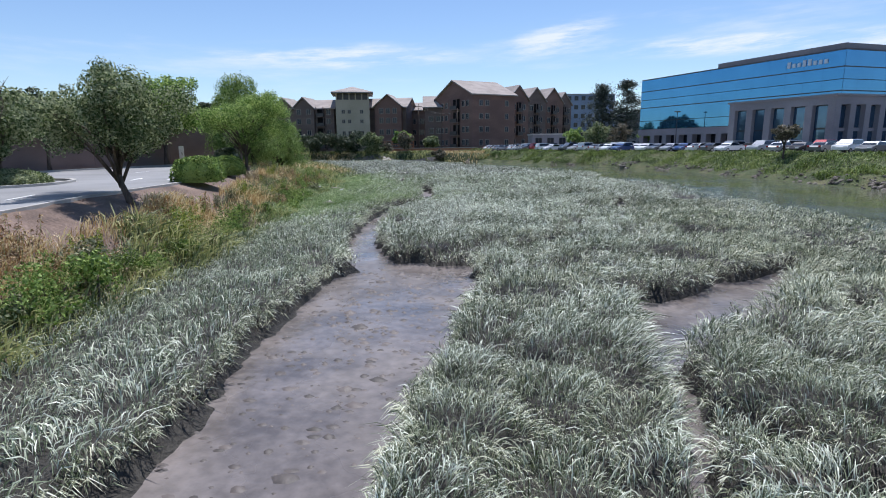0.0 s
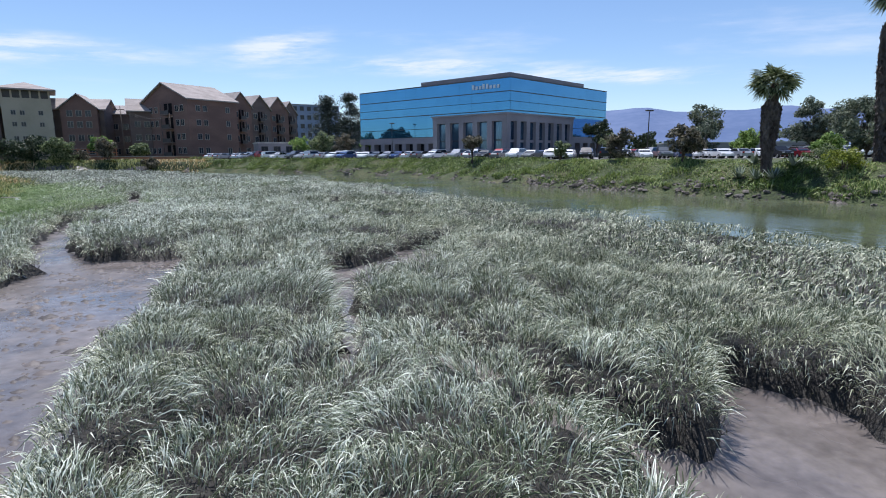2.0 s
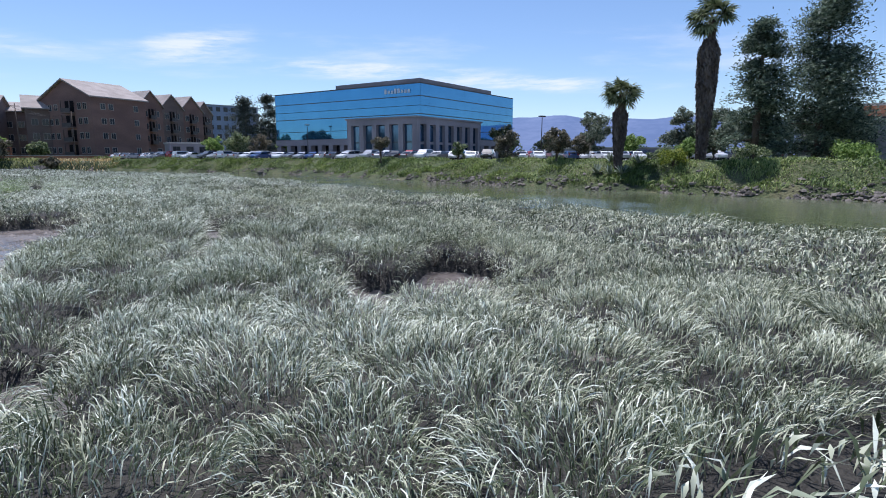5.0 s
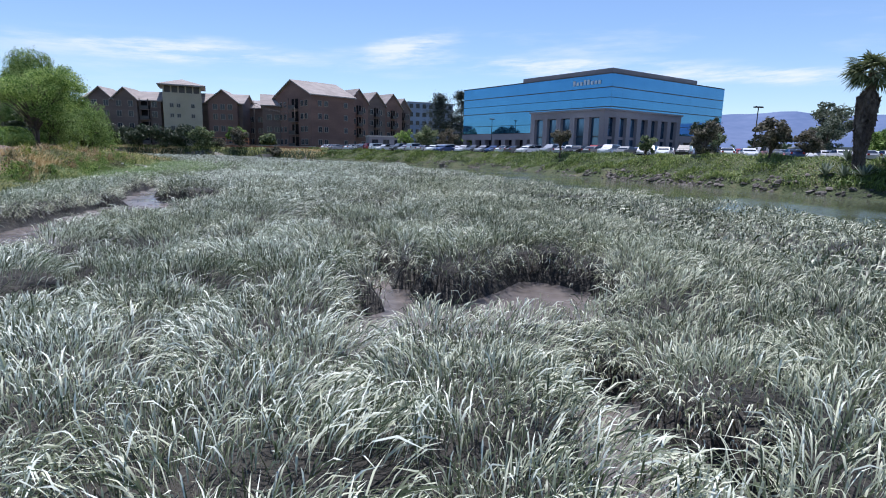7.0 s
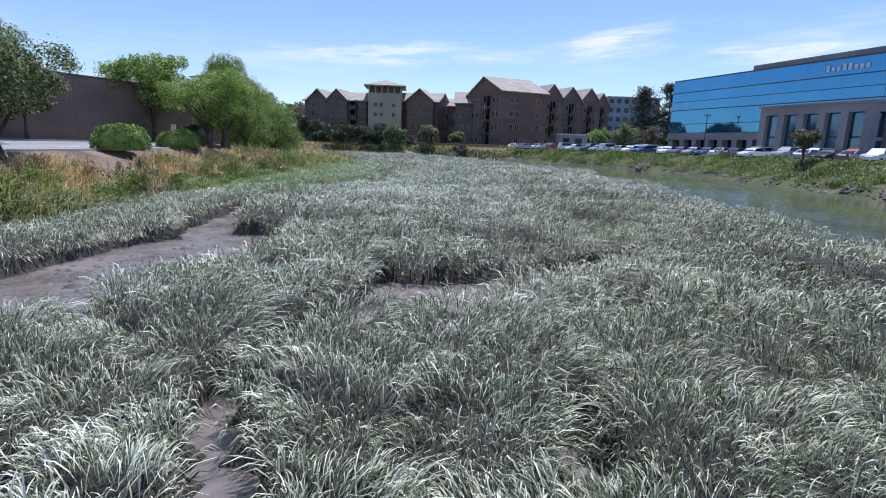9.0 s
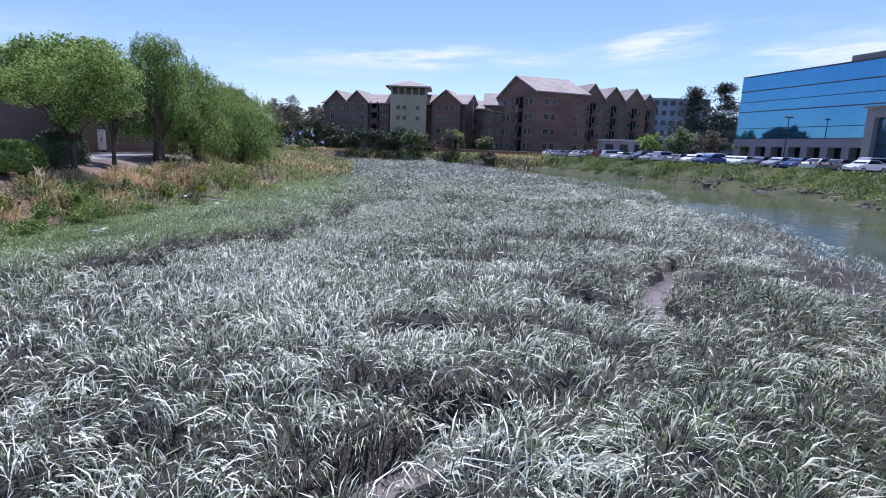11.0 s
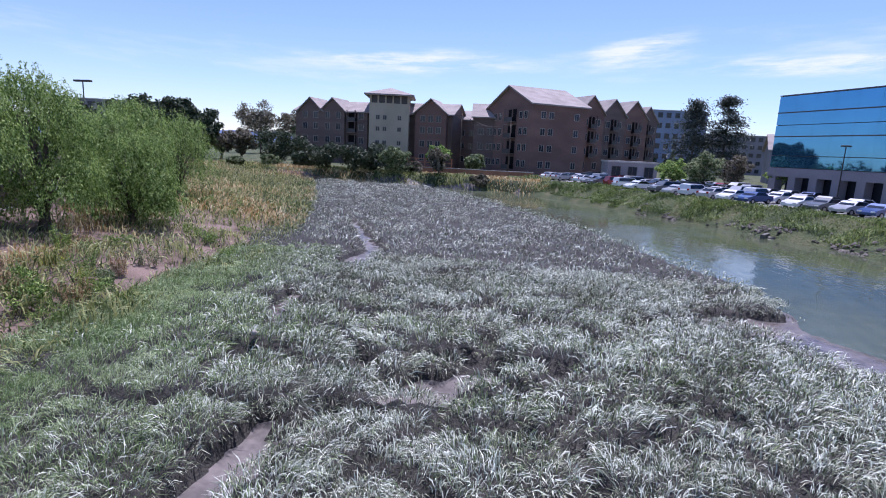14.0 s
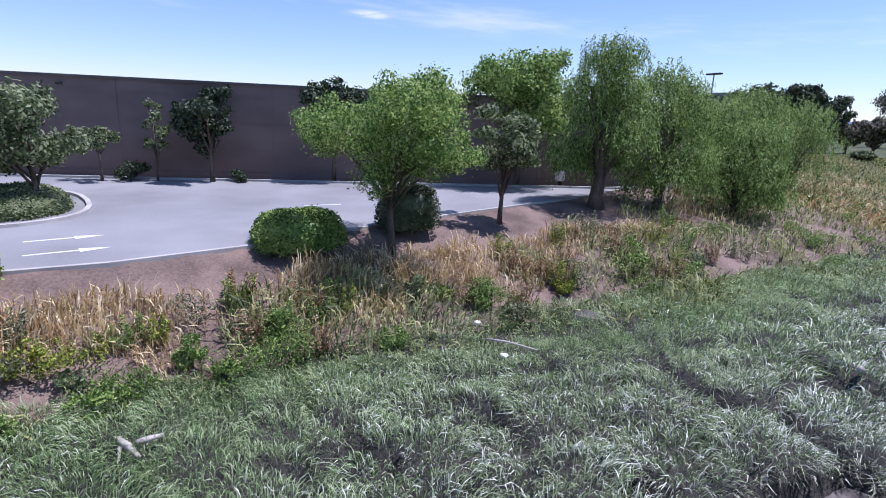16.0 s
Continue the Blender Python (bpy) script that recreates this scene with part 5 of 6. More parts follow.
def agave(x, y, r, label, seed):
    z = float(ground_z(np.array([x]), np.array([y]))[0])
    t = thing("agave", x, y, z, 0, label, "plant", "agaves under the palm")
    g = np.random.default_rng(seed)
    V, F = [], []
    for i in range(26):
        a, e = g.uniform(0, 6.28), g.uniform(0.25, 1.3)
        d = Vector((math.cos(a) * math.cos(e), math.sin(a) * math.cos(e), math.sin(e)))
        s = d.cross(Vector((0, 0, 1))).normalized() * 0.09
        L = r * g.uniform(0.8, 1.15)
        k = len(V)
        V += [d * 0.05 - s, d * 0.05 + s, d * L * 0.5 + s, d * L * 0.5 - s, d * L]
        F += [(k, k + 1, k + 2, k + 3), (k + 3, k + 2, k + 4)]
    part("leaves", mesh_data("leaves", V, F, M_LEAF_AGAVE), t)


for i, (ax, ay) in enumerate(((37.6, 28.6), (38.4, 26.2), (39.7, 28.9), (37.9, 27.3), (40.3, 26.0))):
    agave(ax, ay, 1.1, "spiky grey-green agave at the palm's foot", i)


# ---- western drive, kerb and wall ----
def ribbon(name, left, right, z, mat, thick=0.12):
    """A slab between two lines of points."""
    V, F = [], []
    n = len(left)
    for zz in (z, z - thick):
        V += [(p[0], p[1], zz) for p in left] + [(p[0], p[1], zz) for p in right]
    for i in range(n - 1):
        F.append((i, i + 1, n + i + 1, n + i))
        F.append((2 * n + i, 3 * n + i, 3 * n + i + 1, 2 * n + i + 1))
        F.append((i, 2 * n + i, 2 * n + i + 1, i + 1))
        F.append((n + i, n + i + 1, 3 * n + i + 1, 3 * n + i))
    return mesh_data(name, V, F, mat)


ys = [float(v) for v in np.arange(-50, 92, 2.0)]


def wall_x(y):
    return -38.9 + 0.16 * (y - 34)


road = ribbon("road", [(wall_x(y) + 1.9 if y < 60 else wall_x(60) - 25, y) for y in ys], [(float(lot_edge(y)) - 0.16, y) for y in ys], 2.25, M_ASPH)
tagged(new("road", road), "pale sun-bleached asphalt service drive", "road", kind="structure")
kerb = ribbon("kerb", [(float(lot_edge(y)) - 0.16, y) for y in ys], [(float(lot_edge(y)) + 0.0, y) for y in ys], 2.27, M_KERB, 0.3)
tagged(new("kerb", kerb), "low concrete kerb along the drive", "kerb", kind="structure")
kerb2 = ribbon("kerb", [(wall_x(y) + 1.72, y) for y in ys if y < 60], [(wall_x(y) + 1.9, y) for y in ys if y < 60], 2.38, M_KERB, 0.3)
tagged(new("kerb", kerb2), "low concrete kerb at the wall's planting strip", "kerb", kind="structure")
o = ring(-28.4, 23.3, 4.8, 3.8, 0.35, 28)
oi = ring(-28.4, 23.3, 4.6, 3.6, 0.35, 28)
tagged(new("kerb", ribbon("kerb", o + o[:1], oi + oi[:1], 2.37, M_KERB, 0.2)), "concrete kerb round the hedge island", "kerb", kind="structure")


def arrow(x, y, rz, L, name="road_arrow", head=True):
    """A painted arrow, or a plain dash, 4 mm proud of the road."""
    pts = [(-L / 2, -0.06), (L * 0.12, -0.06), (L * 0.12, -0.24), (L / 2, 0), (L * 0.12, 0.24), (L * 0.12, 0.06), (-L / 2, 0.06)] if head else [(-L / 2, -0.06), (L / 2, -0.06), (L / 2, 0.06), (-L / 2, 0.06)]
    n = len(pts)
    V = [(*p, 0.0) for p in pts] + [(*p, 0.004) for p in pts]
    F = [tuple(range(n))[::-1], tuple(range(n, 2 * n))] + [(i, (i + 1) % n, n + (i + 1) % n, n + i) for i in range(n)]
    ob = new(name, mesh_data(name, V, F, M_PAINTW))
    ob.matrix_basis = pose(x, y, 2.251, 0, 0, rz)
    tagged(ob, "worn white painted arrow on the drive" if head else "worn white painted dash on the drive", "road marking", "painted marks on the drive")


arrow(-20.5, 28.6, 110, 2.2)
arrow(-22.3, 28.0, 110, 2.2)
arrow(-28.2, 36.9, 100, 1.8, "road_dash", False)
arrow(-19.2, 17.2, 112, 2.2, "road_dash", False)
arrow(-21.5, 14.2, 112, 2.2, "road_dash", False)


def store():
    t = thing("store_building", wall_x(20), 20, 2.2, -math.degrees(math.atan(0.16)), "long windowless brown stucco building beside the drive", "building")
    # local y runs along the wall
    L0, L1, H = -70, 42, 5.75
    part("wall", (box(-30, L0, -0.3, 0, L1, H), M_WALL), t)
    part("coping", (box(-30.1, L0 - 0.1, H, 0.12, L1 + 0.1, H + 0.16), M_ROOFW), t, label="dark metal coping")
    part("plinth", (box(0.002, L0, -0.3, 0.10, L1, 0.35), M_WALL), t)
    for k in (1.75, 3.4, 5.0):
        part("band", (box(0.002, L0, k, 0.035, L1, k + 0.07), M_WALL), t, label="shallow horizontal reveal")
    for k in range(-66, 42, 9):
        part("pilaster", (box(0.002, k, 0.36, 0.03, k + 0.18, H - 0.05), M_WALL), t)
    for k in (-20, 3.0, 18):
        part("wall_lamp", (box(0.0, k, 5.3, 0.22, k + 0.3, 5.45, bevel=0.02), M_METAL), t, label="small dark wall light")
    return t


store()


def street_lamp(x, y, z, h, label, arm=0.9, rz=0.0):
    t = thing("lamp_post", x, y, z, rz, label, "lamp post")
    part("base", tubes("base", [([(0, 0, 0), (0, 0, 0.7)], [0.28, 0.28])], M_KERB, 12), t)
    part("pole", tubes("pole", [([(0, 0, 0.7), (0, 0, h)], [0.09, 0.06])], M_METAL, 8), t)
    part("lamp_head", (box(-arm * 0.55, -0.22, h, arm * 0.55, 0.22, h + 0.2, bevel=0.05), M_METAL), t)
    return t


street_lamp(-53.45, 83.8, 2.2, 10.3, "dark parking lamp post with a flat double head", 2.0)
street_lamp(57.7, 61.2, 2.4, 7.0, "dark parking lamp post with a flat head", 1.2)
street_lamp(33.0, 112, 2.4, 7.5, "dark parking lamp post beside the office", 1.0)


# ---- windows ----
FR, PN = {}, {}


def window(parent, m, w, h, frame_mat=None, sill=True):
    """A framed window: its frame stands proud of the wall, the pane is set back in it. Local x right, z up, y outwards is -y."""
    frame_mat = frame_mat or M_TRIM
    key = (round(w, 2), round(h, 2), frame_mat.name)
    if key not in FR:
        bm = bmesh.new()
        b = 0.09
        add_box(bm, -w / 2 - b, -0.10, -b, -w / 2, 0.02, h + b)
        add_box(bm, w / 2, -0.10, -b, w / 2 + b, 0.02, h + b)
        add_box(bm, -w / 2, -0.10, h, w / 2, 0.02, h + b)
        add_box(bm, -w / 2, -0.14, -b, w / 2, 0.02, 0)
        add_box(bm, -0.04, -0.08, 0, 0.04, 0.0, h)
        me_ = bpy.data.meshes.new("window")
        bm.to_mesh(me_)
        bm.free()
        me_.materials.append(frame_mat)
        FR[key] = me_
        bm = box(-w / 2, -0.05, 0, w / 2, -0.02, h)
        me_ = bpy.data.meshes.new("pane")
        bm.to_mesh(me_)
        bm.free()
        me_.materials.append(M_GLASS_DARK)
        PN[key] = me_
    f = part("window", FR[key], parent, m)
    part("pane", PN[key], f)
    return f


def face_m(px, py, pz, ang):
    """Pose of a thing on a wall at p whose outward normal points to ang (degrees from +x)."""
    return pose(px, py, pz, 0, 0, ang + 90)


def gabled(t, ox, oy, ang, L, W, z0, ze, zr, wall_mat, label="", hip=False, over=0.7):
    """A block with its ridge along local x from (ox, oy), turned by ang. Returns a function from local (x, y, z) to the building's frame."""
    c, s = math.cos(radians(ang)), math.sin(radians(ang))

    def at(x, y, z):
        return (ox + c * x - s * y, oy + s * x + c * y, z)
    V = [at(*p) for p in ((0, -W / 2, z0), (L, -W / 2, z0), (L, W / 2, z0), (0, W / 2, z0), (0, -W / 2, ze), (L, -W / 2, ze), (L, W / 2, ze), (0, W / 2, ze), (0, 0, zr), (L, 0, zr))]
    F = [(0, 1, 5, 4), (2, 3, 7, 6), (1, 2, 6, 9, 5), (3, 0, 4, 8, 7)]
    part("wall", mesh_data("wall", V, F, wall_mat), t, label=label)
    k = (zr - ze) / (W / 2)
    th = 0.35
    x0, x1 = -over, L + over
    e = W / 2 + over
    V = []
    for zz in (0.05, 0.05 + th):
        V += [at(*p) for p in ((x0, -e, ze - over * k + zz), (x1, -e, ze - over * k + zz), (x1, 0, zr + zz), (x0, 0, zr + zz), (x0, e, ze - over * k + zz), (x1, e, ze - over * k + zz))]
    F = [(0, 1, 2, 3), (3, 2, 5, 4), (6, 9, 8, 7), (9, 10, 11, 8), (0, 6, 7, 1), (4, 5, 11, 10), (0, 3, 9, 6), (3, 4, 10, 9), (1, 7, 8, 2), (2, 8, 11, 5)]
    part("roof", mesh_data("roof", V, F, M_ROOF), t, label="grey-brown shingle gable roof")
    return at


def wall_windows(t, at, ang, side, xs, zs, W, L, w=1.5, h=1.7, mat=None):
    """Rows of windows on one side of a block: side 'front' (-y), 'back' (+y), 'start' (x=0) or 'end'."""
    for z in zs:
        for x in xs:
            if side == "front":
                p, a = at(x, -W / 2 - 0.01, z), ang - 90
            elif side == "start":
                p, a = at(-0.01, x, z), ang + 180
            elif side == "end":
                p, a = at(L + 0.01, x, z), ang
            else:
                p, a = at(x, W / 2 + 0.01, z), ang + 90
            window(t, face_m(*p, a), w, h, mat)


def balcony(t, p, ang, w=3.0, h=2.6, d=1.3):
    """A balcony: a slab, a railing and a flat near-black panel painted as recess shade."""
    m = face_m(*p, ang)
    b = part("balcony", (box(-w / 2 - 0.15, -d, -0.25, w / 2 + 0.15, 0.02, 0.0), M_BRICK2), t, m)
    part("recess_shade_panel", (box(-w / 2, -0.06, 0.0, w / 2, -0.01, h + 0.45), M_RECESS), b, label="flat near-black panel standing in for the shaded balcony recess")
    bm = box(-w / 2 - 0.1, -d, 0.05, w / 2 + 0.1, -d + 0.07, 1.05)
    part("railing", (bm, M_DARKFRAME), b)
    for x in (-w / 2 - 0.15, w / 2 - 0.1):
        part("post", (box(x, -d, 1.05, x + 0.25, -d + 0.2, h + 0.6), M_BRICK2), b)


def apartments_east():
    t = thing("apartment_building", 0, 0, 0, 0, "four-storey red-brown shingled apartment house with gables and balconies", "apartment building", "apartment houses")
    A = 34.6
    at = gabled(t, -16.6, 173.8, A, 15.5, 23, 1.8, 18.9, 23.7, M_BRICK)
    rows = (4.0, 7.9, 11.8, 15.7)
    wall_windows(t, at, A, "start", (-8.6, -6.2, 4.6, 7.4), rows, 23, 15.5, 1.5, 1.6)
    for z in rows:
        balcony(t, at(0, -1.8, z - 0.7), A + 180, 4.0)
    wall_windows(t, at, A, "front", (3.0, 5.2, 12.4), rows, 23, 15.5, 1.2, 1.5)
    # lower wing on the west
    at2 = gabled(t, -27.5, 186, 8, 10, 13, 1.8, 16.4, 20.0, M_BRICK2)
    wall_windows(t, at2, 8, "front", (2.0, 4.4, 6.8), rows[:3], 13, 10, 1.4, 1.6)
    # a long wing running back along the car park, with four gabled bays
    B = 55.8
    at4 = gabled(t, -3.5, 190.0, B, 38, 11, 1.8, 18.0, 22.4, M_BRICK2)
    for i, (ex, ey, W, zr) in enumerate(((4.4, 189.0, 8.0, 23.4), (10.8, 197.5, 8.5, 23.4), (17.6, 207.0, 9.5, 24.0), (22.6, 215.5, 7.0, 23.2))):
        at3 = gabled(t, ex, ey, A + 90, 9, W, 1.8, 19.0, zr, (M_BRICK, M_BRICK2)[i % 2], over=0.5)
        wall_windows(t, at3, A + 90, "start", (-2.0, 2.0), rows, W, 9, 1.4, 1.7)
        wall_windows(t, at3, A + 90, "back", (2.2,), rows, W, 9, 1.3, 1.6)
        for z in rows[1:]:
            balcony(t, at3(0, 0, z - 0.7), A - 90, 1.8)
    return t


apartments_east()


def tower_house():
    t = thing("apartment_building", 0, 0, 0, 0, "four-storey brown apartment house with a cream corner tower", "apartment building", "apartment houses")
    rows = (4.0, 7.9, 11.8, 15.0)
    A = -4
    # west wing
    at = gabled(t, -83, 196, A, 24, 16, 1.8, 17.0, 20.2, M_BRICK2)
    wall_windows(t, at, A, "front", (2.5, 5.0, 16.5, 22), rows, 16, 24, 1.5, 1.7)
    for z in rows:
        balcony(t, at(19.2, -8, z - 0.7), A - 90, 2.6)
    for gx_ in (6.0, 13.5):
        at2 = gabled(t, *at(gx_, -9.6, 0)[:2], A + 90, 9, 7.5, 1.8, 17.2, 20.6, M_BRICK2)
        wall_windows(t, at2, A + 90, "start", (-1.8, 1.8), rows, 7.5, 9, 1.4, 1.7)
    # east wing
    at = gabled(t, -50, 197, A, 16, 14, 1.8, 17.2, 20.5, M_BRICK2)
    wall_windows(t, at, A, "front", (9.0, 12.0), rows, 14, 16, 1.5, 1.7)
    at2 = gabled(t, *at(10.0, -9.0, 0)[:2], A + 90, 8, 9.5, 1.8, 17.4, 21.2, M_BRICK)
    wall_windows(t, at2, A + 90, "start", (-2.4, 0, 2.4), rows, 9.5, 8, 1.4, 1.7)
    at3 = gabled(t, -36, 205, A, 14, 12, 1.8, 16.6, 19.4, M_BRICK2)
    wall_windows(t, at3, A, "front", (3.0, 6.0, 9.0), rows[:3], 12, 14, 1.5, 1.7)
    # tower
    tw = 11.4
    c = (-53.6, 189.6)
    m = pose(c[0], c[1], 0, 0, 0, 14)
    part("tower", (box(-tw / 2, -tw / 2, 1.8, tw / 2, tw / 2, 19.6, m=m), M_BEIGE), t, label="cream stucco corner tower")
    # closed box, coloured dark as the shade inside the belvedere
    bm = box(-tw / 2 + 0.5, -tw / 2 + 0.5, 19.6, tw / 2 - 0.5, tw / 2 - 0.5, 21.8, m=m)
    part("lantern", (bm, M_DARKFRAME), t, label="solid dark box standing in for the shaded inside of an open belvedere")
    for side in range(4):
        mm = m @ pose(0, 0, 0, 0, 0, 90 * side)
        for k in range(6):
            x = -tw / 2 + 0.35 + k * (tw - 0.7) / 5
            part("post", (box(x - 0.22, -tw / 2 + 0.1, 19.6, x + 0.22, -tw / 2 + 0.55, 21.9, m=mm), M_BEIGE), t)
        for z in rows:
            for x in (-3.2, -1.2, 3.0):
                window(t, mm @ pose(x, -tw / 2 - 0.01, z, 0, 0, 0), 1.0, 1.15)
    e = tw / 2 + 1.4
    V = [m @ Vector(p) for p in ((-e, -e, 21.7), (e, -e, 21.7), (e, e, 21.7), (-e, e, 21.7), (-e, -e, 22.1), (e, -e, 22.1), (e, e, 22.1), (-e, e, 22.1), (0, 0, 24.5))]
    F = [(3, 2, 1, 0), (0, 1, 5, 4), (1, 2, 6, 5), (2, 3, 7, 6), (3, 0, 4, 7), (4, 5, 8), (5, 6, 8), (6, 7, 8), (7, 4, 8)]
    part("roof", mesh_data("roof", V, F, M_ROOF), t, label="low hipped shingle roof with wide eaves")


tower_house()


# ---- office ----
def office():
    O = Vector((49.5, 88.9, 0))
    a, b = Vector((-0.4706, 0.8824, 0)), Vector((0.915, 0.403, 0))
    t = thing("office_building", 0, 0, 0, 0, "blue mirror-glass office block over a beige stone podium", "office building")

    def P(u, v, z):    # u along the east face (b), v along the west face (a)
        return O + b * u + a * v + Vector((0, 0, z))

    def prism(u0, u1, v0, v1, z0, z1):
        V = [P(u, v, z) for z in (z0, z1) for u, v in ((u0, v0), (u1, v0), (u1, v1), (u0, v1))]
        bm = bmesh.new()
        vs = [bm.verts.new(p) for p in V]
        for f in ((3, 2, 1, 0), (4, 5, 6, 7), (0, 1, 5, 4), (1, 2, 6, 5), (2, 3, 7, 6), (3, 0, 4, 7)):
            bm.faces.new([vs[i] for i in f])
        return bm
    U, W = 37.0, 42.6
    part("core", (prism(0.12, U - 0.12, 0.12, W - 0.12, 6.0, 17.5), M_DARKFRAME), t, label="dark structure behind the glass")
    part("ground_floor", (prism(1.6, U - 1.6, 1.6, W - 1.6, 2.2, 6.0), M_GLASS_DARK), t, label="recessed dark ground-floor glazing")
    part("soffit_band", (prism(-0.15, U + 0.15, -0.15, W + 0.15, 5.6, 6.9), M_CONC), t, label="beige concrete band over the ground floor")
    for k in range(13):
        v = 0.2 + k * (W - 1.6) / 12
        part("pillar", (prism(-0.1, 1.2, v, v + 1.2, 2.2, 5.6), M_CONC), t)
    for k in range(11):
        u = 2.0 + k * (U - 3.2) / 10
        part("pillar", (prism(u, u + 1.2, -0.1, 1.2, 2.2, 5.6), M_CONC), t)
    # curtain wall, pane by pane
    levels = (6.95, 8.7, 11.5, 13.2, 15.0, 17.45)
    nv, nu = 14, 12
    for z0, z1 in zip(levels, levels[1:]):
        for k in range(nv):
            v0, v1 = k * W / nv, (k + 1) * W / nv
            part("pane", (prism(-0.02, 0.1, v0 + 0.012, v1 - 0.012, z0 + 0.05, z1 - 0.05), M_BLUE), t)
        for k in range(nu):
            u0, u1 = k * U / nu, (k + 1) * U / nu
            part("pane", (prism(u0 + 0.012 + (0.12 if k == 0 else 0), u1 - 0.012, -0.02, 0.1, z0 + 0.05, z1 - 0.05), M_BLUE), t)
    for k in range(nv):
        part("pane", (prism(U - 0.1, U + 0.02, k * W / nv + 0.02, (k + 1) * W / nv - 0.02, 7.0, 17.4), M_BLUE), t)
    for z in (11.45, 14.95):
        part("mullion_band", (prism(-0.06, U + 0.03, -0.06, W + 0.03, z, z + 0.16), M_DARKFRAME), t, label="thin dark line between storeys")
    part("parapet", (prism(-0.06, U + 0.03, -0.06, W + 0.03, 17.46, 17.62), M_ROOFW), t)
    # raised parapet round the corner
    part("raised_parapet", (prism(0.3, 27.0, 0.3, 23.0, 17.62, 18.45), M_CONC), t, label="raised tan roof screen")
    # podium, two storeys, with tall piers
    u0, u1, v0, v1 = -5.8, 16.5, -3.6, 14.0
    part("podium_core", (prism(u0 + 0.8, u1 - 0.2, v0 + 0.8, v1 - 0.2, 2.2, 9.4), M_GLASS_DARK), t, label="dark glazing behind the piers")
    part("podium_fascia", (prism(u0, u1, v0, v1, 9.2, 10.35), M_CONC), t, label="beige stone fascia")
    part("podium_cornice", (prism(u0 - 0.25, u1 + 0.25, v0 - 0.25, v1 + 0.25, 10.35, 10.65), M_CONC), t)
    for k in range(6):
        v = v0 + k * (v1 - v0 - 1.1) / 5
        part("pier", (prism(u0 + 0.02, u0 + 1.1, v, v + 1.1, 2.2, 9.2), M_CONC), t)
    for k in range(1, 8):
        u = u0 + k * (u1 - u0 - 1.2) / 7
        part("pier", (prism(u, u + 1.1, v0 + 0.02, v0 + 1.1, 2.2, 9.2), M_CONC), t)
    for k in range(5):
        v = v0 + 1.15 + k * (v1 - v0 - 1.1) / 5
        for zz in (2.6, 5.95):
            part("pane", (prism(u0 + 0.7, u0 + 0.78, v, v + 2.15, zz, zz + 3.1), M_PODGLASS), t)
    for k in range(7):
        u = u0 + 1.25 + k * (u1 - u0 - 1.2) / 7
        for zz in (2.6, 5.95):
            part("pane", (prism(u, u + 1.9, v0 + 0.7, v0 + 0.78, zz, zz + 3.1), M_PODGLASS), t)
    part("podium_rail", (prism(u0 + 0.5, u1 - 0.3, v0 + 0.5, v0 + 0.58, 5.4, 5.9), M_CONC), t)
    # rooftop sign: plain pale bars where lettering cannot be shown
    for k in range(8):
        s = 8.4 - k * 0.85
        part("sign_letter", (prism(-0.16, -0.04, s, s + 0.5, 15.75, 16.7 if k in (0, 3, 4) else 16.4), M_SIGN), t, label="pale sign letter shape")


office()


# ---- smaller and farther buildings ----
def plain_house(name, x, y, rz, w, d, z0, z1, wall, label, floors=1, cols=4, roof=None, zr=None):
    t = thing(name, x, y, z0, rz, label, "building")
    H = z1 - z0
    if roof:
        gabled(t, -w / 2, 0, 0, w, d, 0, H, zr - z0, wall)
    else:
        part("wall", (box(-w / 2, -d / 2, 0, w / 2, d / 2, H), wall), t)
        part("roof", (box(-w / 2 - 0.2, -d / 2 - 0.2, H, w / 2 + 0.2, d / 2 + 0.2, H + 0.35), M_KERB), t)
    for i in range(floors):
        for k in range(cols):
            window(t, pose(-w / 2 + (k + 0.5) * w / cols, -d / 2 - 0.01, (i + 0.35) * H / floors), w / cols * 0.5, H / floors * 0.45, M_DARKFRAME)
    return t


plain_house("utility_building", 11.2, 151, 6, 9.5, 8, 2.2, 6.4, M_CONC, "low flat beige building behind the parked cars", 1, 3)
plain_house("apartment_block", 43, 300, 10, 26, 16, 2.2, 29, M_BLUEAPT, "distant blue-grey apartment block", 6, 7)
plain_house("apartment_block", 80, 330, 10, 26, 16, 2.2, 21, M_CONC, "distant pale apartment block", 5, 7)
plain_house("house", 64, 200, -12, 22, 14, 2.2, 11.5, M_CONC, "distant pale house with a brown roof", 2, 4, True, 15.5)
plain_house("office_block", -177, 227.5, 20, 34, 24, 2.2, 20.2, M_CONC, "distant flat-roofed office block above the trees", 4, 10)
plain_house("shop_building", 84, 24, -70, 18, 10, 2.2, 7.2, M_CONC, "low white shop building behind the conifers", 1, 4)
plain_house("shop_building", 92, 20, -70, 20, 12, 2.2, 9.5, M_TERRA, "red-roofed low building behind the conifers", 1, 4)
plain_house("warehouse", 150, 120, -35, 50, 14, 2.2, 6.0, M_CONC, "long low white building beyond the car park", 1, 6)
plain_house("apartment_block", -78, 290, 5, 20, 14, 2.2, 20, M_BLUEAPT, "distant pale apartment block", 5, 5)


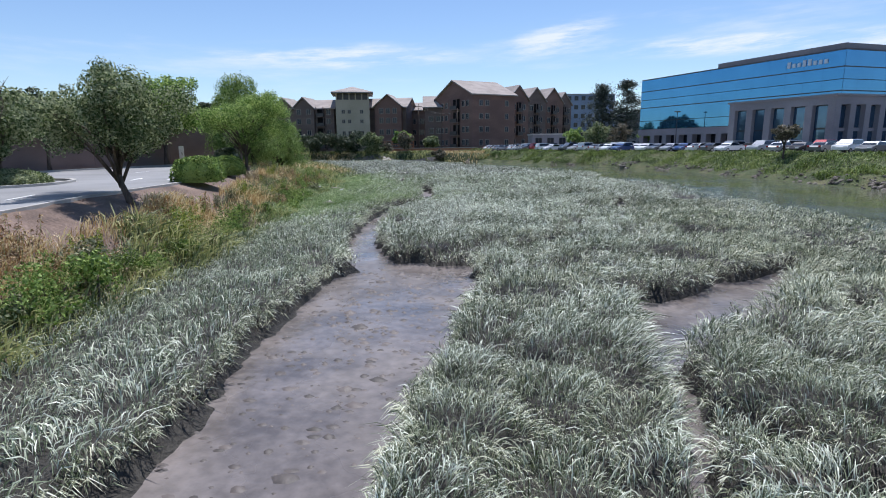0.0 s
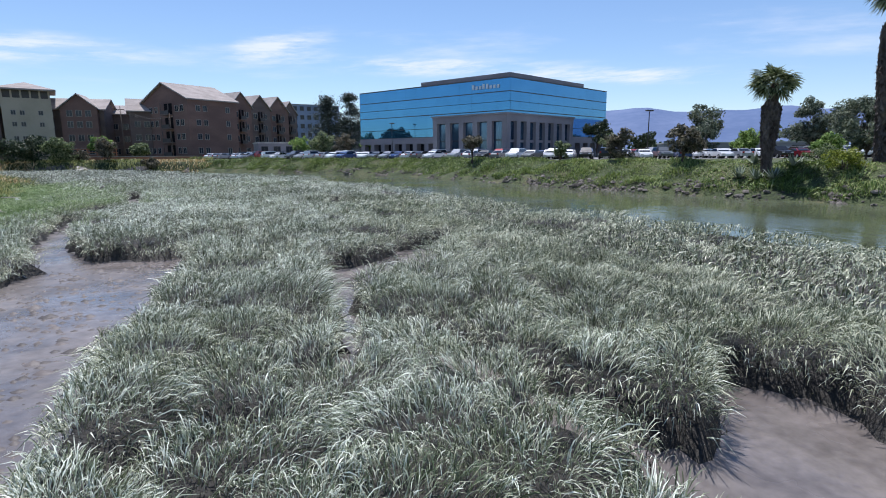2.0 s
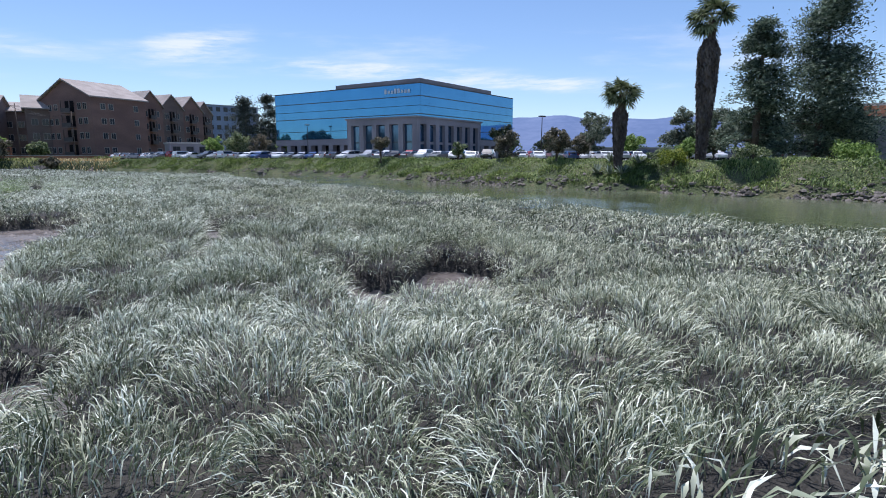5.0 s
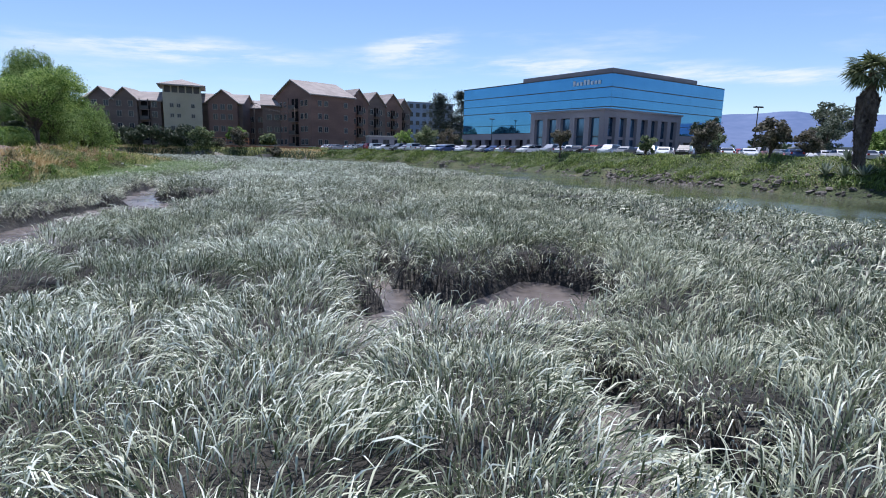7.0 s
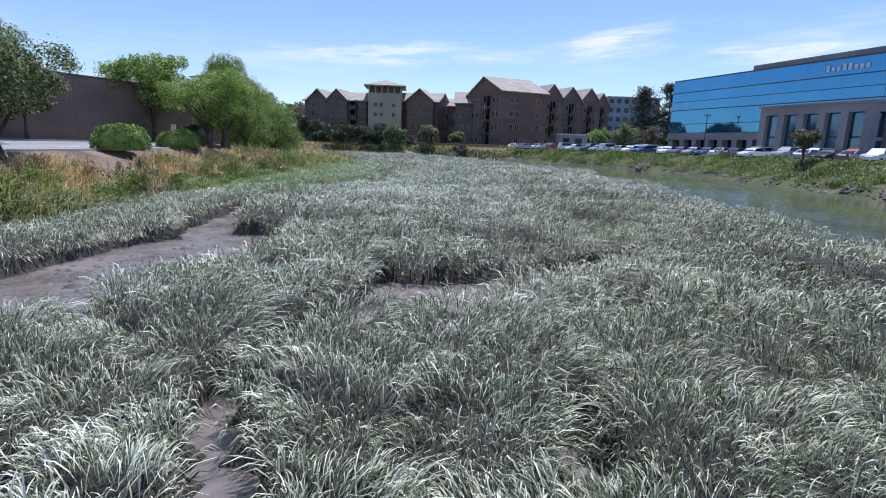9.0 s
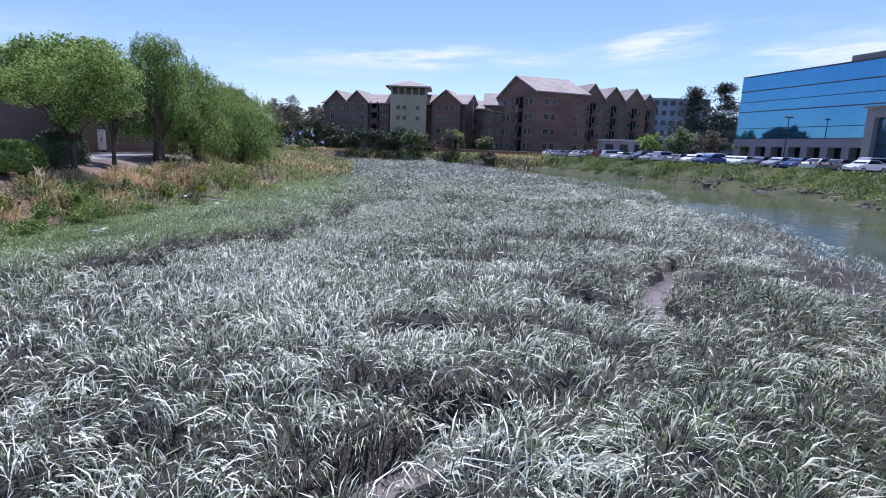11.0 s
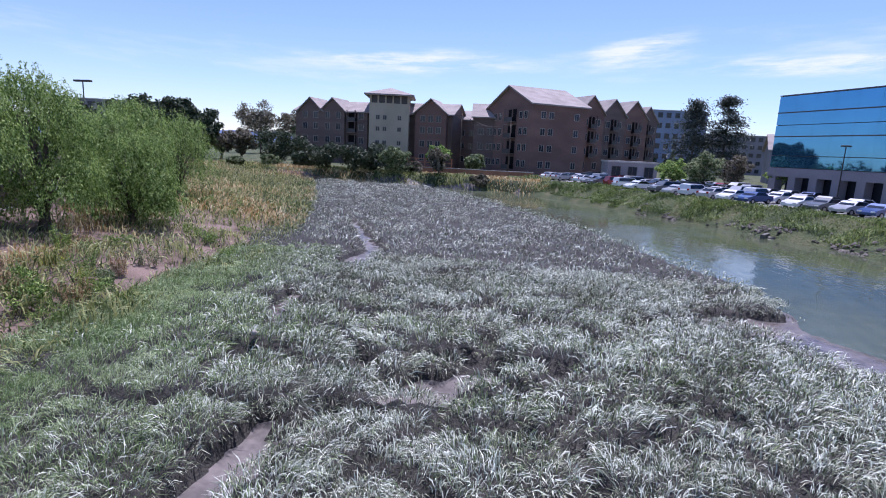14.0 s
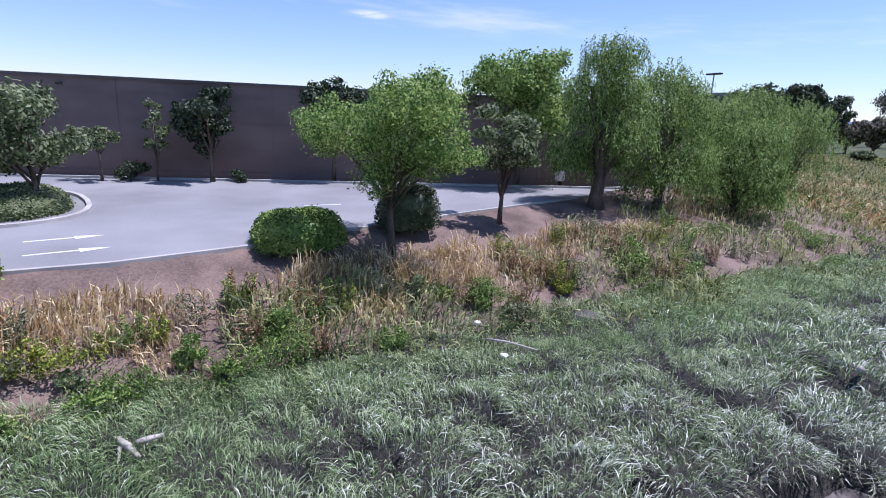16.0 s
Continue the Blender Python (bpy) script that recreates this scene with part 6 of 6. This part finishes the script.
def shore_wall():
    t = thing("retaining_wall", -22, 149, 1.9, 3, "low terracotta retaining wall with a pale cap", "wall")
    part("wall", (box(-11, -0.2, -0.2, 14, 0.2, 1.3), M_TERRA), t)
    part("cap", (box(-11.1, -0.3, 1.3, 14.1, 0.3, 1.45), M_TRIM), t)
    t = thing("timber_frame", -31, 150, 1.9, 5, "orange timber posts and beams at the shore", "pergola")
    for k in range(6):
        part("post", (box(-5 + 2 * k - 0.12, -0.12, 0, -5 + 2 * k + 0.12, 0.12, 3.2), M_TERRA), t)
    for k in (1.4, 2.3, 3.1):
        part("beam", (box(-5.3, -0.2, k, 5.3, -0.121, k + 0.2), M_TERRA), t)


shore_wall()


def pole_line():
    for i, (px, py, h) in enumerate(((-24.5, 152, 13.5), (-13.5, 150, 12.0))):
        t = thing("utility_pole", px, py, 1.9, 0, "thin grey utility pole", "pole", "utility poles")
        part("pole", tubes("pole", [([(0, 0, 0), (0, 0, h)], [0.11, 0.08])], M_BARK, 8), t)
        part("crossarm", (box(-0.9, -0.06, h - 0.8, 0.9, 0.06, h - 0.65), M_BARK), t)


pole_line()


# ---- eastern car park ----
ROW = [(-4, 141), (3.5, 134), (9, 122.5), (15, 113), (21, 106), (26, 100), (31, 92), (37, 81), (44, 71), (54, 63), (66, 56.5), (80, 50), (96, 43)]


def along_row(step, off):
    """Places along the front row of the car park, moved inland by off: x, y and the way inland in degrees."""
    out, carry = [], 0.0
    for (ax, ay), (bx, by) in zip(ROW, ROW[1:]):
        L = math.hypot(bx - ax, by - ay)
        ux, uy = (bx - ax) / L, (by - ay) / L
        s = carry
        while s < L:
            out.append((ax + ux * s - uy * off, ay + uy * s + ux * off, math.degrees(math.atan2(ux, -uy))))
            s += step
        carry = s - L
    return out


lot = ribbon("parking_lot", [p[:2] for p in along_row(4.0, -2.7)], [p[:2] for p in along_row(4.0, 42)], 2.47, M_ASPH, 0.7)
tagged(new("parking_lot", lot), "grey asphalt car park behind the bank", "road", kind="structure")

PAINTS = {"white": (0.8, 0.8, 0.8), "silver": (0.45, 0.46, 0.48), "grey": (0.16, 0.17, 0.18), "black": (0.02, 0.02, 0.022), "red": (0.3, 0.02, 0.03), "blue": (0.04, 0.08, 0.22)}
CARMAT = {k: simple(k + "_car_paint", v, 0.35, 0.0 if k == "white" else 0.3, 0.8) for k, v in PAINTS.items()}
PROFILES = {
    "sedan": ([(-2.3, 0.35), (-2.32, 0.8), (-2.1, 0.98), (-1.45, 1.02), (-0.75, 1.42), (0.45, 1.45), (1.15, 1.0), (2.1, 0.82), (2.3, 0.6), (2.28, 0.35)], [(-1.3, 1.03), (-0.7, 1.38), (0.42, 1.41), (1.02, 1.02)]),
    "suv": ([(-2.35, 0.42), (-2.4, 0.9), (-2.3, 1.1), (-2.15, 1.68), (-1.6, 1.76), (0.5, 1.74), (1.15, 1.14), (2.15, 1.02), (2.35, 0.75), (2.32, 0.42)], [(-2.1, 1.12), (-2.0, 1.62), (0.46, 1.66), (1.0, 1.16)]),
}
WHEEL = None


def car_parts(kind, colour):
    """A car in local axes, nose along +x."""
    t = thing("parked_car", 0, 0, 0, 0, f"{colour} {'sport utility vehicle' if kind == 'suv' else 'sedan'} parked on the asphalt", "car", "parked cars")
    prof, glass = PROFILES[kind]
    n = len(prof)
    V, F = [], []
    for s, w in ((-1, 0.90), (1, 0.90)):
        for x, z in prof:
            k = 0.90 if z < 1.05 else 0.90 - 0.32 * (z - 1.05)
            V.append((x, s * k, z))
    F = [tuple(range(n))[::-1], tuple(range(n, 2 * n))] + [(i, (i + 1) % n, n + (i + 1) % n, n + i) for i in range(n)]
    part("body", mesh_data("body", V, F, CARMAT[colour]), t)
    g = len(glass)
    for s in (-1, 1):
        V = [(x, s * (0.905 - 0.32 * max(0, z - 1.05)), z) for x, z in glass]
        part("side_window", mesh_data("side_window", V, [tuple(range(g))[::s]], M_CARGLASS), t)
    (x0, z0), (x1, z1) = glass[2], glass[3]
    V = [(x0 + 0.09, -0.68, z0 - 0.02), (x0 + 0.09, 0.68, z0 - 0.02), (x1 + 0.1, 0.8, z1 + 0.03), (x1 + 0.1, -0.8, z1 + 0.03)]
    part("windscreen", mesh_data("windscreen", V, [(0, 1, 2, 3)], M_CARGLASS), t)
    (x0, z0), (x1, z1) = glass[1], glass[0]
    V = [(x0 - 0.14, -0.66, z0), (x0 - 0.14, 0.66, z0), (x1 - 0.14, 0.78, z1 + 0.05), (x1 - 0.14, -0.78, z1 + 0.05)]
    part("rear_window", mesh_data("rear_window", V, [(3, 2, 1, 0)], M_CARGLASS), t)
    hz = prof[-2][1]
    for s in (-1, 1):
        part("headlight", (box(2.22, s * 0.62 - 0.2, hz, 2.335, s * 0.62 + 0.2, hz + 0.14, bevel=0.02), M_LAMPGLASS), t)
        part("tail_light", (box(-2.43, s * 0.7 - 0.12, hz + 0.15, -2.25, s * 0.7 + 0.12, hz + 0.4, bevel=0.02), M_TAIL), t)
        for x in (-1.42, 1.42):
            wv, wf = tube([(x, s * 0.93, 0.33), (x, s * 0.70, 0.33)], [0.33, 0.33], 14)
            w = part("wheel", mesh_data("wheel", wv, wf, M_TYRE), t)
            rv, rf = tube([(x, s * 0.945, 0.33), (x, s * 0.9, 0.33)], [0.2, 0.2], 10)
            part("rim", mesh_data("rim", rv, rf, M_RIM), w)
    return t


def parked_cars():
    g = random.Random(5)
    made = {}
    spots = []
    for off, gap, skip in ((0.0, 2.75, 0.08), (5.2, 2.75, 0.15), (13.0, 2.9, 0.25), (18.2, 2.9, 0.3)):
        for x, y, ang in along_row(gap, off):
            v = ((x - 49.5) * 0.403 - (y - 88.9) * 0.915) / (-0.4706 * 0.403 - 0.8824 * 0.915)
            u = ((x - 49.5) * 0.8824 + (y - 88.9) * 0.4706) / (0.915 * 0.8824 + 0.403 * 0.4706)
            at_office = (-3.2 < u < 41 and -3.2 < v < 46) or (-9 < u < 20 and -7 < v < 17.5)
            if g.random() > skip and not at_office:
                spots.append((x, y, ang + g.uniform(-3, 3) + (180 if g.random() < 0.6 else 0), off))
    for x, y, ang, off in spots:
        c = g.choices(list(PAINTS), (9, 5, 4, 3, 1.4, 2))[0]
        k = g.choice(("sedan", "suv", "sedan"))
        m = pose(x, y, 2.475, 0, 0, ang)
        if (k, c) not in made:
            made[k, c] = car_parts(k, c)
            made[k, c].matrix_basis = m
        else:
            copy_thing(made[k, c], m)


parked_cars()


# ---- distance: hills and far woods ----
def hills():
    V, F = [], []
    n = 160
    for i in range(n):
        a = radians(-75 + 190 * i / (n - 1))
        d = 2600
        h = 172 + 13 * math.sin(i * 0.21) + 9 * math.sin(i * 0.53 + 1) + 5 * math.sin(i * 1.3)
        h *= float(np.interp(math.degrees(a), [-75, -40, -10, 15, 30, 60, 115], [0.2, 0.25, 0.35, 0.6, 1.0, 1.05, 0.9]))
        for k, (dd, hh) in enumerate(((d - 700, -5), (d - 350, h * 0.45), (d, h), (d + 400, h * 0.6))):
            V.append((dd * math.sin(a), dd * math.cos(a), hh + (6 * math.sin(i * 0.9 + k) if k in (1,) else 0)))
    for i in range(n - 1):
        for k in range(3):
            F.append((4 * i + k, 4 * (i + 1) + k, 4 * (i + 1) + k + 1, 4 * i + k + 1))
    tagged(new("backdrop", mesh_data("backdrop", V, F, M_HILL, True)), "wooded hills on the horizon, coloured blue for haze", "hills", kind="structure")
    g = np.random.default_rng(77)
    m = 18000
    az_ = np.radians(g.uniform(-80, 110, m))
    cl = np.floor(np.degrees(az_) * 1.3)
    d = 260 + 200 * (np.sin(cl * 12.9898) * 0.5 + 0.5) + g.uniform(-15, 15, m)
    hmax = 6 + 6 * (np.sin(cl * 78.23 + 1) * 0.5 + 0.5)
    k = g.uniform(0, 1, m)
    P = np.stack([d * np.sin(az_), d * np.cos(az_), 2.0 + hmax * k * (0.7 + 0.3 * np.sin(np.degrees(az_) * 4))], 1)
    tagged(new("far_woods", leaf_mesh("far_woods", P, 2.4, M_FARTREE, 0.6, aspect=1.3)), "distant belt of trees round the marsh", "trees", kind="stuff")


hills()


# ---- rocks along the eastern waterline ----
def rock_mesh(seed):
    bm = bmesh.new()
    bmesh.ops.create_icosphere(bm, subdivisions=1, radius=0.5)
    g = random.Random(seed)
    for v in bm.verts:
        v.co *= g.uniform(0.7, 1.2)
        v.co.z *= 0.65
    me_ = bpy.data.meshes.new("rock")
    bm.to_mesh(me_)
    bm.free()
    me_.materials.append(M_ROCK)
    return me_


def rocks():
    t = thing("rock_bank", 33, 36, 0, 0, "grey rubble stones lining the creek's far shore", "rocks")
    kinds = [rock_mesh(i) for i in range(8)]
    g = random.Random(12)
    for i in range(290):
        y = g.uniform(6, 66) if i < 240 else g.uniform(66, 100)
        v = abs(g.gauss(0.10, 0.16))
        if float(vnoise(np.array([y * 0.2]), np.array([3.0]), 83)[0]) < 0.0 and g.random() < 0.75:
            continue
        x = float(far_water(y) + v * bank_width(y)) + g.uniform(-0.2, 0.4)
        z = float(ground_z(np.array([x]), np.array([y]))[0])
        s = g.uniform(0.12, 0.35) if g.random() < 0.75 else g.uniform(0.3, 0.55)
        ob = part("rock", g.choice(kinds), t, pose(x - 33, y - 36, max(z, -0.15) + 0.06 * s, g.uniform(-25, 25), g.uniform(-25, 25), g.uniform(0, 360)) @ Matrix.Diagonal((s * 1.3, s, s, 1)))


rocks()


def rubble():
    """Small broken stones between the larger ones, too many to count."""
    g = np.random.default_rng(33)
    n = 4200
    y = g.uniform(4, 110, n)
    v = np.abs(g.normal(0.08, 0.15, n))
    x = far_water(y) + v * bank_width(y) + g.uniform(-0.3, 0.3, n)
    k = (vnoise(x * 0.35, y * 0.35, 81) + 0.6 * vnoise(x * 1.1, y * 1.1, 82) + 0.7 * (y < 50) > 0.35) | (g.uniform(0, 1, n) < 0.05)
    x, y = x[k], y[k]
    z = np.maximum(ground_z(x, y), -0.12)
    r = g.uniform(0.04, 0.11, len(x)) + 0.22 * g.uniform(0, 1, len(x)) ** 4
    base = np.array([(1, 0, 0), (0, 1, 0), (-1, 0, 0), (0, -1, 0), (0, 0, 0.75), (0.5, 0.5, 0.5), (-0.5, 0.45, 0.5), (-0.5, -0.5, 0.45), (0.5, -0.5, 0.5)])
    V = np.stack([x, y, z], 1)[:, None, :] + base[None] * r[:, None, None] * g.uniform(0.7, 1.35, (len(x), 9, 3))
    tri = [(0, 5, 4), (5, 1, 4), (1, 6, 4), (6, 2, 4), (2, 7, 4), (7, 3, 4), (3, 8, 4), (8, 0, 4), (0, 1, 5), (1, 2, 6), (2, 3, 7), (3, 0, 8)]
    L = ((np.arange(len(x)) * 9)[:, None] + np.array(tri).ravel()[None, :]).ravel()
    tagged(new("rubble", soup("rubble", V.reshape(-1, 3), np.full(len(x) * 12, 3), L, M_RUBBLE)), "small broken stones on the creek's far shore", "rocks", kind="stuff")


rubble()


# ---- litter and driftwood on the marsh ----
def rest_z(x, y, top=0.0):
    return float(ground_z(np.array([x]), np.array([y]))[0]) + top


def stick(name, x, y, z, L, r, rx, rz, label, mat=None):
    v, f = tube([(-L / 2, 0, 0), (-L * 0.1, 0.03 * L, 0.02 * L), (L / 2, 0, 0)], [r, r * 0.9, r * 0.55], 7)
    ob = new(name, mesh_data(name, v, f, mat or M_WOODGREY, True))
    ob.matrix_basis = pose(x, y, z, 0, rx, rz)
    return tagged(ob, label, "driftwood")


stick("log", -10.7, 48.6, 0.78, 1.3, 0.09, 20, 118, "pale weathered log lying in the grass")
stick("driftwood", -12.1, 31.7, 0.55, 0.6, 0.07, 8, 40, "pale broken driftwood in the grass")
stick("driftwood", -12.3, 32.0, 0.58, 0.45, 0.07, -10, 95, "pale broken driftwood in the grass")
stick("driftwood", -12.2, 31.5, 0.52, 0.7, 0.04, 5, 10, "thin bleached stick in the grass")
stick("driftwood", -14.3, 40.4, 0.75, 1.4, 0.035, 6, 60, "thin bleached stick in the green grass")


def bag(x, y, z, r, label, seed, name="plastic_bag"):
    bm = bmesh.new()
    bmesh.ops.create_icosphere(bm, subdivisions=3, radius=r)
    for v in bm.verts:
        n = noise.noise(v.co * (2.2 / r) + Vector((seed, 0, 0)))
        v.co *= 1 + 0.45 * n
        v.co.z *= 0.55
    me_ = bpy.data.meshes.new(name)
    bm.to_mesh(me_)
    bm.free()
    me_.materials.append(M_WHITE)
    ob = new(name, me_)
    ob.matrix_basis = pose(x, y, z)
    return tagged(ob, label, "litter")


bag(-13.9, 40.0, 0.66, 0.10, "crumpled pale plastic bag in the grass", 1)
bag(-8.3, 35.0, 0.6, 0.18, "crumpled white plastic bag in the grass", 2)
bag(-15.6, 39.9, 0.92, 0.09, "pale rounded stone at the bank's foot", 3, "stone")
bag(-3.0, 30.5, 0.62, 0.11, "flattened pale plastic bottle in the grass", 4, "plastic_bottle")


def outcrop(x, y, label):
    me_ = rock_mesh(77)
    ob = new("boulder", me_)
    ob.matrix_basis = pose(x, y, rest_z(x, y, 0.1), 0, 0, 40) @ Matrix.Diagonal((1.9, 1.0, 0.7, 1))
    tagged(ob, label, "rock")


outcrop(-17.0, 44.5, "flat pale concrete slab at the bank's foot")


def mud_lumps():
    """Small clods and prints on the wet mud of the main channel."""
    g = np.random.default_rng(91)
    n = 1700
    x, y = g.uniform(-7, -1.4, n), g.uniform(-6, 16, n)
    k = mud_dist(x, y) < -0.15
    x, y = x[k], y[k]
    z = ground_z(x, y)
    V, S, L = [], [], []
    for i in range(len(x)):
        r = g.uniform(0.02, 0.085) * (1.6 if g.random() < 0.1 else 1)
        st = g.uniform(1.0, 2.2)
        b = len(V)
        for j in range(6):
            t = j * math.pi / 3 + g.uniform(-0.3, 0.3)
            V.append((x[i] + math.cos(t) * r * st, y[i] + math.sin(t) * r, z[i] - 0.01))
        V.append((x[i] + g.uniform(-0.3, 0.3) * r, y[i], z[i] + r * g.uniform(0.3, 0.7)))
        for j in range(6):
            S.append(3)
            L += [b + j, b + (j + 1) % 6, b + 6]
    tagged(new("mud_clods", soup("mud_clods", V, S, L, M_CLOD)), "small wet clods on the channel's mud", "mud", kind="stuff")


mud_lumps()


# ---- things along the drive ----
def service_cart(x, y):
    t = thing("service_cart", x, y, 2.25, 35, "tall white box cart on small wheels beside the drive", "cart")
    part("body", (box(-0.55, -0.4, 0.28, 0.55, 0.4, 1.95, bevel=0.04), M_WHITE), t)
    part("door", (box(-0.48, -0.425, 0.4, 0.48, -0.4, 1.8, bevel=0.01), M_WHITE), t)
    part("handle", (box(0.3, -0.47, 1.0, 0.36, -0.425, 1.3), M_METAL), t)
    for sx_ in (-0.42, 0.42):
        for sy_ in (-0.32, 0.32):
            v, f = tube([(sx_, sy_ - 0.04, 0.14), (sx_, sy_ + 0.04, 0.14)], [0.14, 0.14], 12)
            part("wheel", mesh_data("wheel", v, f, M_TYRE), t)


service_cart(-36.0, 54.2)


def bare_tree(x, y, z, h, seed):
    """A dead tree: a slim trunk whose limbs fork into bare twigs."""
    t = thing("bare_tree", x, y, z, 0, "leafless grey tree with thin upright twigs", "tree")
    g = random.Random(seed)
    part("trunk", tubes("trunk", [([(0, 0, 0), (0.05, 0, h * 0.3), (0, 0.08, h * 0.62)], [0.09, 0.07, 0.04])], M_BARK, 7), t)
    for i in range(13):
        a, z0 = g.uniform(0, 6.28), h * g.uniform(0.28, 0.62)
        L = h * g.uniform(0.25, 0.4)
        tip = Vector((math.cos(a) * L * 0.4, math.sin(a) * L * 0.4, z0 + L))
        mid = Vector((math.cos(a) * L * 0.22, math.sin(a) * L * 0.22, z0 + L * 0.45))
        runs = [([(0, 0, z0), tuple(mid), tuple(tip)], [0.035, 0.022, 0.006])]
        for j in range(7):
            k = g.uniform(0.2, 0.9)
            p = mid.lerp(tip, k)
            b = g.uniform(0, 6.28)
            q = p + Vector((math.cos(b) * 0.3, math.sin(b) * 0.3, 0.45)) * g.uniform(0.5, 1.1)
            runs.append(([tuple(p), tuple(q)], [0.012, 0.004]))
        part("limb", tubes("limb", runs, M_BARK, 4), t)


bare_tree(-24.6, 21.6, 2.2, 5.6, 4)


# ---- wires between the poles, and a drain on the far bank ----
def wires():
    for k, off in enumerate((-0.8, 0.8)):
        t = thing("power_wire", -24.5 + off, 152, 14.6, 0, "thin dark overhead wire between poles", "wire", "overhead wires")
        pts = []
        for i in range(13):
            s = i / 12
            pts.append((11 * s, -2 * s, -1.5 * s - 1.2 * 4 * s * (1 - s)))
        part("strand", tubes("strand", [(pts, [0.025] * 13)], M_METAL, 5), t)


wires()


def drain(x, y):
    z = rest_z(x, y)
    t = thing("drain_outlet", x, y, z, 60, "dark concrete drain outlet on the far bank", "drain")
    part("headwall", (box(-1.3, -0.2, -0.3, 1.3, 0.2, 0.8, bevel=0.03), M_ROCK), t)
    v, f = tube([(0, -0.9, 0.25), (0, 0.1, 0.25)], [0.32, 0.32], 14)
    part("pipe", mesh_data("pipe", v, f, M_METAL, True), t)


drain(19.0, 93.0)
